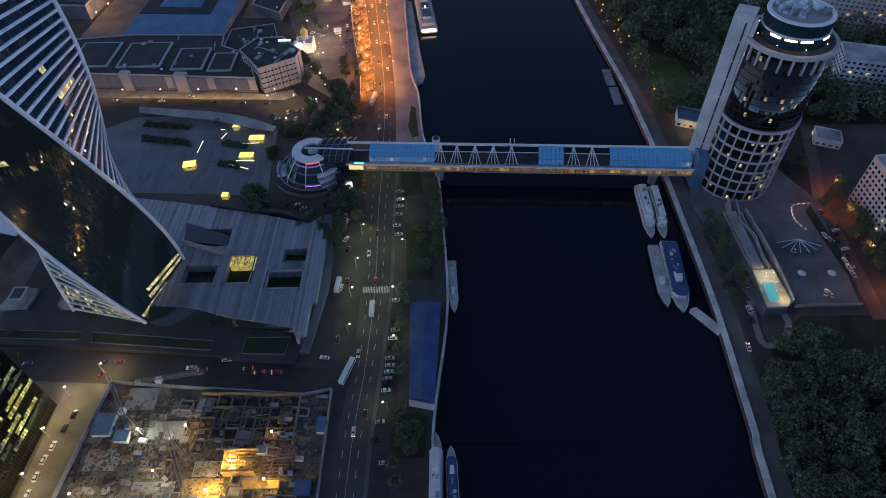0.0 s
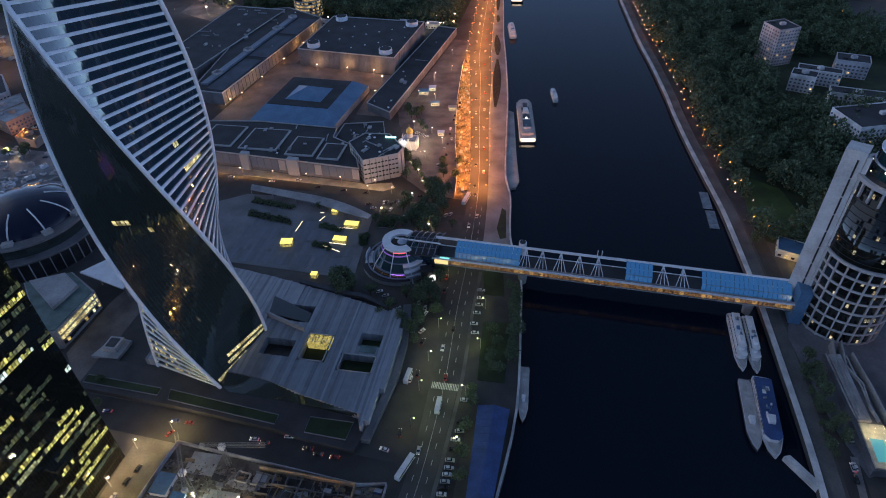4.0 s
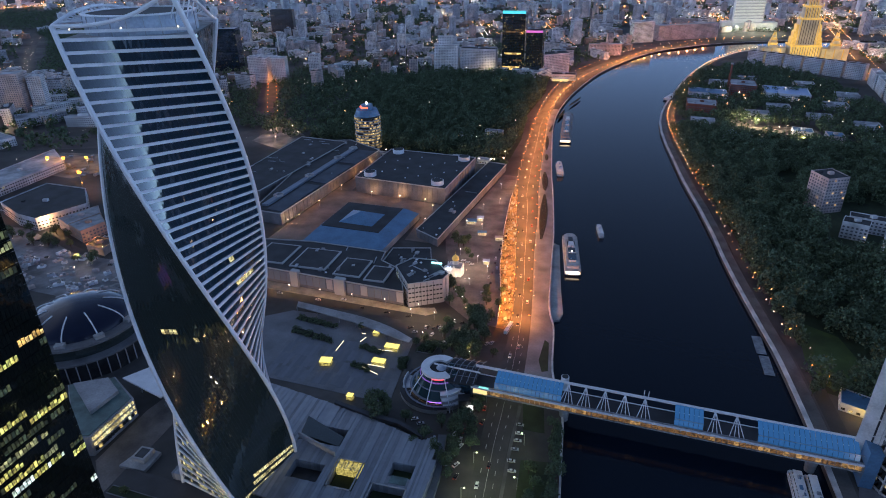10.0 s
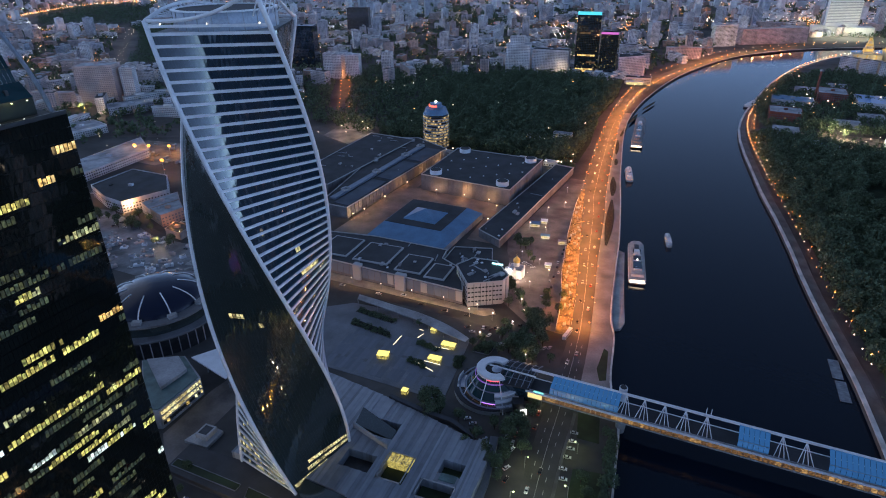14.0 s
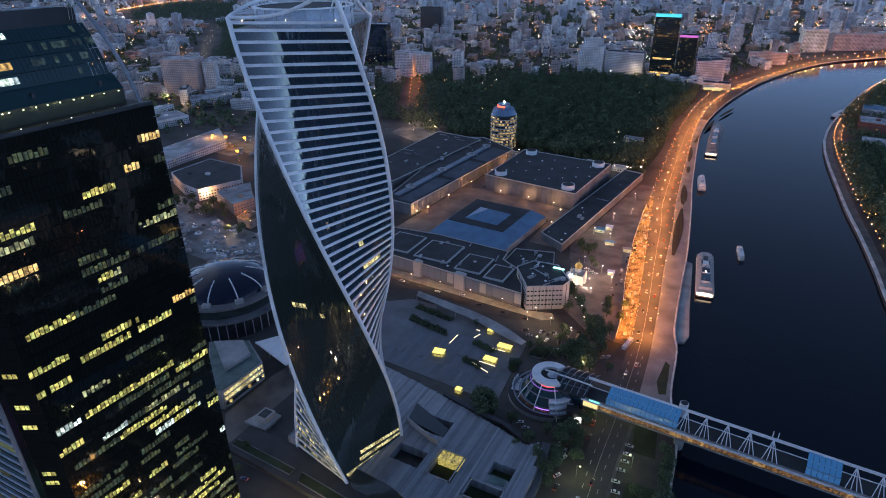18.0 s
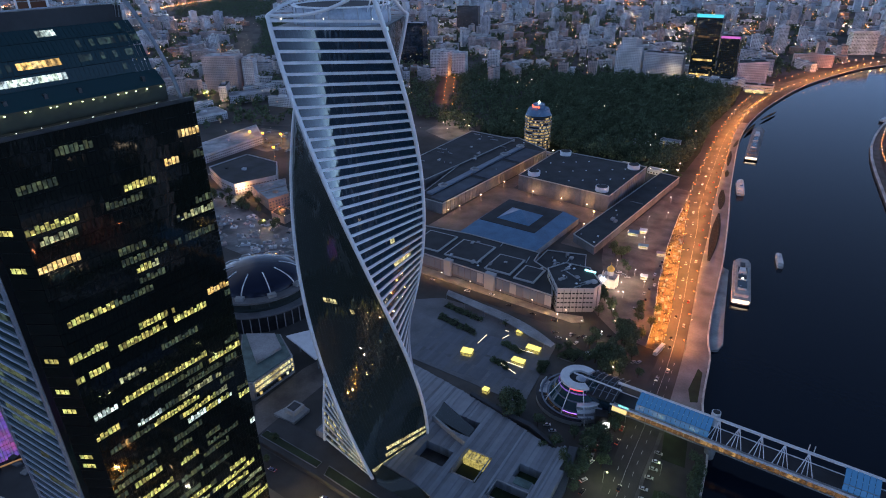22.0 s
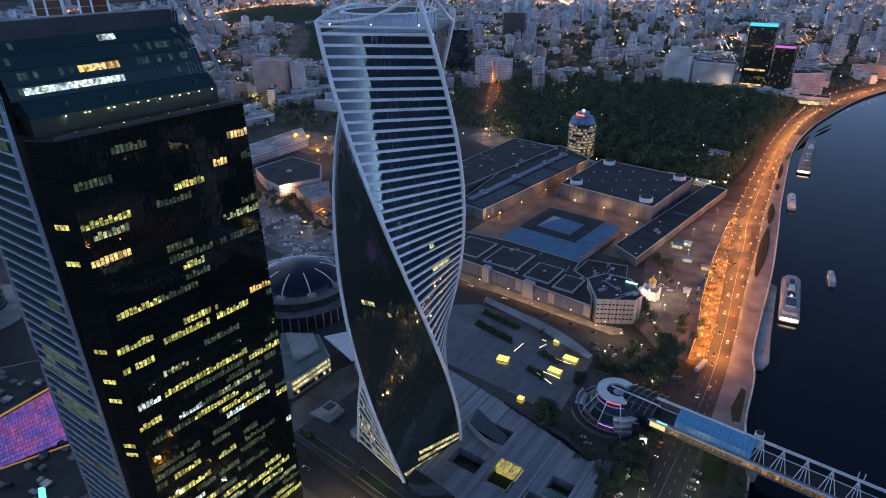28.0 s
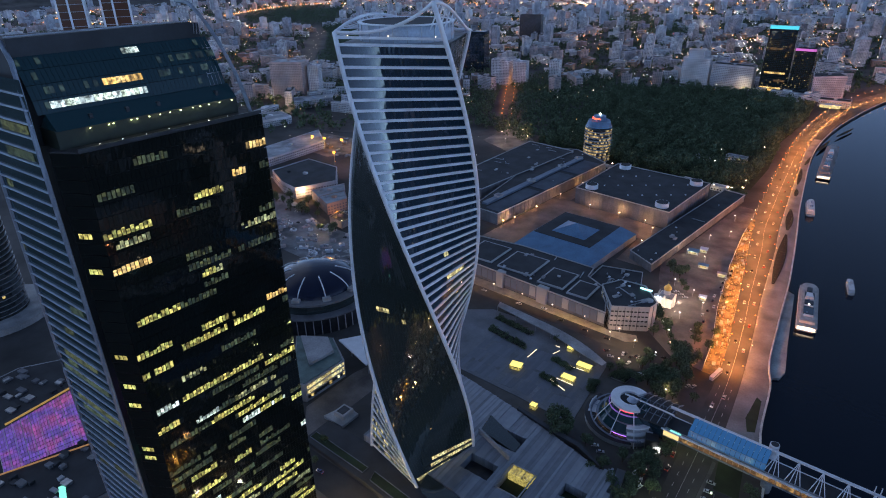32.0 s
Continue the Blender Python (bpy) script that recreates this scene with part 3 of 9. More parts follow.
    # chamfer towards the side frame
    ch = MB()
    for k in range(n):
        ch.quad((-195.5, y0 - 4.6, k * h + 0.1), (-187, y0, k * h + 0.1), (-187, y0, k * h + h - 0.1), (-195.5, y0 - 4.6, k * h + h - 0.1))
    joined("chamfer_wall", ch, GLASSBLACK, t)
    cl = MB()
    for k in (43, 40, 32, 29, 27, 21, 22, 12, 8):
        for e in range(3):
            xa, xb = -194 + 1.4 * e, -192.8 + 1.4 * e
            ya, yb = y0 - 3.85 + 0.76 * e, y0 - 3.2 + 0.76 * e
            cl.quad((xa, ya, k * h + 1.4), (xb, yb, k * h + 1.4), (xb, yb, k * h + 3.2), (xa, ya, k * h + 3.2))
    joined("lit_window", cl, WIN_GREEN, t)
    # terrace with rail and spotlights
    part("terrace", MB().prism([(-195.5, y0 - 4.6), (-187, y0), (-184.2, y1), (-200, y1), (-204, y0)], zl, zl + 0.4), ROOF, t)
    part("parapet", MB().prism([(-186.9, y0), (-184.1, y1), (-184.6, y1), (-187.4, y0)], zl + 0.4, zl + 1.3), DARKMETAL, t, "dark terrace rail")
    part("terrace_wall", MB().prism([(-193.6, y0 - 2), (-191.2, y1 - 4.5), (-203, y1 - 4.5), (-204, y0 - 2)], zl + 0.4, zl + 5.95), GREENWALL, t)
    for i in range(14):
        y = lerp(y0 + 6, y1 - 6, (i + rnd.uniform(0.1, 0.9)) / 14)
        part("spotlight", MB().obox(fx(y) - 6.0, y, zl + 5.2, 0.35, 0.35, 0.2), SPOT, t)
        if i % 2 == 0:
            part("rail_light", MB().blob(fx(y) - 2.5, y, zl + 1.0, 0.17), COOLW, t)
            lamp("terrace_spot", fx(y) - 5.3, y, zl + 4.9, 28, (0.85, 1, 0.55), 0.15)
    # sloping apron and curved glass above
    part("apron", MB().add([(-192.5, y0 - 2, zl + 6), (-190.2, y1 - 5, zl + 6), (-194.5, y1 - 5, zl + 10.5), (-197, y0 - 2, zl + 10.5), (-204, y0 - 2, zl + 6), (-204, y1 - 5, zl + 6)], [(0, 1, 2, 3), (0, 4, 5, 1), (1, 5, 2), (0, 3, 4)]), GLASSTEAL, t, "dark teal sloping glass apron")
    for y in (82, 93, 103, 124):
        part("roof_hatch", MB().obox(fx(y) - 8.0, y, zl + 7.4, 1.3, 1.0, 1.6), DARKMETAL, t)
    prof = [(10, 10.5), (11.2, 14.5), (12.8, 18.5), (15.0, 22.5), (17.5, 26.0)]
    up, ul, ub, ud = MB(), MB(), MB(), MB()
    for r_, ((d0, h0), (d1, h1)) in enumerate(zip(prof, prof[1:])):
        for i in range(44):
            ya, yb = lerp(y0 - 4, y1 - 6, (i + 0.03) / 44), lerp(y0 - 4, y1 - 6, (i + 0.97) / 44)
            j = [rnd.uniform(-0.012, 0.012) for _ in range(4)]
            q = [(fx(ya) - d0 + j[0], ya, zl + h0 + 0.08), (fx(yb) - d0 + j[1], yb, zl + h0 + 0.08), (fx(yb) - d1 + j[2], yb, zl + h1 - 0.08), (fx(ya) - d1 + j[3], ya, zl + h1 - 0.08)]
            up.quad(*q)
            q2 = [Vector(q[0]).lerp(Vector(q[3]), 0.3), Vector(q[1]).lerp(Vector(q[2]), 0.3), Vector(q[1]).lerp(Vector(q[2]), 0.8), Vector(q[0]).lerp(Vector(q[3]), 0.8)]
            q2 = [p + Vector((0.1, 0, 0.08)) for p in q2]
            if (r_ == 0 and 2 < i < 24) or (r_ == 3 and 21 < i < 26):
                ul.quad(*q2)
            elif r_ == 1 and 14 < i < 24:
                ub.quad(*q2)
            elif rnd.random() < (0.3 if i > 24 and r_ in (1, 2) or r_ == 1 and i < 12 else 0.06):
                ud.quad(*q2)
    joined("dim_window", ud, windows("dim_teal_panes", 1.0, 0.1, (0.3, 0.6, 0.55), (0.25, 0.5, 0.6)), t, "dim teal upper panes")
    joined("upper_glass", up, GLASSTEAL, t, "teal sloping upper glass")
    joined("lit_window", ul, WIN_COOL, t, "white lit upper panes")
    joined("lit_window", ub, WIN_AMBER, t, "amber lit upper panes")
    part("upper_core", MB().prism([(-205, y0 - 3), (-203, y1 - 7), (-216, y1 - 7), (-222, y0 - 3)], zl, zl + 30.5), ROOF, t)
    part("roof_edge", MB().prism([(-204.6, y0 - 4), (-202.4, y1 - 10), (-203.4, y1 - 10), (-205.6, y0 - 4)], zl + 26, zl + 31), ROOF, t)
    part("roof_rail", MB().bar((-205, y0 - 4, zl + 31.4), (-203, y1 - 10, zl + 31.4), 0.5), FRAMEBLUE, t)
    arc = [(-189.0, y1 - 1, zl), (-190.0, y1 - 2.2, zl + 8), (-192, y1 - 4, zl + 17), (-195.5, y1 - 6, zl + 26), (-199, y1 - 8.2, zl + 33), (-204, y1 - 9, zl + 37), (-211, y1 - 9, zl + 37.5)]
    part("arch_frame", MB().tube(smooth_line(arc, 4), 0.7, 6), FRAMEBLUE, t, "blue-grey curved end frame")
    for i in range(8):
        y_, z_ = y1 - 9 - 0.2 * i, zl + 27
        part("lattice_bar", MB().bar((-200 - i * 1.3, y_, z_), (-198.5 - i * 1.5, y_, zl + 33 + i * 0.55), 0.22), STEEL, t)
    # flank: glass with storey bands, bulging in the middle
    wid = lambda z: 40 * (0.45 + 0.55 * math.cos((z - 115) / 150))
    side, fl = MB(), MB()
    for k in range(54):
        z0, z1 = k * 4.2, (k + 1) * 4.2
        side.quad((-197, 67, z0), (-197 - wid(z0), 66, z0), (-197 - wid(z1), 66, z1), (-197, 67, z1))
        part("floor_band", MB().prism([(-197, 66.95), (-197, 66.4), (-197 - wid(z0) + 0.5, 65.4), (-197 - wid(z0) + 0.5, 65.95)], z0 - 0.18, z0 + 0.22), DRUMBLUE, t)
        if rnd.random() < 0.55:
            a, b = sorted((rnd.random(), rnd.random()))
            fl.quad((-197 - wid(z0) * a, 66.6, z0 + 0.8), (-197 - wid(z0) * b, 65.85, z0 + 0.8), (-197 - wid(z0) * b, 65.85, z0 + 3.6), (-197 - wid(z0) * a, 66.6, z0 + 3.6))
    joined("side_glass", side, GLASSTEAL, t, "dark teal glass flank")
    joined("lit_window", fl, WIN_DIM, t, "dim green lit flank rows")
    fr = [(-196.6, 66.2, z) for z in range(0, 201, 20)] + [(-197.5, 66.6, 212), (-199.5, 67.4, 222), (-203, 68.5, 231), (-208, 69, 236)]
    part("side_frame", MB().tube(fr, 0.75, 6), FRAMEBLUE, t, "blue-grey curved frame edge")
    part("side_frame", MB().tube([(-197 - wid(z), 65.9, z) for z in range(0, 232, 8)], 0.8, 6), FRAMEBLUE, t, "blue-grey curved frame edge")


WIN_GREEN = windows("green_lit_panes", 1.0, 1.15, (0.9, 0.8, 0.26), (0.56, 0.68, 0.24))
WIN_AMBER = windows("amber_lit_panes", 1.0, 1.3, (1.0, 0.62, 0.2), (1.0, 0.78, 0.4))
WIN_COOL = windows("white_lit_panes", 1.0, 1.6, (0.65, 0.9, 1.15), (0.65, 0.9, 0.85))
WIN_DIM = windows("dim_lit_panes", 1.0, 0.15, (0.5, 0.6, 0.25), (0.35, 0.6, 0.45))
SPOT = glow("spotlight_glow", (0.9, 1.0, 0.6), 5)
imperial_tower()


# ---- covered footbridge ----
def footbridge():
    t = thing("footbridge", 40, 289, 0, "two-level covered footbridge with blue glazed canopies over the river", "bridge")
    A, B = Vector((-64, 293.5, 0)), Vector((146, 281.0, 0))
    d = (B - A).normalized()
    nrm = Vector((-d.y, d.x, 0))
    L = (B - A).length

    def pt(s, o, z):
        p = A + d * s + nrm * o
        return (p.x, p.y, z)

    def slab(mb, s0, s1, o0, o1, z0, z1):
        return mb.add([pt(s0, o0, z0), pt(s1, o0, z0), pt(s1, o1, z0), pt(s0, o1, z0), pt(s0, o0, z1), pt(s1, o0, z1), pt(s1, o1, z1), pt(s0, o1, z1)],
                      [(3, 2, 1, 0), (4, 5, 6, 7), (0, 1, 5, 4), (1, 2, 6, 5), (2, 3, 7, 6), (3, 0, 4, 7)])

    rnd = random.Random(3)
    part("lower_deck", slab(MB(), 0, L, -6, 6, 7.6, 8.4), CONCRETE, t)
    part("upper_deck", slab(MB(), 0, L, -6.2, 6.2, 12.6, 13.2), ROOF, t, "dark upper deck")
    part("deck_edge", slab(MB(), 0, L, -7.0, -6.2, 12.4, 13.5), WHITE, t, "white deck edge beam")
    part("deck_edge", slab(MB(), 0, L, 6.2, 6.8, 12.4, 13.5), WHITE, t, "white deck edge beam")
    part("roof_beam", slab(MB(), 0, L, 4.6, 6.0, 19.6, 20.6), WHITE, t, "white rear roof beam")
    for i in range(int(L / 3)):
        part("gallery_pane", MB().quad(pt(3 * i + 0.15, -5.7, 8.6), pt(3 * i + 2.85, -5.7, 8.6), pt(3 * i + 2.85, -5.7, 12.3), pt(3 * i + 0.15, -5.7, 12.3)), rnd.choice((WIN_GALLERY, WIN_DIMW, WIN_DIMW, WIN_DIMW)), t)
        part("mullion", slab(MB(), 3 * i - 0.1, 3 * i + 0.1, -5.9, -5.6, 8.4, 12.4), STEEL, t)
    part("gallery_back", slab(MB(), 0, L, 5.4, 5.7, 8.4, 12.6), GLASSBLUE, t)
    part("rail", slab(MB(), 0, L, -5.9, -5.75, 13.2, 14.3), STEEL, t)
    for s0, s1 in ((14, 54), (116, 131), (158, 207)):
        for i in range(int((s1 - s0) / 2.5)):
            a, b = s0 + 2.5 * i + 0.08, s0 + 2.5 * i + 2.42
            part("canopy_pane", MB().add([pt(a, -5.4, 13.3), pt(b, -5.4, 13.3), pt(b, -4.2, 17.2), pt(a, -4.2, 17.2), pt(b, 4.7, 20.2), pt(a, 4.7, 20.2)], [(0, 1, 2, 3), (3, 2, 4, 5)]), BLUEGLOW, t, "")
        part("canopy_ridge", MB().bar(pt(s0, -4.2, 17.3), pt(s1, -4.2, 17.3), 0.3), STEEL, t)
    for s in (57, 67, 78, 89, 100, 137, 148):
        for e in (-3.8, -1.3, 1.3, 3.8):
            part("truss_strut", MB().bar(pt(s, 5.2, 20), pt(s + e, -5.6, 13.4), 0.5), WHITE, t)
    for s in (99, 101.5):
        part("mast", MB().bar(pt(s, 5.4, 20), pt(s, 5.4, 25), 0.6), WHITE, t)
    for s in (56, 187):
        part("pier", MB().cyl(*pt(s, 0, 0)[:2], -6, 7.6, 2.2, 3.4, 16), CONCRETE, t)
    part("stair_turret", MB().cyl(*pt(54, 9, 0)[:2], 0, 21.5, 2.4, 2.4, 20), WHITE, t)
    part("turret_cap", MB().cyl(*pt(54, 9, 0)[:2], 21.5, 21.8, 1.9, 1.9, 20), ROOF, t)
    for i in range(9):
        part("gallery_lamp", MB().box(pt(6 + 24 * i, -5.3, 0)[0], pt(6 + 24 * i, -5.3, 0)[1], 11.8, pt(6 + 24 * i, -5.3, 0)[0] + 1.2, pt(6 + 24 * i, -5.3, 0)[1] + 0.4, 12.1), WARMW, t)
    part("cyan_panel", slab(MB(), 5, 11, -6.9, -6.6, 13.6, 14.4), glow("cyan_panel", (0.2, 0.85, 0.9), 1.2), t)
    part("warm_entry", slab(MB(), 0, 10, -6.4, -5.9, 8.6, 12.2), glow("warm_entry", (1, 0.75, 0.35), 0.9), t)
    part("end_canopy", slab(MB(), L - 3, L + 3, -8, 7, 0, 23), ROOFBLUE, t, "blue end stair block")


WIN_DIMW = windows("dim_gallery_panes", 1.0, 0.16, (1.0, 0.5, 0.2), (1.0, 0.7, 0.4))
WIN_GALLERY = windows("gallery_panes", 1.0, 0.36, (1.0, 0.55, 0.2), (1.0, 0.8, 0.5))
# Faint emission only strengthens the blue of the canopy glass; it holds no lamp.
_m, _n, _l, _b = principled("blue_canopy_glow")
_b.inputs["Base Color"].default_value = (0.05, 0.16, 0.34, 1)
_b.inputs["Roughness"].default_value = 0.15
_b.inputs["Emission Color"].default_value = (0.05, 0.35, 0.95, 1)
_b.inputs["Emission Strength"].default_value = 0.035
BLUEGLOW = _m
footbridge()


def pavilion():
    cx, cy = -88.0, 295.0
    t = thing("bridge_pavilion", cx, cy, 0, "round footbridge pavilion with white ring roof and violet lights", "pavilion")
    part("apron_ring", MB().ring(cx, cy, 0, 3.2, 17, 23.5, 40, 150, 300), CONCRETE, t)
    part("apron_roof", MB().ring(cx, cy, 3.2, 3.6, 17, 23.8, 40, 150, 300), ROOF, t)
    cx += 2.0
    for z0, z1, r0, r1, m_ in ((0, 5.2, 18.6, 18.2, GLASSBLUE), (5.7, 10.2, 17.6, 14.6, GLASSTEAL), (10.6, 16.4, 14.2, 10.2, GLASSTEAL)):
        part("glass_drum", MB().cyl(cx, cy, z0, z1, r0, r1, 40), m_, t)
    for z0, r0, w0 in ((5.2, 19.0, 1.8), (10.2, 15.0, 1.0)):
        part("white_cornice", MB().ring(cx, cy, z0, z0 + 0.4, r0 - w0, r0, 40), FRAMEBLUE, t)
    part("canopy_ring", MB().ring(cx, cy, 4.4, 4.8, 21.4, 22.4, 40, 120, 310), FRAMEBLUE, t, "grey steel outer canopy ring")
    for a in range(125, 311, 30):
        c, s = math.cos(radians(a)), math.sin(radians(a))
        part("canopy_strut", MB().bar((cx + 19 * c, cy + 19 * s, 5.2), (cx + 22 * c, cy + 22 * s, 4.7), 0.3), FRAMEBLUE, t)
        part("canopy_post", MB().bar((cx + 22 * c, cy + 22 * s, 0), (cx + 22 * c, cy + 22 * s, 4.5), 0.3), STEEL, t)
    part("ring_roof", MB().ring(cx, cy, 16.8, 18.4, 6.2, 11.6, 40, 60, 318), WHITE, t, "white ring roof")
    part("inner_roof", MB().cyl(cx, cy, 16.4, 17.2, 5.8, 5.8, 32), ROOF, t)
    part("inner_dome", MB().cyl(cx + 1, cy, 17.2, 19.2, 3.2, 1.4, 20), DRUMBLUE, t, "small pale rotunda")
    part("screen_wall", MB().ring(cx, cy, 0.2, 6.5, 22.8, 23.3, 8, 168, 196), WHITE, t, "white curved screen wall")
    part("hall_box", MB().prism([(cx + 2, cy - 9), (cx + 23, cy - 8), (cx + 23, cy + 13), (cx + 4, cy + 15)], 5, 14.5), GLASSBLUE, t)
    part("hall_roof", MB().prism([(cx + 1, cy - 10), (cx + 24, cy - 9), (cx + 24, cy + 14), (cx + 3, cy + 16)], 14.5, 15.2), ROOF, t, "dark flat roof under open trusses")
    for k in range(6):  # open steel trusses vaulting over the hall
        x0 = cx + 3.5 + 3.9 * k
        arc = [(x0 + 0.15 * (y_ + 9), cy + y_, 15.2 + 4.2 * (1 - ((y_ - 3) / 12.5) ** 2)) for y_ in (-9, -6, -3, 0, 3, 6, 9, 12, 15)]
        truss = part("roof_truss", MB().tube(arc, 0.24, 5), FRAMEBLUE, t, "blue-grey arched truss")
        for p in arc[1:-1:2]:
            part("truss_post", MB().bar((p[0], p[1], 15.1), p, 0.2), FRAMEBLUE, truss)
    for y_, z_ in ((-5, 17.6), (3, 19.4), (11, 17.6)):
        part("purlin", MB().bar((cx + 3 + 0.15 * (y_ + 9), cy + y_, z_), (cx + 24 + 0.15 * (y_ + 9), cy + y_, z_), 0.28), FRAMEBLUE, t)
    part("ridge_beam", MB().bar((cx - 4, cy + 1, 18.8), (cx + 26, cy - 1.5, 19.2), 1.0), WHITE, t)
    for k, (z_, r_) in enumerate(((3.2, 21.4), (6.4, 19.6), (9.6, 17.8))):  # stepped white terraces by the bridge end
        part("terrace_step", MB().ring(cx, cy, z_, z_ + 0.9, r_ - 3.0, r_, 14, 290 - 2 * k, 342), WHITE, t, "white terrace parapet")
        part("terrace_wall", MB().ring(cx, cy, z_ - 3.0, z_, r_ - 3.0, r_ - 0.5, 14, 290 - 2 * k, 342), GREYWALL, t)
    for k in range(16):
        a = radians(170 + 10 * k)
        part("violet_panel", MB().obox(cx + 12.2 * math.cos(a), cy + 12.2 * math.sin(a), 14.0, 0.3, 1.9, 0.9, math.degrees(a)), VIOLET, t)
        part("shop_light", MB().obox(cx + 18.7 * math.cos(a), cy + 18.7 * math.sin(a), 2.2, 0.3, 2.2, 1.6, math.degrees(a)), WIN_DIMW, t)
    part("violet_strip", MB().ring(cx, cy, 5.0, 5.5, 18.6, 19.0, 10, 262, 292), VIOLETB, t, "bright violet strip")
    part("sign_band", MB().ring(cx, cy, 16.0, 16.8, 10.8, 11.3, 12, 258, 300), glow("red_sign", (1, 0.08, 0.12), 2.2), t, "red sign band")
    for a in (222, 262, 300):
        c, s = math.cos(radians(a)), math.sin(radians(a))
        part("frame_fin", MB().tube([(cx + 22.6 * c, cy + 22.6 * s, 0), (cx + 19.4 * c, cy + 19.4 * s, 7), (cx + 11.4 * c, cy + 11.4 * s, 17)], 0.3, 5), WHITE, t)
    part("entrance_block", MB().obox(cx + 19, cy - 14, 0, 7, 6, 9, 20), DARKMETAL, t)
    part("entrance_screen", MB().obox(cx + 23, cy - 16.5, 1, 4, 0.5, 4.5, 35), glow("white_screen", (0.85, 0.92, 1), 2.2), t, "bright white entrance screen")
    part("west_wing", MB().obox(cx - 21, cy - 2, 0, 5, 12, 4, 12), WHITE, t)
    part("wing_light", MB().obox(cx - 23.6, cy - 2, 1, 0.4, 6, 2, 12), glow("wing_light", (0.9, 0.95, 1), 1.0), t)


VIOLETB = glow("violet_strip", (0.35, 0.15, 1.0), 2.5)
VIOLET = glow("violet_light", (0.3, 0.18, 0.8), 0.35)
pavilion()


SHAFT = mat("pale_shaft_concrete", (0.58, 0.57, 0.56), 0.8, scale=0.1, fine=1.0, amount=0.2)


def round_office():
    cx, cy, R = 169.5, 281.0, 21.0
    t = thing("round_office_tower", cx, cy, 0, "round grey office tower with a tall stair shaft", "office tower")
    part("tower_body", MB().cyl(cx, cy, 0, 93, R - 0.6, R - 0.6, 48), GLASSBLACK, t, "dark glass drum", True)
    grid = 24
    for k in range(7):
        part("floor_band", MB().ring(cx, cy, k * 7.0 + 0.4, k * 7.0 + 1.6, R - 0.6, R, 60), PANEL, t)
    for i in range(grid):
        a = math.tau * i / grid
        part("pilaster", MB().obox(cx + (R - 0.2) * math.cos(a), cy + (R - 0.2) * math.sin(a), 0, 0.9, 0.8, 49, math.degrees(a)), PANEL, t)
        part("cornice_fin", MB().obox(cx + R * math.cos(a), cy + R * math.sin(a), 84.5, 1.2, 1.0, 8.0, math.degrees(a)), PANEL, t)
    for k in range(9):
        part("storey_line", MB().ring(cx, cy, 53 + 3.7 * k, 53.25 + 3.7 * k, R - 0.7, R - 0.4, 60), DARKMETAL, t)
    part("lower_cornice", MB().ring(cx, cy, 49, 50.6, R - 1, R + 0.5, 60), PANEL, t)
    part("cornice", MB().ring(cx, cy, 92.4, 94.4, R - 1, R + 1.2, 60), PANEL, t)
    part("roof_terrace", MB().cyl(cx, cy, 93, 94.5, R - 0.9, R - 0.9, 48), ROOF, t)
    pent = part("penthouse", MB().cyl(cx, cy, 94.4, 106.5, 16, 15, 48), GLASSTEAL, t)
    for a0 in (205, 232, 258, 300):
        part("light_band", MB().ring(cx, cy, 98.6, 99.4, 15.8, 16.1, 10, a0, a0 + 20), WARMW, pent, "glowing strip under the penthouse eaves")
    part("penthouse_sill", MB().ring(cx, cy, 100, 100.7, 15.4, 16.2, 48), WHITE, pent)
    for i in range(24):
        a = math.tau * i / 24
        part("penthouse_mullion", MB().bar((cx + 16.1 * math.cos(a), cy + 16.1 * math.sin(a), 94.6), (cx + 15.1 * math.cos(a), cy + 15.1 * math.sin(a), 106.5), 0.22), DARKMETAL, pent)
        if i % 3 == 0:
            part("ring_light", MB().blob(cx + 17 * math.cos(a), cy + 17 * math.sin(a), 95.8, 0.3), WARMW, t)
    part("penthouse_edge", MB().ring(cx, cy, 106.5, 107.3, 13.5, 15.6, 48), WHITE, t)
    part("penthouse_roof", MB().cyl(cx, cy, 106, 106.8, 14, 14, 40), GREYWALL, t)
    rp = random.Random(31)
    for i in range(26):
        a, r_ = rp.uniform(0, math.tau), rp.uniform(1, 11.5)
        part("roof_plant", MB().obox(cx + r_ * math.cos(a), cy + r_ * math.sin(a), 106.8, rp.uniform(1.5, 5), rp.uniform(1.2, 3), rp.uniform(1, 3.6), 28), rp.choice((DRUMBLUE, WHITE, GREYWALL)), t)
    w = MB()
    rnd = random.Random(8)
    for k in range(25):
        for i in range(80):
            a0, a1 = math.tau * (i + 0.1) / 80, math.tau * (i + 0.9) / 80
            z0, z1 = k * 3.9 + 1.5, k * 3.9 + 3.9
            r = R - 0.55
            if z1 < 92 and rnd.random() < (0.22 if z1 < 50 else 0.12) + (0.3 if k in (21, 22) and i % 20 < 9 else 0):
                w.quad((cx + r * math.cos(a0), cy + r * math.sin(a0), z0), (cx + r * math.cos(a1), cy + r * math.sin(a1), z0), (cx + r * math.cos(a1), cy + r * math.sin(a1), z1), (cx + r * math.cos(a0), cy + r * math.sin(a0), z1))
    joined("window_panes", w, windows("round_tower_panes", 0.3, 0.7, (1.0, 0.8, 0.5), (0.85, 0.9, 0.8), (0.01, 0.012, 0.014)), t)
    part("stair_shaft", MB().prism([(139.5, 285), (148, 280.5), (153, 289), (144.5, 293.5)], 0, 105), SHAFT, t, "tall plain concrete stair shaft")
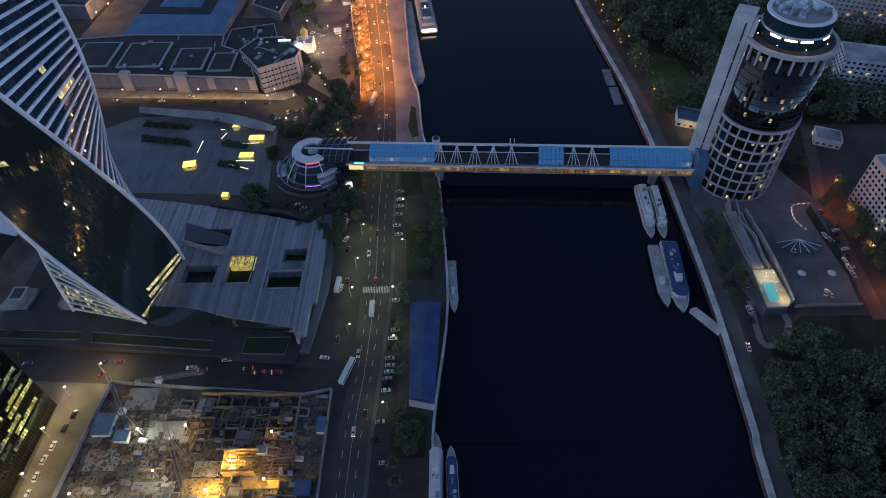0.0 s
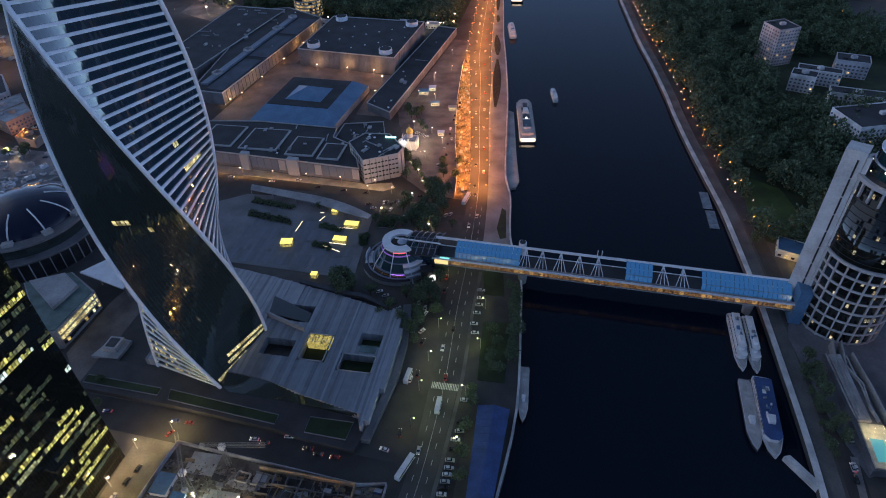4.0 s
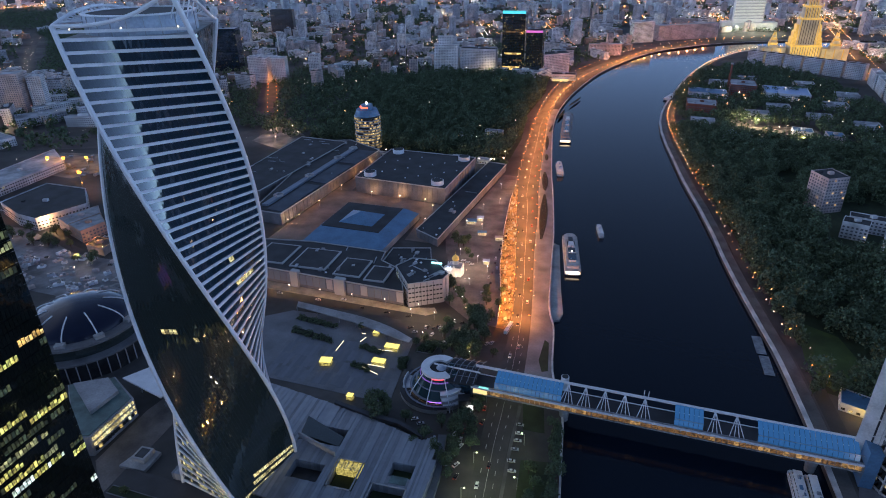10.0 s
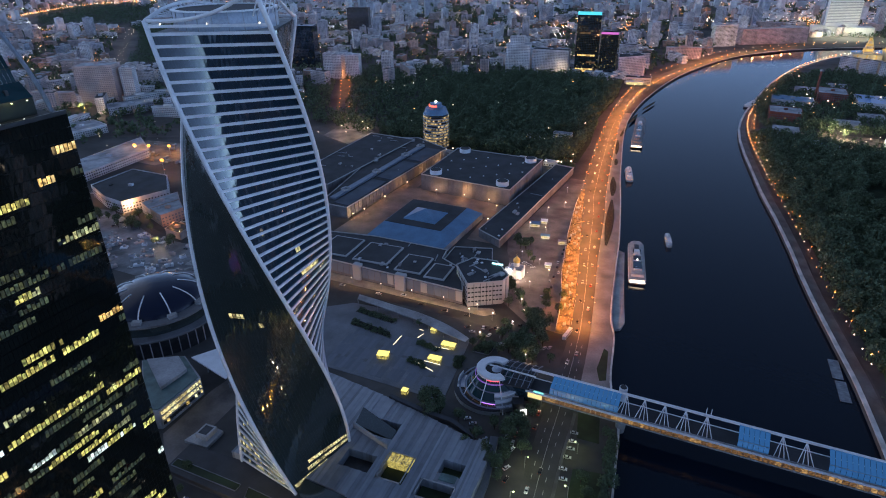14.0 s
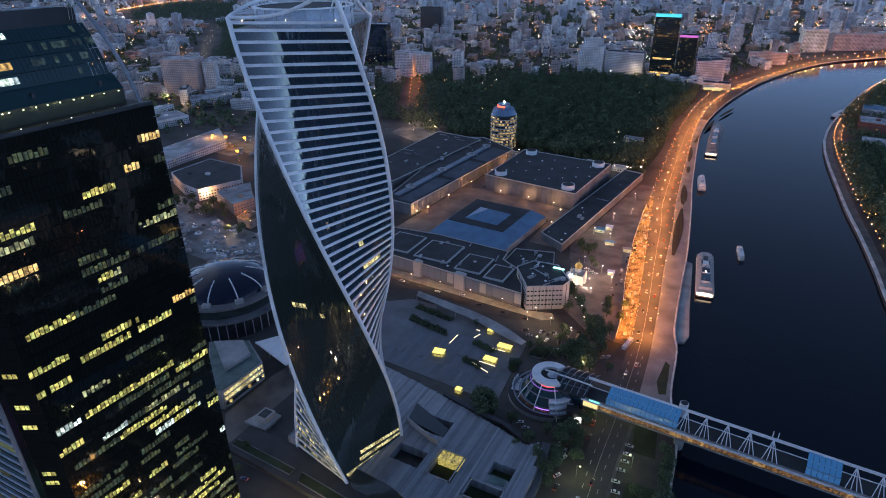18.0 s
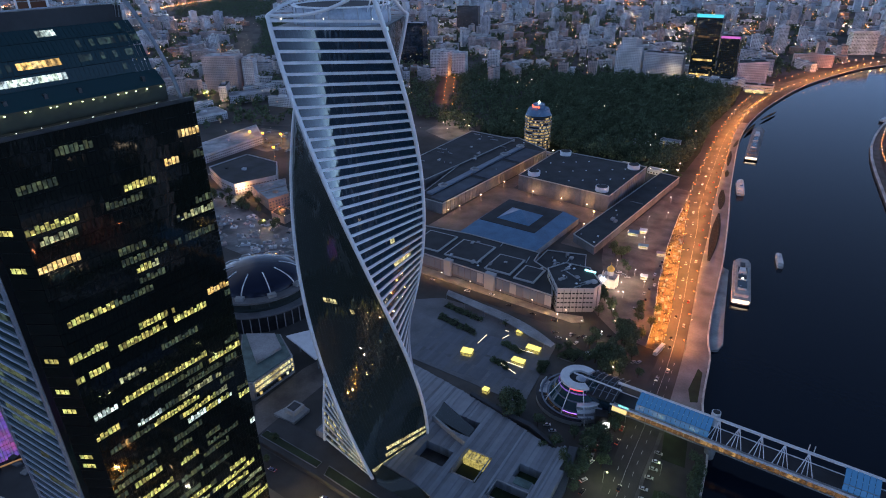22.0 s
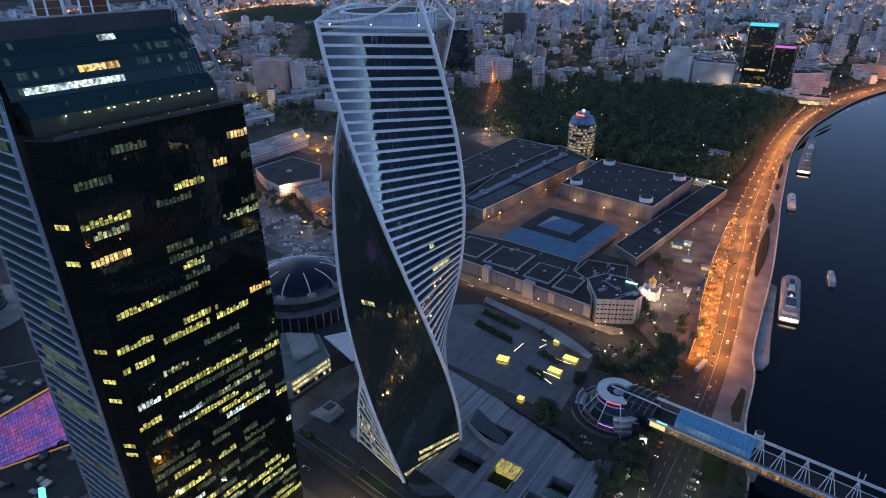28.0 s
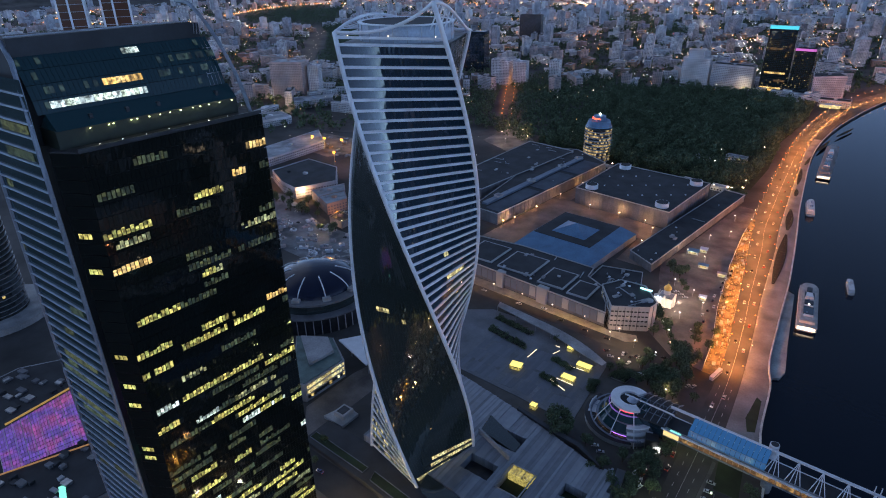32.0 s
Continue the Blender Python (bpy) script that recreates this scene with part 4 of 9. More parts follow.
    slot = lambda u0, u1, z0, z1: MB().prism([(lerp(139.5, 148, u0) - 0.06, lerp(285, 280.5, u0) - 0.1), (lerp(139.5, 148, u1) - 0.06, lerp(285, 280.5, u1) - 0.1), (lerp(139.5, 148, u1) + 0.1, lerp(285, 280.5, u1) + 0.2), (lerp(139.5, 148, u0) + 0.1, lerp(285, 280.5, u0) + 0.2)], z0, z1)
    for k in range(9):
        part("stair_window", slot(0.66, 0.75, 6 + 10.6 * k, 15.8 + 10.6 * k), DARKMETAL, t, "dark stair window slot")
    part("shaft_slot", MB().prism([(148.2, 280.4), (150, 279.4), (151, 281.2), (149.2, 282.2)], 0, 103), SHAFT, t)


round_office()


# ---- expo halls and shopping buildings ----
def hall(name, poly, h, label, roof=None, wall=None, category="exhibition hall", parapet=1.0, bays=8.0, clutter=26):
    cx, cy = sum(p[0] for p in poly) / len(poly), sum(p[1] for p in poly) / len(poly)
    t = thing(name, cx, cy, 0, label, category)
    part("wall_block", MB().prism(poly, 0, h), wall or HALLWALL, t)
    inner = [(cx + (x - cx) * 0.985, cy + (y - cy) * 0.985) for x, y in poly]
    rf = part("roof", MB().prism(inner, h, h + 0.25), roof or ROOF, t)
    for a, b in zip(poly, poly[1:] + poly[:1]):
        d = math.hypot(b[0] - a[0], b[1] - a[1])
        ang = math.degrees(math.atan2(b[1] - a[1], b[0] - a[0]))
        part("parapet", MB().obox((a[0] + b[0]) / 2, (a[1] + b[1]) / 2, h, d, 0.6, parapet, ang), PANEL, t)
        for i in range(1, int(d / bays)):
            u = i * bays / d
            part("pilaster", MB().obox(lerp(a[0], b[0], u), lerp(a[1], b[1], u), 0, 0.5, 0.7, h, ang), HALLWALL, t)
    rh = random.Random(int(abs(cx * 7 + cy)))
    xs_, ys_ = [p[0] for p in poly], [p[1] for p in poly]
    for i in range(clutter):
        x, y = rh.uniform(min(xs_), max(xs_)), rh.uniform(min(ys_), max(ys_))
        if inside(x, y, inner) and inside(x + 4, y, inner) and inside(x - 4, y, inner):
            part(*rh.choice((("roof_plant", MB().obox(x, y, h + 0.25, rh.uniform(2, 6), rh.uniform(1.5, 3.5), rh.uniform(0.7, 2.2), ang), rh.choice((PANEL, STEEL, GREYWALL))), ("skylight", MB().obox(x, y, h + 0.25, 1.6, 1.6, 0.7, ang), WHITE), ("roof_vent", MB().cyl(x, y, h + 0.25, h + 1.5, 0.6, 0.6, 8), STEEL), ("roof_duct", MB().obox(x, y, h + 0.25, rh.uniform(6, 16), 0.7, 0.6, ang + 90 * rh.randrange(2)), STEEL))), rf)
    return t


def inside(x, y, poly):
    odd = False
    for (x0, y0), (x1, y1) in zip(poly, poly[1:] + poly[:1]):
        if (y0 > y) != (y1 > y) and x < x0 + (y - y0) * (x1 - x0) / (y1 - y0):
            odd = not odd
    return odd


ROOFDUSK = mat("bluish_bitumen_roof", (0.05, 0.062, 0.085), 0.7, scale=0.06, fine=0.7, amount=0.35)
SLATEP = pieces("slate_blue_panel", (0.15, 0.19, 0.25), 0.15, 0.5, scale=0.3, per_object=True)
mall = hall("shopping_hall", [(-290, 399), (-140.5, 385.5), (-155, 420), (-176, 432), (-178, 448), (-250, 452), (-298, 447)], 12.0, "long grey flat-roofed shopping hall with rooftop plant", bays=9)
for x0, y0, x1, y1 in ((-285, 405, -255, 440), (-248, 403, -215, 438), (-206, 398, -182, 428), (-178, 395, -160, 420)):
    part("roof_frame", MB().box(x0, y0, 12.2, x1, y1, 13.4), PANEL, mall)
    part("roof_sink", MB().box(x0 + 1.5, y0 + 1.5, 13.2, x1 - 1.5, y1 - 1.5, 13.6), ROOF, mall)
for i in range(24):  # slate-blue cladding panels along the street front
    u0, u1 = (i + 0.05) / 24, (i + 0.95) / 24
    a, b = (lerp(-290, -140.5, u0), lerp(399, 385.5, u0)), (lerp(-290, -140.5, u1), lerp(399, 385.5, u1))
    part("facade_panel", MB().prism([(a[0], a[1] - 0.55), (b[0], b[1] - 0.55), (b[0], b[1] - 0.1), (a[0], a[1] - 0.1)], 2.6, 11.4), SLATEP if i % 5 != 3 else PANEL, mall)
for x, w_ in ((-196, 9), (-238, 7), (-273, 8)):
    part("stair_block", MB().obox(x, 392.2 - 0.09 * (x + 215), 0, w_, 5, 14.5, -5), PANEL, mall, "projecting pale stair block")
office = hall("corner_office", [(-155, 411), (-136, 384), (-112, 398), (-110, 408), (-126, 428), (-146, 427)], 20.0, "grey five-sided office block with dark roof and lit corner", category="office building", bays=5, wall=PANEL)
for k in range(4):
    m_ = MB()
    for a, b in (((-136, 383.6), (-112, 397.6)), ((-155.4, 411), (-136.4, 384))):
        for i in range(10):
            u0, u1 = (i + 0.15) / 10, (i + 0.85) / 10
            m_.quad((lerp(a[0], b[0], u0), lerp(a[1], b[1], u0) - 0.1, 4 + 4 * k), (lerp(a[0], b[0], u1), lerp(a[1], b[1], u1) - 0.1, 4 + 4 * k), (lerp(a[0], b[0], u1), lerp(a[1], b[1], u1) - 0.1, 5.1 + 4 * k), (lerp(a[0], b[0], u0), lerp(a[1], b[1], u0) - 0.1, 5.1 + 4 * k))
    joined("window_band", m_, WIN_DARK, office)

blue = thing("blue_roof_hall", -225, 510, 0, "low hall with dark square roof, blue skirts and a pyramid skylight", "exhibition hall")
part("wall_block", MB().prism([(-267, 463), (-187, 459), (-179, 551), (-262, 556)], 0, 6), GREYWALL, blue)
part("skirt_roof", MB().prism([(-267, 463), (-187, 459), (-179, 551), (-262, 556)], 6, 10, [(-262, 491), (-199, 487), (-195, 551), (-258, 555)]), ROOFBLUE, blue, "blue sheet-metal skirt")
part("roof", MB().prism([(-261, 492), (-200, 488), (-196, 550), (-258, 554)], 10, 10.4), ROOF, blue)
part("skylight_pyramid", MB().prism([(-247, 503), (-211, 500), (-209, 531), (-245, 535)], 10.4, 18, [(-228.5, 516.5), (-227.5, 516.5), (-227.5, 517.5), (-228.5, 517.5)]), ROOFBLUE, blue, "blue pyramid skylight")

h2 = hall("drum_hall", [(-273, 609), (-163, 594), (-154, 707), (-268, 718)], 18.0, "large flat-roofed hall with four white corner drums", bays=6, clutter=0)
for i in range(9):
    for k in range(8):
        part("skylight", MB().obox(-262 + 11.5 * i + 1.2 * k, 624 + 10.5 * k - 1.5 * i, 18.25, 1.3, 1.3, 0.6, -8), WHITE, h2) if (i * 5 + k * 3) % 4 == 0 else None
for x, y in ((-258, 618), (-254, 706), (-166, 695), (-175, 607)):
    part("corner_drum", MB().cyl(x, y, 18, 23, 7, 7, 28), WHITE, h2, "white round roof drum")
    part("drum_lid", MB().cyl(x, y, 23, 23.3, 6, 6, 28), ROOF, h2)
hl = hall("long_hall", [(-345, 508), (-311, 504), (-289, 730), (-345, 765), (-375, 755)], 12.0, "long dark-roofed exhibition hall with lit eaves", bays=7)
hall("wide_hall", [(-420, 560), (-365, 555), (-345, 752), (-418, 762)], 13.0, "wide dark-roofed exhibition hall", bays=9)
for k in range(9):  # raised ridge with pale edges along the long hall, and box vents on it
    ya, yb = 520 + 23.2 * k, 520 + 23.2 * (k + 0.985)
    part("roof_ridge", MB().prism([(-341 + 0.07 * (ya - 520), ya), (-334 + 0.07 * (ya - 520), ya), (-334 + 0.07 * (yb - 520), yb), (-341 + 0.07 * (yb - 520), yb)], 12.2, 14.4), SLATEP, hl, "raised slate-blue roof ridge")
for y in (545, 610, 680, 722):
    part("vent_frame", MB().ring(-337 + 0.07 * (y - 520), y, 14.4, 16.4, 4.6, 5.6, 4, 51), PANEL, hl, "pale square vent frame")
for x0, y0, x1, y1 in ((-331, 512, -312, 590), (-326, 598, -304, 662), (-321, 670, -297, 724)):
    part("roof_bay", MB().prism([(x0, y0), (x1, y0 - 3), (x1 + 5, y1 - 3), (x0 + 5, y1)], 12.2, 12.9), ROOFDUSK, hl, "bluish flat roof bay")
hall("gallery_building", [(-169, 509), (-143, 492), (-118, 720), (-141, 726)], 7.5, "long low gallery with a glazed roof strip", bays=6)
rt = thing("round_hotel", -323, 778, 0, "round tower with rows of lit windows and a blue top", "tower")
part("tower_body", MB().cyl(-323, 778, 0, 46, 17.5, 17.5, 40), GLASS, rt, "", True)
for k in range(11):
    part("floor_band", MB().ring(-323, 778, 4 * k, 4 * k + 1.3, 17.5, 18.2, 40), GREYWALL, rt)
w = MB()
for k in range(11):
    for i in range(48):
        a0, a1 = math.tau * i / 48, math.tau * (i + 0.97) / 48
        w.quad(*[(-323 + 17.7 * math.cos(a), 778 + 17.7 * math.sin(a), z) for a, z in ((a0, 4 * k + 1.5), (a1, 4 * k + 1.5), (a1, 4 * k + 3.7), (a0, 4 * k + 3.7))])
joined("window_panes", w, windows("hotel_panes", 0.66, 0.7, (1, 0.68, 0.3), (1, 0.8, 0.45)), rt)
part("top_drum", MB().cyl(-323, 778, 46, 54, 17, 14, 40), ROOFBLUE, rt, "bluish glazed top")
part("top_cap", MB().cyl(-323, 778, 54, 60, 9, 8, 32), ROOFBLUE, rt)
part("sign_band", MB().ring(-323, 778, 56, 58, 9, 9.4, 32, 180, 300), REDL, rt)
part("beacon", MB().blob(-323, 778, 62, 2), COOLW, rt)


# ---- trees ----
def leaf_cloud(spots, n, seed, size=1.0):
    """Crowns of many small leaf clumps; spots are rows of x, y, z of the crown's middle, radius and height."""
    rng = np.random.default_rng(seed)
    S = np.repeat(np.array(spots, float), n, 0)
    k = len(S)
    d = rng.normal(size=(k, 3))
    d /= np.linalg.norm(d, axis=1, keepdims=True)
    lob = 1 + 0.28 * np.sin(3.1 * d[:, 0] + S[:, 0]) * np.cos(2.7 * d[:, 1] + S[:, 1]) + 0.15 * np.sin(7 * d[:, 2] + S[:, 0] * 3)
    r = rng.uniform(0.55, 1.0, k) ** 0.5 * lob
    c = S[:, :3] + d * np.stack([S[:, 3] * r, S[:, 3] * r, S[:, 4] * r], 1)
    s = size * rng.uniform(0.5, 1.3, (k, 1)) * (S[:, 3:4] / 4.0) ** 0.5
    u = rng.normal(size=(k, 3))
    u /= np.linalg.norm(u, axis=1, keepdims=True)
    w = np.cross(u, rng.normal(size=(k, 3)))
    w /= np.linalg.norm(w, axis=1, keepdims=True)
    tri = np.stack([c + u * s, c - 0.5 * u * s + 0.8 * w * s, c - 0.5 * u * s - 0.8 * w * s], 1).reshape(-1, 3)
    me = bpy.data.meshes.new("leaves")
    me.vertices.add(3 * k)
    me.vertices.foreach_set("co", tri.ravel())
    me.loops.add(3 * k)
    me.loops.foreach_set("vertex_index", np.arange(3 * k))
    me.polygons.add(k)
    me.polygons.foreach_set("loop_start", np.arange(0, 3 * k, 3))
    me.polygons.foreach_set("loop_total", np.full(k, 3))
    me.materials.append(LEAF)
    me.update(calc_edges=True)
    return me


def wood(name, poly, spacing, label, seed, r=(3.5, 5.5), leaves=60, holes=(), size=1.35):
    rnd = random.Random(seed)
    xs, ys_ = [p[0] for p in poly], [p[1] for p in poly]
    spots = []
    x = min(xs)
    while x < max(xs):
        y = min(ys_)
        while y < max(ys_):
            px, py = x + rnd.uniform(-0.45, 0.45) * spacing, y + rnd.uniform(-0.45, 0.45) * spacing
            if inside(px, py, poly) and not any(inside(px, py, q) for q in holes) and rnd.random() < 0.93:
                rr = rnd.uniform(*r)
                hh = rr * rnd.uniform(0.9, 1.3)
                spots.append((px, py, hh + rnd.uniform(1, 6), rr, hh))
            y += spacing
        x += spacing
    ob = new(name, leaf_cloud(spots, leaves, seed, size))
    return tagged(ob, label, "trees", "", "stuff")


PARK = [(-430, 800), (-300, 775), (-150, 752), (-121, 765), (-120, 860), (-132, 1000), (-122, 1180), (-130, 1255), (-200, 1300), (-350, 1325), (-480, 1215)]
BANKW = [(143, 352), (190, 335), (330, 330), (420, 560), (330, 900), (140, 960), (92, 965), (102, 780), (123, 565), (136, 410)]
SHORE = [(133, 95), (138, 135), (150, 160), (172, 178), (204, 178), (204, 60), (300, 40), (300, 20), (130, 20)]
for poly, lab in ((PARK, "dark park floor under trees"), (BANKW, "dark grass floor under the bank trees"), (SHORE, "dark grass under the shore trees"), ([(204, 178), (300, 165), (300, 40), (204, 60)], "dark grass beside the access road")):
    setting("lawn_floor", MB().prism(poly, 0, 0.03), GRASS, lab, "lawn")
GLADES = ([(-262, 850), (-222, 846), (-220, 872), (-262, 876)], [(-330, 1010), (-270, 1000), (-262, 1024), (-325, 1036)], [(-215, 1090), (-175, 1085), (-170, 1120), (-212, 1130)], [(-182, 838), (-138, 832), (-136, 884), (-182, 884)])
wood("park_wood", PARK, 10.0, "dense dark summer trees of a park", 21, (3.0, 8.6), 190, GLADES, 0.95)
LAWNR = [(148, 434), (172, 418), (180, 376), (152, 352), (143, 384)]
wood("bank_wood", BANKW, 9.2, "dense dark green trees on the river bank", 22, (2.8, 8.2), 220, ([(205, 560), (420, 540), (420, 690), (205, 680)], LAWNR, [(190, 735), (212, 728), (220, 772), (198, 780)], [(262, 800), (292, 790), (296, 812), (266, 824)]), 0.9)
wood("shore_wood", SHORE, 7.4, "dense trees by the river path", 23, (3.2, 6.2), 420, ([(172, 178), (204, 178), (204, 150), (186, 146)],), 0.62)
wood("access_grove", [(222, 178), (300, 165), (300, 40), (222, 60)], 8.0, "dark trees beside the access road", 29, (3.2, 5.6), 260, (), 0.75)
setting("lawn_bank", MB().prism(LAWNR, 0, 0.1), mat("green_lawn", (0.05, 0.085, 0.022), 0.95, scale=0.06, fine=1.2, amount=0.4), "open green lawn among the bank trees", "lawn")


# ---- added ridge that hides the bare horizon from view and reflections ----
rg = MB()
az_ = [radians(a) for a in range(-180, 181, 4)]
rg.add([(r * math.sin(a), r * math.cos(a), z) for a in az_ for r, z in ((4250, -0.5), (4500, 45), (4700, 95), (4760, 60))], [(4 * i + k, 4 * i + 4 + k, 4 * i + 5 + k, 4 * i + 1 + k) for i in range(len(az_) - 1) for k in range(3)])
setting("ridge", rg, GROUND, "added backdrop ridge that hides the bare horizon", "ridge")

# ---- far town ----
def archetype(i, w, d, h, wallm, roofm, lit=WIN_FAR, floors=None, cols=None, plant=True):
    t = thing("apartment_block", 0, 0, 0, "", "")
    part("wall_block", MB().box(-w / 2, -d / 2, 0, w / 2, d / 2, h), wallm, t)
    part("roof", MB().box(-w / 2 + 0.4, -d / 2 + 0.4, h, w / 2 - 0.4, d / 2 - 0.4, h + 0.3), roofm, t)
    if plant:
        part("roof_hut", MB().box(-w * 0.15, -d * 0.25, h + 0.3, w * 0.1, d * 0.2, h + 3.2), wallm, t)
    m_ = MB()
    for sx, sy, n_, wd in ((0, -1, 1, w), (0, 1, 1, w), (1, 0, 0, d), (-1, 0, 0, d)):
        c_ = max(2, int(wd / 3.4))
        for k in range(max(1, int(h / 3.2))):
            for j in range(c_):
                u0, u1 = -wd / 2 + wd * (j + 0.25) / c_, -wd / 2 + wd * (j + 0.78) / c_
                z0, z1 = k * 3.2 + 1.0, k * 3.2 + 2.6
                if n_:
                    y = sy * (d / 2 + 0.06)
                    m_.quad((u0, y, z0), (u1, y, z0), (u1, y, z1), (u0, y, z1))
                else:
                    x = sx * (w / 2 + 0.06)
                    m_.quad((x, u0, z0), (x, u1, z0), (x, u1, z1), (x, u0, z1))
    joined("window_grid", m_, lit, t)
    return t


TOWN_A = mat("far_panel_white", (0.66, 0.66, 0.67), 0.85, scale=0.05, fine=0.3)
TOWN_B = mat("far_panel_grey", (0.45, 0.46, 0.5), 0.85, scale=0.05, fine=0.3)
TOWN_C = mat("far_panel_pink", (0.5, 0.4, 0.38), 0.85, scale=0.05, fine=0.3)
TOWN_D = mat("far_panel_brick", (0.34, 0.24, 0.2), 0.85, scale=0.05, fine=0.3)
TOWNROOF = mat("far_roof", (0.33, 0.345, 0.37), 0.8, scale=0.05, fine=0.3, amount=0.5)
KINDS = [archetype(i, *a) for i, a in enumerate([
    (60, 13, 17, TOWN_A, TOWNROOF), (45, 14, 28, TOWN_B, ROOF), (22, 22, 48, TOWN_A, TOWNROOF), (80, 14, 27, TOWN_C, TOWNROOF),
    (30, 18, 15, TOWN_D, TOWNROOF), (26, 20, 62, TOWN_B, TOWNROOF), (40, 30, 12, TOWN_A, TOWNROOF), (18, 16, 36, TOWN_C, ROOF)])]
LABELS = ["long pale five-storey apartment block", "grey nine-storey apartment block", "pale apartment tower with lit windows", "long pink apartment block", "brick town house with a pale roof", "tall grey apartment tower", "low pale flat-roofed building", "pinkish apartment tower"]
for k_, s_ in zip(KINDS, LABELS):
    tagged(k_, s_ + " in the evening town", "building", "far town buildings")


FAR_WOODS = [(-2640, 1880), (-2290, 1670), (-2190, 1800), (-1970, 1780), (-2040, 1980), (-2500, 2470), (-2900, 2700), (-3080, 2480), (-2940, 2150), (-2780, 1820)]
STREET_WOODS = [(-1180, 1190), (-1290, 1080), (-1780, 1560), (-1980, 1780), (-1920, 1880), (-1720, 1800), (-1420, 1500)]


def free_spot(x, y):
    if y < 1150 and -480 < x < 560:
        return False
    if 850 < y < 1360 and abs(x - np.interp(y, [905, 1300], [-545, -760])) < 60:
        return False
    if inside(x, y, PARK) or inside(x, y, FAR_WOODS) or inside(x, y, STREET_WOODS):
        return False
    if x > 40 and y < 2120 and x < 1500 and y > 1100 and not (x > 560):
        return False
    bx = np.interp(y, [p[1] for p in BANK_L if p[0] < 300], [p[0] for p in BANK_L if p[0] < 300])
    if 1150 <= y < 1960 and x > bx - 70 and x < 420:
        return False
    if 1900 < y < 2150 and x > 0:
        return False
    return True


rndc = random.Random(77)
CELL = 38
placed = 0
used = set()
tries = 0
spots_far = []
while placed < 2700 and tries < 60000:
    tries += 1
    az = radians(rndc.uniform(-78, 32))
    r = 1100 + 3300 * rndc.random() ** 0.8
    x, y = r * math.sin(az), r * math.cos(az)
    cell = (int(x / CELL), int(y / CELL))
    if cell in used or not free_spot(x, y):
        continue
    used.add(cell)
    spots_far.append((x, y, rndc.choice((0, 0, 0, 0, 0, 1, 1, 2, 3, 4, 4, 4, 6, 6, 7, 5 if r > 1700 else 0)), 90 * rndc.randrange(2) + rndc.choice((12, 12, 38, -20)) + rndc.uniform(-4, 4)))
    placed += 1
for _ in range(260):  # town out of view, added for the tower glass to mirror
    az, r = radians(rndc.uniform(38, 235)), rndc.uniform(420, 1900)
    x, y = r * math.sin(az), r * math.cos(az)
    cell = (int(x / CELL), int(y / CELL))
    if (x > 470 or y < -250 and not -160 < x < 140) and cell not in used:
        used.add(cell)
        spots_far.append((x + 5000, y, rndc.choice((0, 1, 1, 2, 3, 4)), rndc.uniform(0, 180)))
first = [False] * 8
rest = []
for i, (x, y, k_, a) in enumerate(sorted(spots_far, key=lambda s: math.hypot(s[0], s[1]))):
    other = x > 5200
    m_ = pose(x - 5000 if other else x, y, 0, 0, 0, a)
    if other:
        rest.append((k_, m_))
    elif not first[k_]:
        KINDS[k_].matrix_basis = m_
        first[k_] = True
    elif i < 150:
        copy_thing(KINDS[k_], m_)
    else:
        rest.append((k_, m_))
for k_ in range(8):
    for pi, child in enumerate(KINDS[k_].children):
        src = child.data
        base = np.array([v.co[:] for v in src.vertices])
        faces = [tuple(p.vertices) for p in src.polygons]
        vs, fs, o = [], [], 0
        for kk, m_ in rest:
            if kk != k_ or child.name.startswith("window_grid") and math.hypot(m_.translation.x, m_.translation.y) > 2600:
                continue
            R_ = np.array(m_)[:3, :3]
            vs.append(base @ R_.T + np.array(m_.translation))
            fs += [tuple(i + o for i in f) for f in faces]
            o += len(base)
        if vs:
            me = bpy.data.meshes.new("far_blocks")
            me.from_pydata(np.concatenate(vs).tolist(), [], fs)
            me.materials.append(src.materials[0])
            tagged(new("far_town", me), "dense far town of apartment blocks at dusk", "town", "", "stuff")
FAR_TREES = []
while len(FAR_TREES) < 12000:
    az = radians(rndc.uniform(-78, 32))
    r = 1000 + 3400 * rndc.random()
    x, y = r * math.sin(az), r * math.cos(az)
    if free_spot(x, y) and (int(x / CELL), int(y / CELL)) not in used or rndc.random() < 0.06 and free_spot(x, y):
        rr = rndc.uniform(4, 7)
        FAR_TREES.append((x, y, rr + 2, rr, rr))
tagged(new("far_trees", leaf_cloud(FAR_TREES, 20, 31, 2.5)), "dark street and yard trees of the far town", "trees", "", "stuff")


# ---- lights of roads and town ----
beads = {"o": MB(), "w": MB(), "c": MB(), "r": MB()}
# Unseen lights behind the viewpoint, added for the tower glass to mirror.
for _ in range(850):
    az, r = radians(rndc.uniform(110, 250)), 70 + 1100 * rndc.random() ** 1.3
    x, y = r * math.sin(az), r * math.cos(az)
    if y < 20 and not -10 < x < 118:
        beads[rndc.choice("ooowwwc")].blob(x, y, rndc.uniform(4, 12), rndc.uniform(0.1, 0.24))
# Added lamps out of view; they light the ground that the glass mirrors.
for x, y in ((-60, -60), (-90, -140), (-140, -40), (-200, -120), (-120, -230), (180, -40), (220, -160), (-260, -30), (-60, -330), (260, 20)):
    lamp("street_light", x, y, 11, 6000, (1.0, 0.5, 0.2), 0.25)
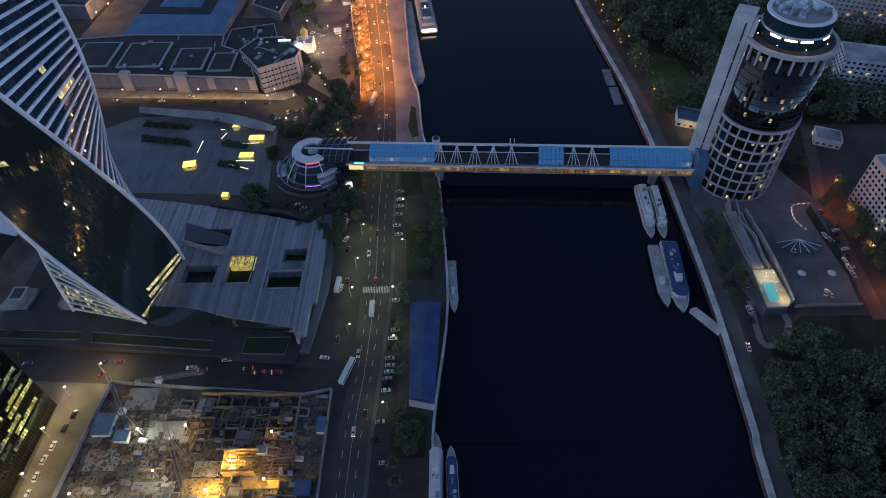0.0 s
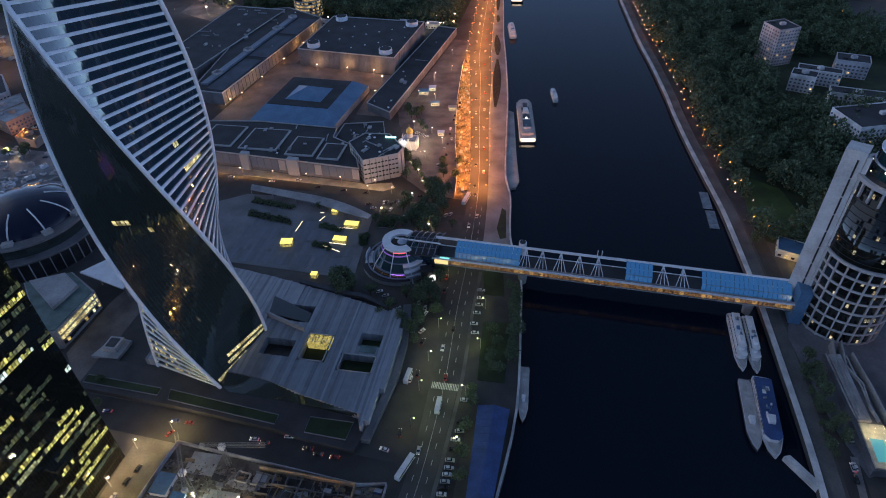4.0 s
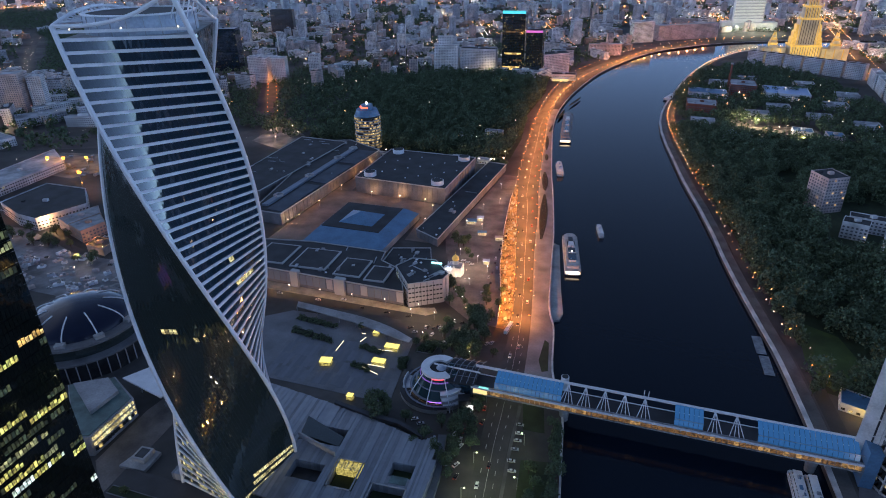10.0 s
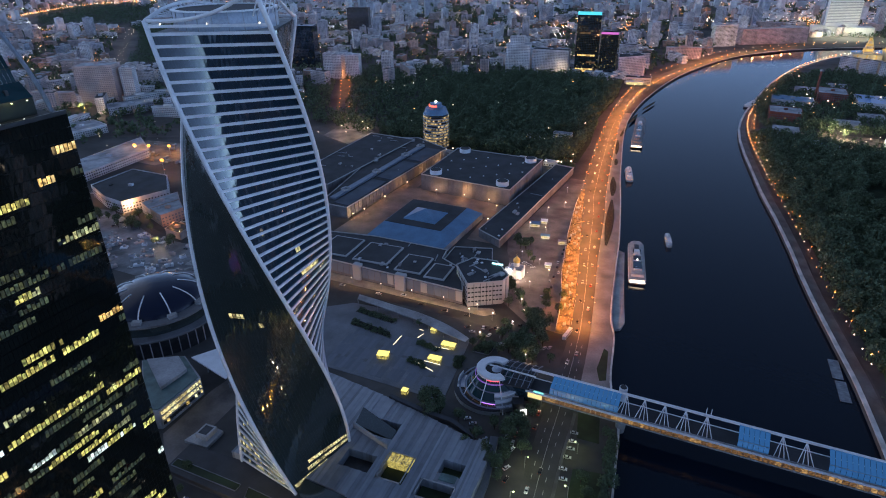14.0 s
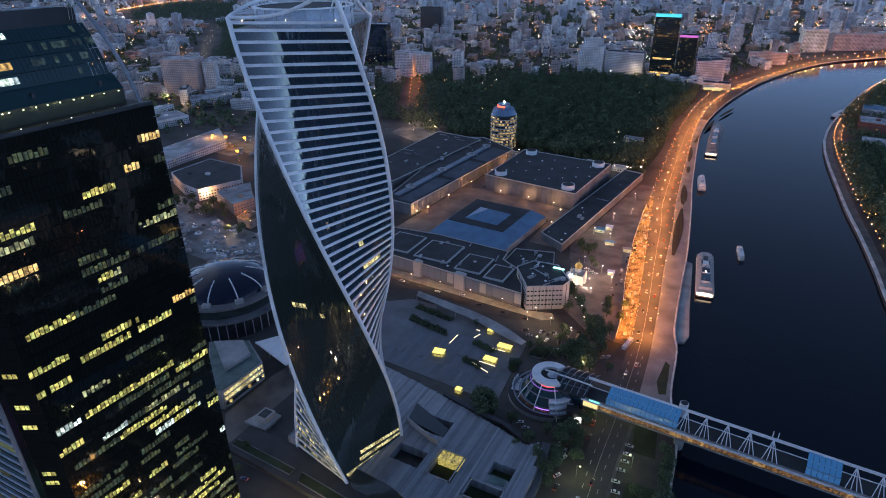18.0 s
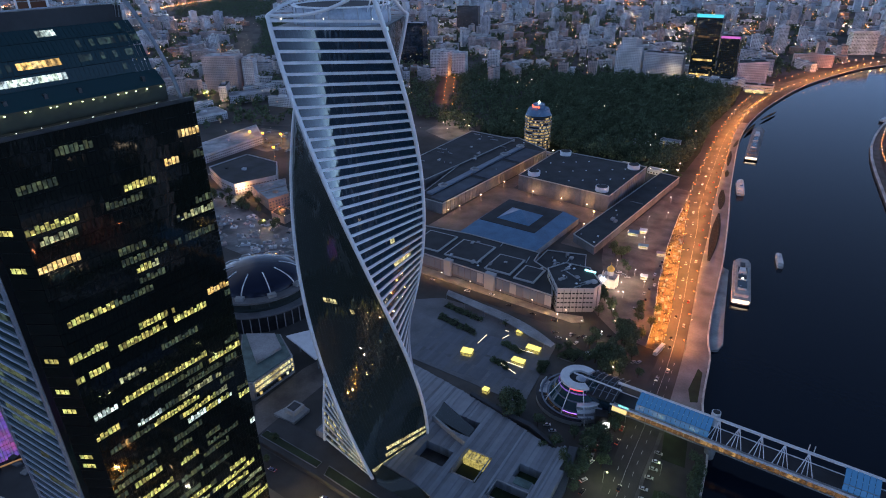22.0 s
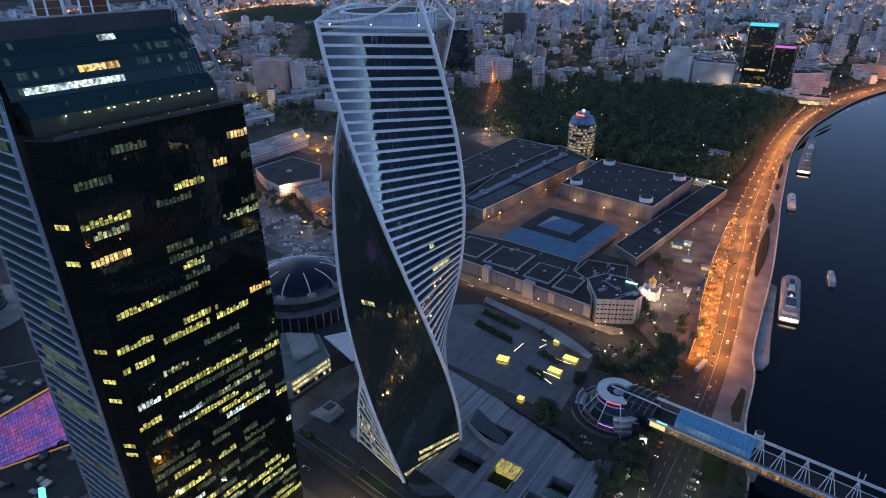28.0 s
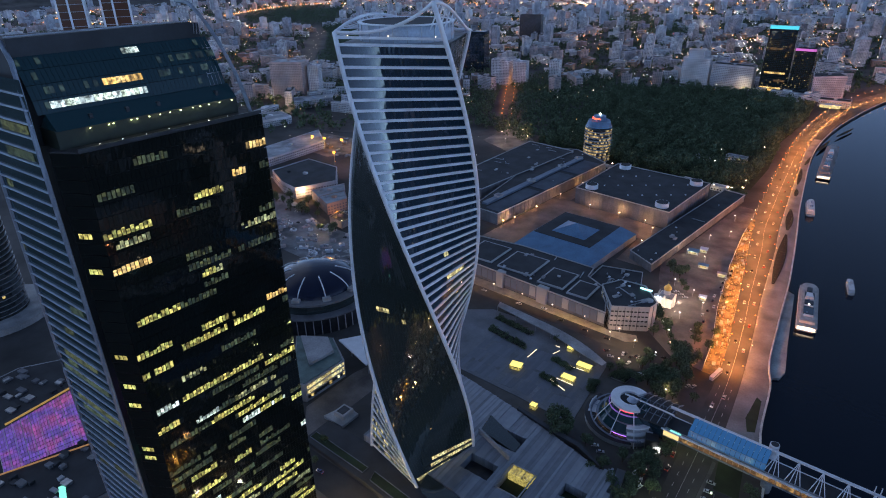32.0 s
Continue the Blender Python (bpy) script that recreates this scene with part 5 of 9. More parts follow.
for _ in range(60):
    az, r = radians(rndc.uniform(-70, 30)), rndc.uniform(1350, 3000)
    x, y = r * math.sin(az), r * math.cos(az)
    if free_spot(x, y):
        lamp("street_light", x, y, 16, 4500, rndc.choice(((1.0, 0.4, 0.12), (1.0, 0.5, 0.2), (1.0, 0.75, 0.5))), 1.5)
for _ in range(520):  # the bright quarter behind the river bend
    x, y = rndc.uniform(150, 1500), rndc.uniform(2080, 3300)
    if free_spot(x, y):
        beads[rndc.choice("owwc")].blob(x, y, rndc.uniform(6, 26), rndc.choice((0.7, 0.9, 1.3)))
for x, y in ((260, 2110), (330, 2330), (560, 2180), (600, 2420), (450, 2520), (700, 2300), (150, 2250), (760, 2560)):
    lamp("quarter_light", x, y, 14, 22000, (1, 0.7, 0.5), 2)
# More lights added beyond the right edge of the view, for reflections.
for _ in range(700):
    az, r = radians(rndc.uniform(32, 150)), rndc.uniform(450, 2200)
    if r * math.sin(az) > 430:
        beads[rndc.choice("oowwwc")].blob(r * math.sin(az), r * math.cos(az), rndc.uniform(5, 12), rndc.uniform(0.5, 1.1))
for _ in range(8500):
    az = radians(rndc.uniform(-78, 32))
    r = 1100 + 3300 * rndc.random()
    x, y = r * math.sin(az), r * math.cos(az)
    if free_spot(x, y):
        beads[rndc.choice("oooowwwwccr")].blob(x, y, rndc.uniform(5, 16), rndc.choice((0.45, 0.6, 0.8, 1.0, 1.5)) * r / 2400)
for _ in range(52):  # lit streets of the far town
    az, r = radians(rndc.uniform(-72, 30)), rndc.uniform(1400, 3800)
    x, y, a = r * math.sin(az), r * math.cos(az), radians(rndc.choice((12, 102, 38, 128, -20, 70)) + rndc.uniform(-8, 8))
    key = rndc.choice("oooowc")
    for k in range(rndc.randrange(14, 40)):
        px, py = x + 26 * k * math.cos(a), y + 26 * k * math.sin(a)
        if free_spot(px, py) and math.hypot(px, py) < 4200:
            for s in (-8, 8):
                beads[key].blob(px - s * math.sin(a), py + s * math.cos(a), 12, rndc.uniform(0.7, 1.3) * math.hypot(px, py) / 2400)
for line, step in ((offset(ROAD_R, 1), 30), (offset(ROAD_L, -1), 30), (offset(BANK_R, 11), 17), (offset(BANK_R, 20), 26)):
    for x, y, h in along(line, step):
        if 380 < y < 2200:
            beads[rndc.choice("oow")].blob(x, y, 9, 0.24 + y / 2600)
for poly, count in ((PARK, 16), (BANKW, 18), ([(115, 960), (420, 900), (400, 1380), (180, 1440), (110, 1150)], 70)):
    for _ in range(count):
        x, y = rndc.uniform(min(p[0] for p in poly), max(p[0] for p in poly)), rndc.uniform(min(p[1] for p in poly), max(p[1] for p in poly))
        if inside(x, y, poly):
            beads[rndc.choice("ow")].blob(x, y, rndc.uniform(9, 14), rndc.uniform(0.25, 0.5) * (0.5 + y / 900))
for key, m_ in (("o", TOWNO), ("w", TOWNW), ("c", COOLW), ("r", REDL)):
    tagged(new("town_lights", beads[key].mesh("lights", m_)), "street and window lights of the evening town", "lights", "", "stuff")
for x, y, h in along(mid_road, 34):
    if 385 < y < 2050 and x < 250:
        lamp("street_light", x, y, 7.5, 8000, (1.0, 0.32, 0.07), 1.0)


# ---- podium of the twisted tower: strips of slate with sunken courts ----
def podium():
    t = thing("tower_podium", -130, 215, 0, "stepped slate-strip podium with sunken green courts below the tower", "podium")
    north = lambda x: np.interp(x, [-230, -187, -141, -112, -81.5, -75, -70], [272, 267, 258.5, 251.6, 243, 249, 222])
    south = lambda x: np.interp(x, [-230, -165, -132, -114, -79, -75, -70], [188, 188, 184.5, 179, 171.5, 162, 200])
    pits = [(-121, 200, -107, 219.5), (-98, 196, -79.5, 208), (-92, 214.5, -79.5, 224), (-145, 201, -126, 213), (-150, 227, -125, 240)]
    rnd = random.Random(4)
    x = -203.0
    while x < -71:
        w_ = rnd.choice((1.3, 1.7, 2.1, 2.6))
        xm = x + w_ / 2
        cuts = sorted((p[1], p[3]) for p in pits if p[0] < xm < p[2])
        y0, spans = float(south(xm)), []
        for a, b in cuts:
            spans.append((y0, a))
            y0 = b
        spans.append((y0, float(north(xm))))
        for a, b in spans:
            if b - a > 1 and not (-199.5 < xm < -154.5 and a < 224 and b < 230):
                z = 6.6 + rnd.choice((0, 0, 0.12, 0.25, 0.4))
                part("slate_strip", MB().prism([(x + 0.04, a), (x + w_ - 0.04, a), (x + w_ - 0.04, b), (x + 0.04, b)], 0, z), STRIP, t)
        x += w_
    for i, (a, b, c, d) in enumerate(pits):
        part("court_floor", MB().box(a, b, 0.5, c, d, 1.2), GRASS if i in (0, 1, 2) else DARKMETAL, t, "sunken lawn" if i < 3 else "dark glazed roof")
        if i < 2:
            fr = MB()
            for e in ((a, b, c, b + 0.5), (a, d - 0.5, c, d), (a, b, a + 0.5, d), (c - 0.5, b, c, d)):
                fr.box(e[0], e[1], 6.6, e[2], e[3], 7.3)
            part("court_kerb", fr, CONCRETE, t)
    part("lit_skylight", MB().box(-120.6, 213.2, 1.3, -107.4, 219.3, 6.2), SKYLIT, t, "glowing yellow glazed skylight")
    for k in range(6):
        part("skylight_bar", MB().box(-120.6 + 2.6 * k, 213.1, 6.2, -120.4 + 2.6 * k, 219.4, 6.45), STEEL, t)
    part("slab_court", MB().box(-90, 210, 1.2, -81, 215, 6.9), ROOFGREEN, t)
    part("north_wall", MB().add([(-141.5, 258, 5), (-113.8, 252, 5), (-98.7, 250.5, 5), (-82.8, 243.5, 5), (-82.8, 245, 5), (-98.7, 253.5, 5), (-113.8, 255, 5), (-141.5, 260.5, 5)] + [(-141.5, 258, 8.4), (-113.8, 252, 8.4), (-98.7, 250.5, 8.4), (-82.8, 243.5, 8.4), (-82.8, 245, 8.4), (-98.7, 253.5, 8.4), (-113.8, 255, 8.4), (-141.5, 260.5, 8.4)],
         [(8, 9, 14, 15), (9, 10, 13, 14), (10, 11, 12, 13), (0, 1, 9, 8), (1, 2, 10, 9), (2, 3, 11, 10), (7, 15, 14, 6), (6, 14, 13, 5), (5, 13, 12, 4), (3, 4, 12, 11)]), DARKMETAL, t, "dark parapet wall")
    part("glass_ramp", MB().add([(-152, 245, 7.2), (-125, 234, 7.2), (-125, 227, 6.9), (-150, 231, 6.9), (-152, 245, 0.5), (-125, 234, 0.5), (-125, 227, 0.5), (-150, 231, 0.5)], [(3, 2, 1, 0), (3, 7, 6, 2), (0, 4, 7, 3), (1, 2, 6, 5)]), GLASS, t)
    part("ramp_wall", MB().prism([(-150, 229.5), (-124, 220.5), (-124, 219.5), (-150, 228.5)], 6, 10), CONCRETE, t)
    part("lower_terrace", MB().prism([(-232, 168), (-180, 165), (-119, 159.5), (-104, 156.5), (-77, 153.5), (-74.5, 162), (-79, 171), (-114, 178.6), (-132, 184), (-165, 187.6), (-232, 187.6)], 0, 2.6), TERRDARK, t, "dark lower slate terrace")
    part("dark_glazing", MB().add([(-166, 187.8, 2.7), (-130.5, 184.2, 2.7), (-80, 172, 2.7), (-80, 171.6, 6.5), (-130.5, 183.8, 6.5), (-166, 187.4, 6.5), (-114, 175.5, 2.7), (-151, 177, 2.7)], [(7, 6, 4, 5), (6, 2, 3, 4)]), GLASS, t)
    for poly in ([(-181, 173.5), (-119, 167.2), (-119, 161.8), (-179, 167.4)], [(-103, 168.6), (-81, 168.6), (-82, 158.6), (-103, 159.6)], [(-230, 176), (-186, 173.5), (-186, 169), (-230, 171)]):
        part("roof_garden", MB().prism(poly, 2.6, 3.0), GRASS, t, "dark planted bed")
        part("bed_kerb", MB().tube([(*p, 3.0) for p in poly], 0.3, 4, True), PLAZAM, t)
    part("east_walk", MB().prism([(-75.5, 253), (-70, 222), (-70, 199), (-75, 160), (-71, 160), (-66, 200), (-66.5, 223), (-71, 254)], 0, 3.2), PLAZAM, t, "pale slate walkway")


TERRDARK = mat("dark_terrace", (0.042, 0.043, 0.047), 0.75, scale=0.06, fine=0.9, amount=0.4)
STRIP = pieces("slate_strips", (0.25, 0.27, 0.3), 0.4, 0.6, scale=0.25, per_object=True)
SQSTRIP = pieces("square_slate", (0.125, 0.142, 0.172), 0.22, 0.6, scale=0.25, per_object=True)
PLAZAM = mat("slate_terrace", (0.135, 0.147, 0.165), 0.65, scale=0.06, fine=0.9, amount=0.3)
SKYLIT = windows("yellow_skylight", 1.0, 0.5, (0.9, 0.75, 0.25), (0.75, 0.8, 0.3))
ROOFGREEN = mat("greenish_roof", (0.09, 0.15, 0.14), 0.6, scale=0.15, fine=1.0)
podium()

# ---- paved square with light boxes ----
rs = random.Random(14)
setting("pavement_square", MB().prism([(-240, 345), (-222, 358), (-170, 359), (-145, 352), (-119, 343), (-113, 274), (-198, 279), (-240, 290)], 0, 0.25), PLAZAM, "dark slate square with pale joints", "pavement")
sqt = thing("slate_paving", -165, 300, 0.25, "long slate paving rows of the square", "paving", "", "structure")
for i in range(34):
    x0 = -204 + i * 2.5
    for k in range(4):
        ya, yb = 281 + k * 13.2 + rs.uniform(-2, 2), 281 + (k + 1) * 13.2 - rs.uniform(0.1, 2)
        if rs.random() < 0.85:
            part("paving_row", MB().box(x0 + 0.05, ya, 0.25, x0 + 2.4, min(yb, 330), 0.29 + rs.random() * 0.05), SQSTRIP, sqt)


def led_box(x, y, lx, ly, deg, h=3.2):
    t = thing("light_box", x, y, 0.25, "glowing yellow glass entrance box on the square", "light box", "light boxes on the square")
    part("glow_roof", MB().obox(x, y, h, lx, ly, 0.35, deg), LED, t, "yellow glowing roof")
    part("glass_wall", MB().obox(x, y, 0.3, lx * 0.92, ly * 0.92, h - 0.35, deg), SKYLIT, t)
    for sx in (-1, 1):
        for sy in (-1, 1):
            c, s = math.cos(radians(deg)), math.sin(radians(deg))
            a, b = sx * lx * 0.48, sy * ly * 0.48
            part("corner_post", MB().obox(x + c * a - s * b, y + s * a + c * b, 0.25, 0.3, 0.3, h - 0.27, deg), STEEL, t)


LED = glow("led_yellow", (1.0, 0.86, 0.24), 1.15)
LEDW = glow("led_white_strip", (1.0, 0.9, 0.7), 1.6)
for a in ((-168, 302, 8, 6, 10), (-130, 328, 10, 5, 0), (-133, 310, 9, 5, 0), (-147, 342, 4, 4, 0), (-138, 272.5, 4, 3.5, 0)):
    led_box(*a)
for a, b in (((-167, 329), (-167.6, 317)), ((-153, 337), (-155, 331)), ((-140, 325), (-129, 325.5)), ((-146, 305), (-130, 299)), ((-158, 341), (-155, 341)), ((-140, 307.5), (-128, 307))):
    st = thing("light_strip", a[0], a[1], 0.3, "white light strip set in the paving", "light strip", "light strips on the square")
    part("glow_bar", MB().bar((*a, 0.5), (*b, 0.5), 0.7), LEDW, st)
    part("casing", MB().bar((*a, 0.3), (*b, 0.3), 0.9), STEEL, st)
for poly in ([(-214, 353), (-178, 346), (-180, 341), (-215, 347)], [(-210, 338), (-176, 330), (-173, 323), (-209, 330)], [(-152, 329), (-135, 324), (-136, 320), (-153, 324)], [(-150, 308), (-137, 304), (-137, 300), (-151, 303)], [(-111, 344), (-99, 344), (-101, 329), (-113, 329)], [(-119, 322), (-115, 322), (-114, 308), (-119, 308)]):
    cx = sum(p[0] for p in poly) / 4
    cy = sum(p[1] for p in poly) / 4
    t_ = thing("planting_bed", cx, cy, 0, "dark shrub bed with a stone kerb", "planting bed", "shrub beds on the square")
    part("kerb", MB().prism(poly, 0.2, 0.6), HALLWALL, t_)
    part("bed_soil", MB().prism([(cx + (p[0] - cx) * 0.96, cy + (p[1] - cy) * 0.88) for p in poly], 0.6, 0.7), BEDSOIL, t_)
    sp = []
    for _ in range(54):
        u, v = rs.random(), rs.random()
        a = [lerp(poly[0][k], poly[1][k], u) for k in (0, 1)]
        b = [lerp(poly[3][k], poly[2][k], u) for k in (0, 1)]
        sp.append((lerp(a[0], b[0], v), lerp(a[1], b[1], v), 1.2, rs.uniform(1.0, 1.8), 1.0))
    o_ = tagged(new("shrub_mass", leaf_cloud(sp, 85, rs.randrange(999), 0.5)), kind="stuff")
    o_.parent = t_
    o_.matrix_parent_inverse = t_.matrix_world.inverted()
ccy = thing("curved_canopy", -170, 352, 0, "long pale curved canopy roof along the square", "canopy")
top_l = smooth_line([(-220, 364), (-187, 359), (-162, 355), (-138, 347.5), (-118, 337)], 5)
bot_l = smooth_line([(-218, 357), (-185, 350.5), (-161, 345.5), (-138, 337.5), (-119, 332)], 5)
part("roof_sheet", ribbon(top_l, bot_l, 5.2, 0.5), GREYWALL, ccy, "pale blue-grey sheet")
for i in range(0, len(bot_l), 3):
    part("column", MB().tube([(lerp(top_l[i][0], bot_l[i][0], 0.9), lerp(top_l[i][1], bot_l[i][1], 0.9), 0.2), (lerp(top_l[i][0], bot_l[i][0], 0.9), lerp(top_l[i][1], bot_l[i][1], 0.9), 5)], 0.25, 6), STEEL, ccy)
setting("pavement_church_square", MB().prism([(-112, 400), (-88, 378), (-64.5, 372.5), (-68.2, 408), (-78.8, 463), (-89.8, 545), (-96.2, 620), (-99.5, 700), (-117, 704), (-140.5, 512), (-134, 488), (-112, 430)], 0, 0.08), mat("worn_paving", (0.14, 0.12, 0.115), 0.8, scale=0.06, fine=0.6, amount=0.5), "worn paved square by the church", "pavement")

# ---- streets and building site ----
setting("road_side", MB().prism([(-232, 150), (-53, 139), (-50, 152), (-78, 153.5), (-119, 159), (-180, 164.5), (-232, 167)], 0, 0.05), ASPHALT, "asphalt side street with queueing cars", "road")
setting("road_tower", MB().prism([(-183.5, 20), (-183.5, 150), (-163.5, 148), (-168.5, 90), (-170, 20)], 0, 0.045), mat("pale_asphalt", (0.13, 0.12, 0.11), 0.8, scale=0.08, fine=1.0, amount=0.4), "pale lit street beside the dark tower", "road")
setting("road_mall", MB().prism([(-300, 389), (-118, 381), (-110, 370), (-110, 364), (-300, 376)], 0, 0.05), ASPHALT, "street in front of the shopping hall", "road")
# Pale tan strip: part of the lamp glow is put into the paving colour.
setting("pavement_mall_front", MB().prism([(-300, 399.4), (-300, 388), (-262, 384.5), (-180, 379), (-120, 375.5), (-112, 381), (-116, 388), (-136, 383.2), (-140.5, 384.6), (-290, 398.4)], 0, 0.16), mat("painted_glow_paving", (0.3, 0.26, 0.21), 0.75, scale=0.1, fine=1.0, amount=0.4), "paved strip along the shopping hall, lamp glow painted pale", "pavement")
setting("parking_strip", MB().prism([(-39, 60), (-35.8, 156), (-34, 205), (-26.5, 205), (-27.5, 130), (-29, 60)], 0, 0.1), ASPHALT, "asphalt parking strip", "road")
setting("yard_expo", MB().prism([(-310, 460), (-300, 605), (-286, 730), (-275, 727), (-280, 612), (-150, 590), (-148, 498), (-178, 500), (-178, 556), (-268, 560), (-270, 458)], 0, 0.06), mat("yard_paving", (0.2, 0.15, 0.13), 0.8, scale=0.05, fine=0.5, amount=0.4), "brick-paved yard between the halls", "yard")

site = setting("site_ground", MB().prism([(-166.5, 60), (-166, 95), (-162, 145.5), (-70, 137.5), (-58, 140), (-57, 60)], 0, 0.15), SOIL, "muddy building site ground", "building site")
SITEWALL = mat("site_hoarding", (0.3, 0.3, 0.32), 0.8, scale=0.2, fine=1.2)
fence_t = thing("site_hoarding", -110, 141, 0, "grey concrete hoarding round the building site", "fence")
for a, b in (((-162, 146), (-166.5, 95)), ((-166.5, 95), (-167.5, 60)), ((-162, 146), (-115, 141.8)), ((-115, 141.8), (-70, 138)), ((-70, 138), (-57.5, 140.5)), ((-57.5, 140.5), (-57.5, 60))):
    d = math.hypot(b[0] - a[0], b[1] - a[1])
    part("panel", MB().obox((a[0] + b[0]) / 2, (a[1] + b[1]) / 2, 0, d, 0.5, 2.6, math.degrees(math.atan2(b[1] - a[1], b[0] - a[0]))), SITEWALL, fence_t)
RAW = mat("raw_timber_formwork", (0.26, 0.19, 0.12), 0.85, scale=0.2, fine=1.5, amount=0.4)
PANELDARK = mat("dark_raw_concrete", (0.13, 0.13, 0.135), 0.85, scale=0.2, fine=1.2, amount=0.4)
YELLOWPLY = mat("yellow_plywood", (0.42, 0.3, 0.13), 0.75, scale=0.4, fine=2.0, amount=0.3)
# The near-black colour stands in for the shade of a deep pit.
PIT = mat("dark_pit_soil", (0.035, 0.032, 0.03), 0.7, scale=0.2, fine=1.5, amount=0.5)
shell = thing("concrete_shell", -110, 118, 0, "raw concrete shell of a new building with open cells", "building shell")
rs = random.Random(9)
SITEMIX = pieces("site_rubble", (0.14, 0.125, 0.11), 0.95, 0.9, scale=0.8)
for i in range(90):
    x0, y0 = rs.uniform(-160, -66), rs.uniform(64, 134)
    if rs.random() < (0.9 if x0 < -115 else 0.45):
        part("slab", MB().obox(x0, y0, 0.1, rs.uniform(2, 7), rs.uniform(1.5, 5), rs.uniform(0.12, 0.45), rs.choice((-5, -5, 20, 85))), CONCRETE if rs.random() < 0.75 else PIT, shell)
for i in range(44):
    x0, y0, a = rs.uniform(-128, -66), rs.uniform(88, 134), -5 + rs.choice((0, 0, 0, 0, 12))
    lx, ly, z = rs.uniform(3, 10), rs.uniform(3, 7), rs.uniform(0.3, 2.0)
    m_ = RAW if rs.random() < 0.45 else CONCRETE
    c, s = math.cos(radians(a)), math.sin(radians(a))
    for dx, dy, w_, d_ in ((0, -ly / 2, lx, 0.3), (0, ly / 2, lx, 0.3), (-lx / 2, 0, 0.3, ly - 0.4), (lx / 2, 0, 0.3, ly - 0.4)):
        if rs.random() < 0.85:
            part("cell_wall", MB().obox(x0 + c * dx - s * dy, y0 + s * dx + c * dy, 0.1, w_, d_, z * rs.uniform(0.8, 1.0), a), m_, shell)
    if rs.random() < 0.4:
        part("slab", MB().obox(x0, y0, 0.1, lx * 0.8, ly * 0.75, rs.uniform(0.2, z), a), rs.choice((RAW, CONCRETE, SOIL)), shell)
    if rs.random() < 0.3:
        for k in range(5):
            part("starter_bar", MB().bar((x0 + k * 0.6, y0, 0.2), (x0 + k * 0.6, y0, z + 1.6), 0.1), DARKMETAL, shell)
# Dark slabs on the ground in place of a dug, shaded pit.
for i in range(14):
    part("pit_floor", MB().obox(rs.uniform(-114, -92), rs.uniform(117, 135), 0.12, rs.uniform(4, 9), rs.uniform(3, 7), rs.uniform(0.1, 0.4), -5), PIT, shell, "near-black slab standing in for the unlit pit")
rub = MB()
for i in range(6500):
    x, y = rs.uniform(-164, -60), rs.uniform(61, 138)
    big = rs.random() < 0.04
    if -116 < x < -90 and 115 < y < 137 and rs.random() < 0.75:
        continue
    rub.obox(x, y, 0.05, rs.uniform(1.5, 4) if big else rs.uniform(0.25, 1.6), rs.uniform(0.8, 2.0) if big else rs.uniform(0.15, 0.8), rs.uniform(0.2, 0.7), rs.choice((-5, -5, 85, rs.uniform(0, 180))))
tagged(new("site_rubble", rub.mesh("rubble", SITEMIX)), "scattered rubble, boards and formwork on the building site", "rubble", "", "stuff")
for n_ in range(150):
    x, y = rs.uniform(-162, -60), rs.uniform(62, 138)
    kind = rs.choice(("plank_stack", "plank_stack", "debris_heap", "debris_heap", "sheet_stack", "site_crate"))
    t_ = thing(kind, x, y, 0.15, {"plank_stack": "stack of pale formwork planks", "site_crate": "small site container with a flat lid", "debris_heap": "heap of broken concrete and soil", "sheet_stack": "stack of pale plywood sheets"}[kind] + " on the building site", "site material", "materials on the building site")
    a = rs.uniform(0, 180)
    if kind == "plank_stack":
        for k in range(3):
            part("plank", MB().obox(x + rs.uniform(-0.3, 0.3), y + k * 0.5, 0.15, 4.5, 0.45, 0.5 + 0.3 * k, a * 0.02), RAW, t_)
    elif kind == "site_crate":
        m_ = rs.choice((WHITE, BLUEPAINT, STEEL))
        part("body", MB().obox(x, y, 0.15, 3.4, 1.8, 1.8, -5), m_, t_)
        part("lid", MB().obox(x, y, 1.95, 3.5, 1.9, 0.15, -5), STEEL, t_)
    elif kind == "debris_heap":
        h_ = MB()
        for k in range(7):
            h_.obox(x + rs.gauss(0, 1.2), y + rs.gauss(0, 1.2), 0.1, rs.uniform(0.8, 2.4), rs.uniform(0.6, 1.8), rs.uniform(0.3, 1.2), rs.uniform(0, 180))
        part("rubble", h_, SOIL, t_)
    else:
        part("sheet", MB().obox(x, y, 0.15, 2.6, 1.6, 0.6, a), CONCRETE, t_)
        part("cover", MB().obox(x + 0.1, y, 0.75, 2.2, 1.3, 0.1, a + 4), CONCRETE, t_)
for x0, y0, x1, y1 in ((-161, 119, -153, 129), (-150, 116, -144, 121), (-86, 110, -82, 113), (-61.5, 119, -58, 126), (-67, 92, -60.5, 98)):
    t_ = thing("site_cabin", (x0 + x1) / 2, (y0 + y1) / 2, 0.15, "pale site cabin with a flat roof", "cabin", "site cabins")
    part("body", MB().box(x0, y0, 0.15, x1, y1, 3.0), SHIPWHITE if y0 > 100 else BLUEPAINT, t_)
    part("roof", MB().box(x0 - 0.2, y0 - 0.2, 3.0, x1 + 0.2, y1 + 0.2, 3.25), ROOFBLUE if y0 > 100 else BLUEPAINT, t_)


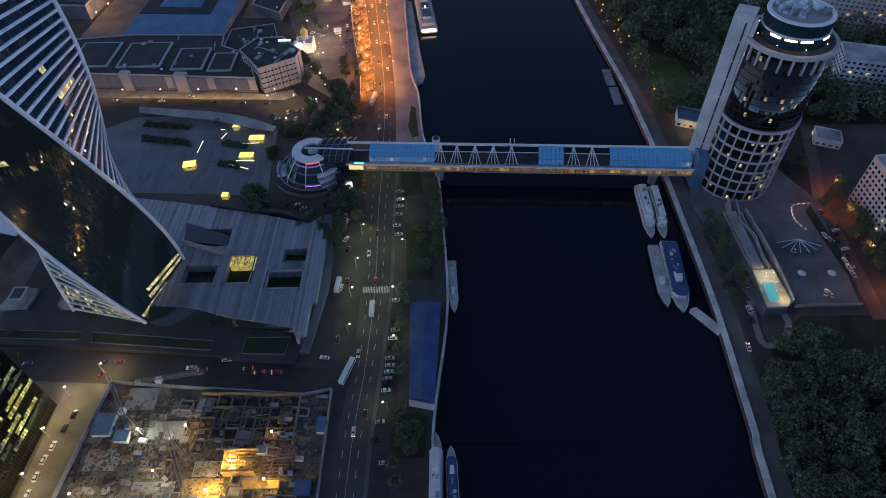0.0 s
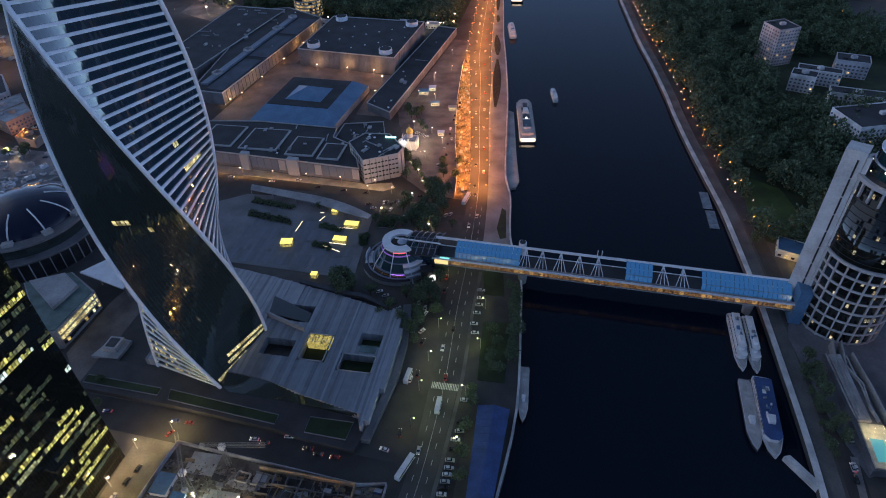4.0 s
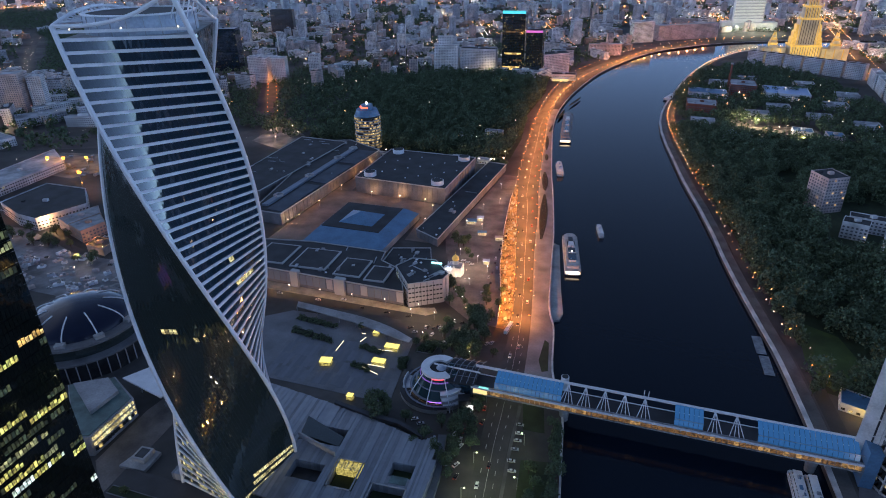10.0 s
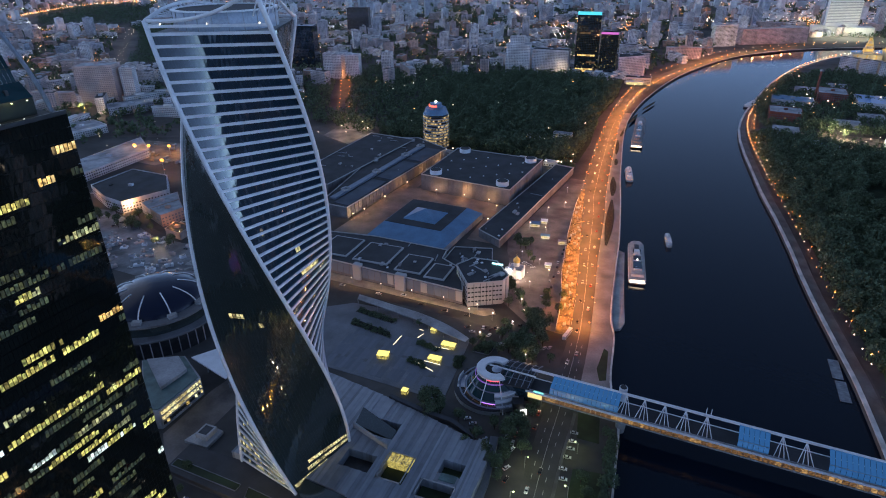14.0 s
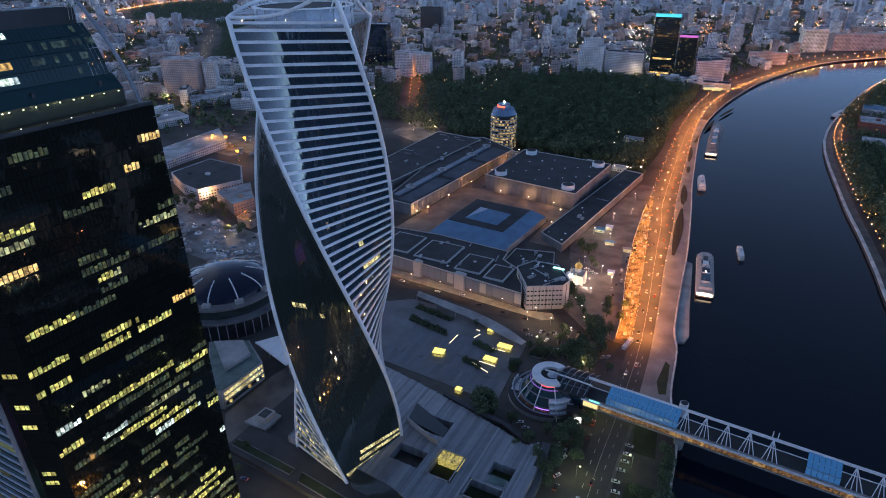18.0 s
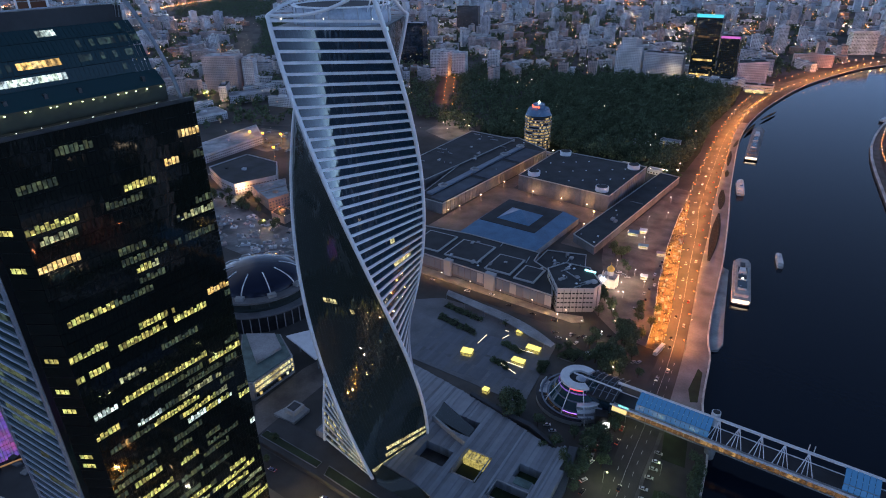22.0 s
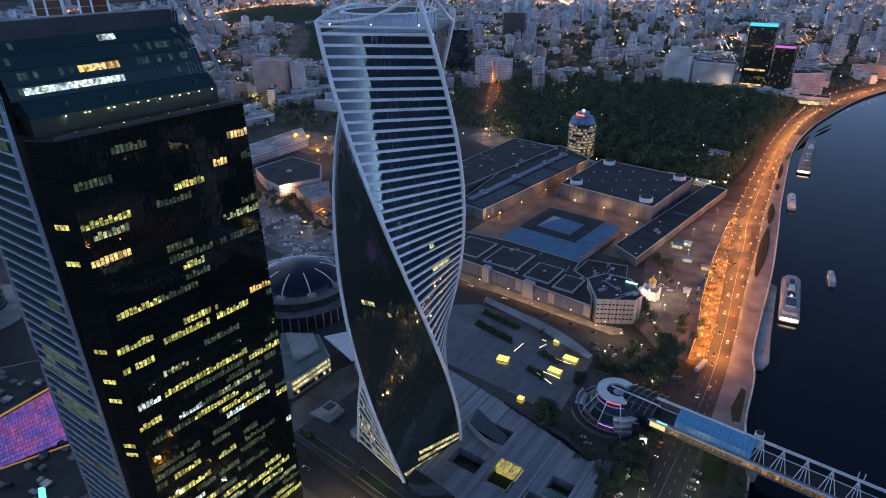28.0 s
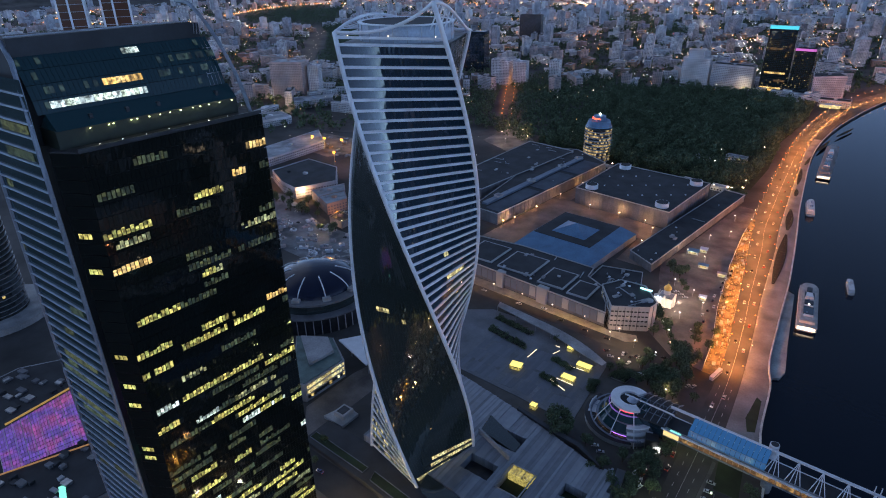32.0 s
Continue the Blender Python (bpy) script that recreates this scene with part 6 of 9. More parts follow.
for i in range(7):  # dark concrete cells of the basement
    for k in range(4):
        x0, y0 = -114.5 + 6.1 * i, 116.5 + 5.1 * k
        h_ = rs.uniform(1.0, 3.0)
        part("pit_floor", MB().box(x0 + 0.3, y0 + 0.3, 0.16, x0 + 5.8, y0 + 4.8, 0.3 + rs.random() * 0.3), PIT, shell)
        part("cell_wall", MB().box(x0, y0, 0.15, x0 + 6.1, y0 + 0.3, h_), PANELDARK, shell)
        part("cell_wall", MB().box(x0, y0 + 0.3, 0.15, x0 + 0.3, y0 + 5.1, h_), PANELDARK, shell)
part("retaining_wall", MB().obox(-94, 138.2, 0.15, 46, 0.7, 3.2, -1.5), RAW, shell, "timber-faced retaining wall")
part("retaining_wall", MB().obox(-71.2, 126, 0.15, 0.6, 24, 2.8, 0), RAW, shell, "timber-faced retaining wall")
form = thing("formwork_tower", -91, 106, 0.15, "lit timber formwork tower of the new core", "formwork")
for e in range(6):
    part("board_panel", MB().box(-98.4 + 2.3 * e, 100.8, 0.15, -96.2 + 2.3 * e, 101.1, 5.2 + 0.5 * (e % 2)), YELLOWPLY, form)
    part("board_panel", MB().box(-98.4 + 2.3 * e, 110.6, 0.15, -96.2 + 2.3 * e, 110.9, 5.0 + 0.4 * (e % 2)), YELLOWPLY, form)
for e in range(5):
    part("board_panel", MB().box(-98.7, 101.2 + 1.88 * e, 0.15, -98.4, 103.0 + 1.88 * e, 5.3), YELLOWPLY, form)
    part("cross_beam", MB().box(-98.3, 102 + 1.9 * e, 4.0, -84.8, 102.5 + 1.9 * e, 4.4), RAW, form)
for x0, y0, x1, y1, z, m_ in ((-137, 117.5, -121, 126, 0.7, CONCRETE), (-115, 91, -98, 100, 0.6, YELLOWPLY), (-112, 101, -100, 107.5, 0.5, CONCRETE), (-89.5, 95.2, -74, 98.8, 1.4, YELLOWPLY), (-160, 104, -146, 114, 0.4, CONCRETE), (-136, 92, -118, 99, 0.5, CONCRETE), (-152, 132, -138, 143, 0.5, CONCRETE)):
    part("floor_slab", MB().box(x0, y0, 0.15, x1, y1, z), m_, shell, "poured floor slab")
for e in range(9):
    part("rebar_mat", MB().box(-83.5 + 0.02 * e, 99.5 + 1.5 * e, 0.5, -72.5, 99.7 + 1.5 * e, 0.8), RAW, shell)


def lattice(mb, a, b, w_=1.2, n=14):
    """A four-chord lattice boom."""
    a, b = Vector(a), Vector(b)
    d = (b - a).normalized()
    u = d.cross(Vector((0, 0, 1)))
    u = (u if u.length > 1e-3 else Vector((1, 0, 0))).normalized() * w_ / 2
    v = u.cross(d).normalized() * w_ / 2
    ch = [lambda s, su=su, sv=sv: a.lerp(b, s) + su * u + sv * v for su, sv in ((1, 1), (-1, 1), (-1, -1), (1, -1))]
    for c in ch:
        mb.bar(c(0), c(1), 0.22)
    for k in range(n):
        for i in range(4):
            mb.bar(ch[i](k / n), ch[(i + 1) % 4]((k + 1) / n), 0.12)
    return mb


CRANEY = mat("crane_grey", (0.2, 0.2, 0.19), 0.6, scale=0.4, fine=2)
for bx, by, h_, tip, name in ((-115, 108, 26, (-98, 78, 27), "a"), (-132.5, 139, 16, (-112, 141.5, 17), "b"), (-140, 121, 22, (-151, 137, 23), "c")):
    t_ = thing("tower_crane", bx, by, 0.15, "lattice tower crane over the building site", "crane", "cranes on the building site")
    part("mast", lattice(MB(), (bx, by, 0.15), (bx, by, h_), 1.6, 10), CRANEY, t_)
    part("jib", lattice(MB(), (bx, by, h_), tip, 1.4, 16), CRANEY, t_)
    back = Vector((bx, by, h_)) - (Vector(tip) - Vector((bx, by, h_))).normalized() * 9
    part("counter_jib", lattice(MB(), (bx, by, h_), back, 1.2, 5), CRANEY, t_)
    part("cab", MB().box(bx - 1.2, by - 1.2, h_ - 2.6, bx + 1.2, by + 1.2, h_ - 0.2), SHIPWHITE, t_)
    part("counterweight", MB().obox(back.x, back.y, h_ - 2.2, 2, 1.6, 2), CONCRETE, t_)


# big enlarges the glowing head to imitate the halo round a lamp.
def lamp_post(x, y, h, deg, head, arm=2.0, big=1.0, label="street lamp with a glowing head on a steel pole"):
    t = thing("street_lamp", x, y, 0, label, "street lamp", "street lamps")
    c, s = math.cos(radians(deg)), math.sin(radians(deg))
    part("pole", MB().tube([(x, y, 0), (x, y, h)], 0.13, 6), STEEL, t)
    am = part("arm", MB().bar((x, y, h), (x + arm * c, y + arm * s, h + 0.3), 0.16), STEEL, t)
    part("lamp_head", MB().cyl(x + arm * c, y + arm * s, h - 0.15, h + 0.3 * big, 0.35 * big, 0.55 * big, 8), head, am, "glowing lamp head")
    return t


# Masts and heads are added to make the site's pools of light.
for x, y, z, p, col in ((-95, 105, 7, 5200, (1, 0.55, 0.15)), (-79, 97, 7, 4200, (1, 0.5, 0.12)), (-102, 93, 7, 5000, (1, 0.6, 0.16)), (-138, 119, 8, 4200, (0.85, 1, 0.75)), (-126, 101, 7, 3600, (1, 0.9, 0.65)), (-140, 88, 7, 3200, (1, 0.9, 0.7)), (-157, 92, 7, 2600, (1, 0.75, 0.35)), (-118, 121, 7, 2400, (1, 0.65, 0.3)), (-80, 118, 6, 1500, (1, 0.45, 0.15))):
    t_ = thing("flood_light", x, y, 0.15, "assumed flood light on an added mast over the building site", "flood light", "site flood lights")
    part("mast", MB().tube([(x, y, 0.15), (x, y, z)], 0.12, 6), STEEL, t_)
    part("lamp_head", MB().obox(x, y, z, 0.9, 0.9, 0.35), WARMW, t_)
    lamp("flood_lamp", x, y, z - 1.2, p * (1.0 if p > 4300 else 0.32), col, 0.5)


# ---- vehicles ----
def car_kind(paint, label, lights=True):
    t = thing("car", 0, 0, 0, label, "car", "cars on the streets")
    body = MB()
    prof = [(-2.2, 0.35), (2.2, 0.35), (2.25, 0.7), (1.2, 0.92), (-1.5, 0.98), (-2.2, 0.85)]
    n = len(prof)
    body.add([(x, -0.9, z) for x, z in prof] + [(x, 0.9, z) for x, z in prof], [tuple(range(n)), tuple(reversed(range(n, 2 * n)))] + [(i, n + i, n + (i + 1) % n, (i + 1) % n) for i in range(n)])
    bd = part("body", body, paint, t)
    cab = MB()
    cab.add([(-1.7, -0.8, 0.95), (1.1, -0.8, 0.9), (1.1, 0.8, 0.9), (-1.7, 0.8, 0.95), (-1.2, -0.66, 1.45), (0.35, -0.66, 1.47), (0.35, 0.66, 1.47), (-1.2, 0.66, 1.45)], [(0, 1, 5, 4), (1, 2, 6, 5), (2, 3, 7, 6), (3, 0, 4, 7)])
    part("window_band", cab, GLASS, t)
    part("roof", MB().box(-1.2, -0.66, 1.45, 0.35, 0.66, 1.52), paint, t)
    for x in (-1.35, 1.4):
        for y in (-0.82, 0.82):
            w_ = MB()
            w_.tube([(x, y - 0.1, 0.33), (x, y + 0.1, 0.33)], 0.33, 10)
            part("wheel", w_, DARKMETAL, t)
    for y in (-0.62, 0.62):
        part("headlight", MB().box(2.2, y - 0.2, 0.58, 2.3, y + 0.2, 0.76), CARW if lights else STEEL, bd)
        part("tail_light", MB().box(-2.28, y - 0.2, 0.62, -2.18, y + 0.2, 0.8), CARR if lights else REFL, bd)
    return t


CARW = glow("car_headlight", (1, 0.93, 0.8), 6)
CARR = glow("car_tail_light", (1, 0.08, 0.04), 2)
REFL = mat("red_reflector", (0.3, 0.02, 0.02), 0.3, scale=1, fine=3, bump=0)
PAINTS = [mat("car_paint_" + n_, c, 0.3, 0.2, scale=1.0, fine=4, amount=0.08, bump=0) for n_, c in (("white", (0.7, 0.7, 0.7)), ("silver", (0.4, 0.41, 0.43)), ("black", (0.02, 0.02, 0.022)), ("red", (0.25, 0.03, 0.03)), ("blue", (0.04, 0.07, 0.18)))]
CARS = []
for lights in (False, True):
    for p_, n_ in zip(PAINTS, ("white", "silver", "black", "dark red", "dark blue")):
        CARS.append([car_kind(p_, n_ + (" car driving with lit headlights" if lights else " parked car with lights off"), lights), False])


def put_car(i, x, y, deg, z=0.05):
    c = CARS[i]
    m_ = pose(x, y, z, 0, 0, deg)
    if c[1]:
        copy_thing(c[0], m_)
    else:
        c[0].matrix_basis, c[1] = m_, True


rc = random.Random(6)
for x, y in ((-30, 178.6), (-29.7, 173.5), (-30.9, 168.5), (-31, 163), (-31.6, 157.2), (-31.4, 153.2), (-31.7, 149.8), (-32.1, 146.2), (-32.2, 143.2), (-32.5, 140), (-34.3, 124.4), (-35.5, 116), (-31.2, 105.8), (-30, 192), (-32, 255), (-31.5, 262), (-31.5, 268), (-32, 275), (-32.5, 246), (-31, 239)):
    put_car(rc.choice((0, 0, 1, 1, 2)), x, y, 5 + rc.uniform(-4, 4), 0.12)
for x, y, d in ((-126.4, 153.6, 185), (-120.7, 152.6, 185), (-110.4, 157.7, 5), (-99, 152.8, 185), (-93.1, 150.6, 185), (-85, 150.4, 185), (-168.9, 150.3, 60), (-43.5, 240, 90), (-47, 225, -90), (-42, 205, 92), (-47, 160, -90), (-45.5, 120, -91), (-41, 128, 90), (-44, 320, 90), (-49, 340, -90), (-45, 352, 90), (-50, 380, -88), (-62, 250, 70), (-61, 236, 60), (-59, 228, 80), (-63, 262, 75), (-58, 168, 95), (-60, 201, 85), (-63, 158, 170), (-54, 272, 84), (-55, 284, 90)):
    put_car(5 + rc.choice((0, 0, 1, 2, 2, 3)), x, y, d)
for x, y in ((-175.3, 123.2), (-177, 115.3), (-178.3, 109), (-178.4, 101.6), (-173.7, 130), (-178.6, 94), (-179, 86), (-178.8, 78)):
    put_car(rc.choice((0, 2, 2)), x, y, 88 + rc.uniform(-5, 5))
for x, y, h in along([(lerp(a[0], b[0], 0.3), lerp(a[1], b[1], 0.3)) for a, b in zip(ROAD_L, ROAD_R)], 31, 7):
    if 390 < y < 900:
        put_car(5 + rc.choice((0, 1, 2)), x, y, math.degrees(h) + 180)
for x, y, h in along([(lerp(a[0], b[0], 0.75), lerp(a[1], b[1], 0.75)) for a, b in zip(ROAD_L, ROAD_R)], 37, 3):
    if 390 < y < 900:
        put_car(5 + rc.choice((0, 1, 2, 3)), x, y, math.degrees(h))
for x, y, d in ((-132, 371, 3), (-150, 372, 3), (-171, 374, 183), (-190, 382, 3), (-210, 377, 183), (-126, 357, 40), (-121, 352, 20), (-115, 360, 100), (-108, 352, 80), (-104, 362, 30), (-97, 370, 60), (-90, 372, 10), (-245, 379, 3), (-98, 278, 30), (-92, 274, 40), (-284, 186, 20), (-280, 190, 20), (206, 232, 95), (207, 236, 95), (207.5, 229, 95), (208, 225, 95), (209, 213, 95), (209, 208, 95), (209, 204, 95), (190, 192, 60), (147, 176, 90), (147.5, 182, 92), (140, 160, 85), (212, 250, 95)):
    put_car(rc.choice((0, 1, 2, 5, 6, 7)), x, y, d, 0.0 if y < 350 or x > -110 else 0.05)


def bus(x, y, deg, length=12.0, paint=None):
    t = thing("bus", x, y, 0.06, "long white city bus with a pale roof", "bus", "buses on the embankment road")
    ob = []
    ob.append(part("body", MB().box(-length / 2, -1.25, 0.35, length / 2, 1.25, 3.0), paint or SHIPWHITE, t))
    ob.append(part("window_band", MB().box(-length / 2 + 0.4, -1.28, 1.5, length / 2 - 0.2, 1.28, 2.5), GLASS, t))
    ob.append(part("roof_unit", MB().box(-2.2, -0.8, 3.0, 1.5, 0.8, 3.3), SHIPWHITE, t))
    for xx in (-length * 0.3, length * 0.32):
        for yy in (-1.15, 1.15):
            ob.append(part("wheel", MB().tube([(xx, yy - 0.15, 0.5), (xx, yy + 0.15, 0.5)], 0.5, 12), DARKMETAL, t))
    for yy in (-0.9, 0.9):
        ob.append(part("headlight", MB().box(length / 2, yy - 0.2, 0.7, length / 2 + 0.06, yy + 0.2, 0.95), CARW, t))
    for o in ob:
        o.matrix_parent_inverse = Matrix()
    t.matrix_basis = pose(x, y, 0.06, 0, 0, deg)


bus(-51.3, 150, 71, 14)
bus(-42.3, 186, 90, 9)
bus(-61.5, 202, 85, 9)
bus(-55.5, 372, 80, 14)


# ---- boats and sheds on the river ----
WIN_DECK = mat("ship_deck", (0.42, 0.41, 0.4), 0.7, scale=0.3, fine=2, amount=0.25)


def boat(x, y, deg, length, width, label, hull=None, decks=2, blue=False, name="river_boat", deckh=2.6, lit=False, blunt=False, house=None):
    t = thing(name, x, y, WATER_Z, label, "boat")
    l, w_ = length / 2, width / 2
    plan = [(-l, -w_ * 0.75), (-l * 0.9, -w_), (l * 0.55, -w_), (l * 0.85, -w_ * 0.55), (l, 0), (l * 0.85, w_ * 0.55), (l * 0.55, w_), (-l * 0.9, w_), (-l, w_ * 0.75)]
    if blunt:
        plan = [(-l, -w_ * 0.85), (-l * 0.96, -w_), (l * 0.78, -w_), (l * 0.93, -w_ * 0.75), (l, -w_ * 0.35), (l, w_ * 0.35), (l * 0.93, w_ * 0.75), (l * 0.78, w_), (-l * 0.96, w_), (-l, w_ * 0.85)]
    low = [(a * 0.94, b * 0.8) for a, b in plan]
    ob = [part("hull", MB().prism(low, -0.8, 1.9, plan), hull or SHIPWHITE, t)]
    ob.append(part("deck", MB().prism([(a * 0.97, b * 0.93) for a, b in plan], 1.9, 2.0), WIN_DECK, t))
    z = 2.0
    for k in range(decks):
        f = (0.94 - 0.22 * k) if blunt else 0.82 - 0.2 * k
        x0, x1 = -l * ((0.95 if blunt else 0.86) - 0.1 * k), l * ((0.8 if blunt else 0.55) - (0.06 if blunt else 0.16) * k)
        plan2 = [(x0, -w_ * f), (x1, -w_ * f), (x1 + w_ * 0.5, -w_ * f * 0.5), (x1 + w_ * 0.5, w_ * f * 0.5), (x1, w_ * f), (x0, w_ * f)]
        dk = part("deckhouse", MB().prism(plan2, z, z + deckh), house or SHIPWHITE, t)
        ob.append(dk)
        ob.append(part("deck_roof", MB().prism([(a * 1.02, b * 1.06) for a, b in plan2], z + deckh, z + deckh + 0.18), BLUEPAINT if blue else house or (WIN_DECK if blunt else SHIPWHITE), t))
        ws = MB()
        n = max(4, int((x1 - x0) / 2.2))
        for i in range(n):
            a, b = lerp(x0, x1, (i + 0.15) / n), lerp(x0, x1, (i + 0.85) / n)
            for s in (-1, 1):
                yy = s * (w_ * f + 0.04)
                ws.quad((a, yy, z + 0.9), (b, yy, z + 0.9), (b, yy, z + 2.0), (a, yy, z + 2.0))
        ob.append(joined("window_grid", ws, WIN_GALLERY if lit else WIN_DARK, dk))
        z += deckh + 0.18
    ob.append(part("wheelhouse", MB().prism([(l * 0.12, -w_ * 0.4), (l * 0.3, -w_ * 0.3), (l * 0.3, w_ * 0.3), (l * 0.12, w_ * 0.4)], z, z + 1.9), SHIPWHITE, t))
    rb = random.Random(int(abs(x * 3 + y)))
    if decks:
        for k in range(int(length / 5)):
            bx, by = rb.uniform(-l * 0.6, l * 0.1), rb.uniform(-w_ * 0.3, w_ * 0.3)
            ob.append(part("deck_box", MB().obox(bx, by, z, rb.uniform(0.8, 2.6), rb.uniform(0.6, 1.6), rb.uniform(0.3, 1.0)), rb.choice((SHIPWHITE, STEEL, ROOFBLUE)), t))
    if length > 60:
        for sx in (-0.5, -0.1, 0.25):
            ob.append(part("roof_light", MB().obox(l * sx, 0, z, l * 0.22, w_ * 0.75, 0.6), GLASSBLUE if sx < 0.2 else DARKMETAL, t, "blue glazed roof light"))
            ob.append(part("awning_frame", MB().obox(l * sx - l * 0.16, 0, z, 1.0, w_ * 0.9, 1.4), SHIPWHITE, t))
    ob.append(part("mast", MB().tube([(0, 0, z), (0, 0, z + 4)], 0.12, 6), STEEL, t))
    for s in (-1, 1):
        ob.append(part("rail", MB().tube([(a * 0.96, b * 0.96, 2.9) for a, b in plan if s * b >= 0][:: 1 if s < 0 else 1], 0.07, 4), SHIPWHITE, t))
    if blunt and house is None:
        # The deck well is a raised dark block; its shade is in the colour.
        for x0_, x1_, w0, m_, lab in ((0.42, 0.6, 0.28, DARKMETAL, "dark roof hatch"), (0.12, 0.36, 0.5, GLASSBLUE, "large bluish roof light"), (-0.16, -0.02, 0.45, DARKMETAL, "dark block standing in for an open deck well"), (-0.6, -0.25, 0.5, GLASSBLUE, "large bluish roof light")):
            ob.append(part("roof_bay", MB().box(l * x0_, -w_ * w0, z + 0.02, l * x1_, w_ * w0, z + 0.9), m_, t, lab))
        for k in range(15):
            for s in (-1, 1):
                ob.append(part("rail_post", MB().box(-l * 0.94 + k * l * 0.12, s * w_ * 0.97 - 0.12, 1.9, -l * 0.94 + k * l * 0.12 + 0.3, s * w_ * 0.97 + 0.12, 4.9), SHIPWHITE, t))
        ob.append(part("bridge_lamp", MB().obox(-l * 0.2, 0, z + 0.9, 1.2, 1.2, 0.8), COOLW, t, "bright deck lamp"))
    if lit:
        ob.append(part("deck_light", MB().box(-l * 0.98, -w_ * 0.8, 2.6, -l * 0.95, w_ * 0.8, 3.4), WARMW, t, "warm lit stern deck"))
    for o in ob:
        o.matrix_parent_inverse = Matrix()
    t.matrix_basis = pose(x, y, WATER_Z, 0, 0, deg)
    return t


RUST = mat("rusty_hull", (0.14, 0.1, 0.09), 0.8, scale=0.4, fine=2, amount=0.5)
boat(112.7, 256, -92, 43, 6.5, "white two-deck excursion boat moored at the quay")
boat(119.6, 255, -92, 42, 6, "white excursion boat with pale roof moored at the quay")
boat(117.6, 207, -94, 49, 9.5, "excursion ship with a long blue roof and white bow", blue=True, decks=1)
boat(109.6, 207, -93, 44, 7, "dark barge moored beside the ship", hull=SHIPDARK, decks=0, name="barge")
boat(-0.8, 202, -88, 36, 5, "narrow rusty work barge by the bank", hull=RUST, decks=0, name="barge")
boat(-9.3, 98, 90, 44, 6.2, "white passenger ship moored at the bank")
boat(-2.3, 97, 92, 34, 5.0, "blue and white river boat moored alongside", blue=True)
boat(-21.3, 508, 97, 78, 14, "large white restaurant ship with lit stern", decks=2, name="passenger_ship", lit=True, blunt=True)
boat(2, 566, 100, 28, 5, "small white motor boat under way", decks=1, name="motor_boat")
boat(-54.5, 745, 99, 50, 9, "white moored boat by the promenade", decks=2)
boat(-62, 945, 93, 170, 16, "long grey floating restaurant by the quay", decks=3, hull=SHIPDARK, name="passenger_ship", lit=True, blunt=True, house=GREYWALL)
boat(105, 1190, 70, 60, 14, "dark floating landing stage", hull=SHIPDARK, decks=1, name="landing_stage")
ramp = setting("quay_ramp", MB().prism([(119, 183.5), (122, 184.5), (131, 172.5), (129.5, 169)], -3.5, 0.3), QUAY, "pale stone boat ramp", "quay")
jt = thing("pontoon", 119, 388, WATER_Z, "pair of empty floating pontoons with slatted decks", "pontoon")
for k in range(2):
    y0 = 364 + k * 24
    part("float", MB().box(114.5 + 0.8 * (1 - k), y0, -3.6, 121 + 0.8 * (1 - k), y0 + 22, -2.6), SHIPDARK, jt)
    for i in range(11):
        part("deck_board", MB().box(114.6 + 0.8 * (1 - k), y0 + 2 * i + 0.1, -2.6, 120.9 + 0.8 * (1 - k), y0 + 2 * i + 1.8, -2.45), STEEL, jt)
stage = setting("landing_platform", MB().prism([(-39.2, 528), (-33.2, 524), (-23.7, 440), (-19, 406), (-21, 396), (-26.6, 393), (-29.9, 411), (-35.5, 480)], -4, -1.2), CONCRETE, "low concrete landing below the promenade", "landing")

barn = thing("blue_roof_shed", -15, 160, 0, "long shed with a blue metal roof on the river bank", "shed")
part("wall_block", MB().prism([(-22.3, 187), (-7.1, 186.8), (-10.3, 131.3), (-21, 133.9)], 0, 4.2), GREYWALL, barn)
part("roof", MB().add([(-22.6, 187.3, 4.2), (-14.7, 187.2, 6.2), (-6.8, 187, 4.2), (-21.3, 133.6, 4.2), (-15.6, 132.4, 6.2), (-10, 131, 4.2)], [(0, 3, 4, 1), (1, 4, 5, 2), (0, 1, 2), (3, 5, 4)]), BLUEPAINT, barn, "blue sheet roof")
for k in range(14):
    part("roof_seam", MB().bar((lerp(-22.5, -21.2, k / 13), lerp(187, 133.8, k / 13), 4.32), (lerp(-14.7, -15.6, k / 13), lerp(187, 132.6, k / 13), 6.32), 0.16), BLUEPAINT, barn)
part("end_wall", MB().prism([(-21.3, 133.5), (-10.2, 131), (-10.6, 129.8), (-21.4, 132.2)], 0, 3.6), SHIPWHITE, barn)


# ---- right bank: forecourt, terrace with pool, paths ----
setting("pavement_forecourt", MB().prism([(140, 262), (146, 205), (153, 178), (171, 186), (204, 184), (208, 220), (213, 262), (196, 300), (150, 300)], 0, 0.14), mat("forecourt_paving", (0.15, 0.15, 0.165), 0.75, scale=0.06, fine=0.7, amount=0.35), "grey paved forecourt of the round tower", "pavement")
# The reddish asphalt colour imitates red lamp light on this road.
setting("road_right_bank", MB().prism([(206, 175), (214, 175), (219, 262), (240, 330), (232, 332), (212, 262)], 0, 0.2), mat("red_lit_asphalt", (0.1, 0.075, 0.07), 0.8, scale=0.08, fine=0.9), "narrow access road with parked cars", "road")
ter = thing("pool_terrace", 160, 210, 0, "long stepped terrace building with a lit swimming pool", "terrace")
part("base", MB().prism([(152, 247), (163, 249), (168, 184), (164.5, 179.5), (153.5, 179)], 0, 4.5), mat("dark_terrace_roof", (0.11, 0.115, 0.13), 0.8, scale=0.1, fine=1.0), ter)
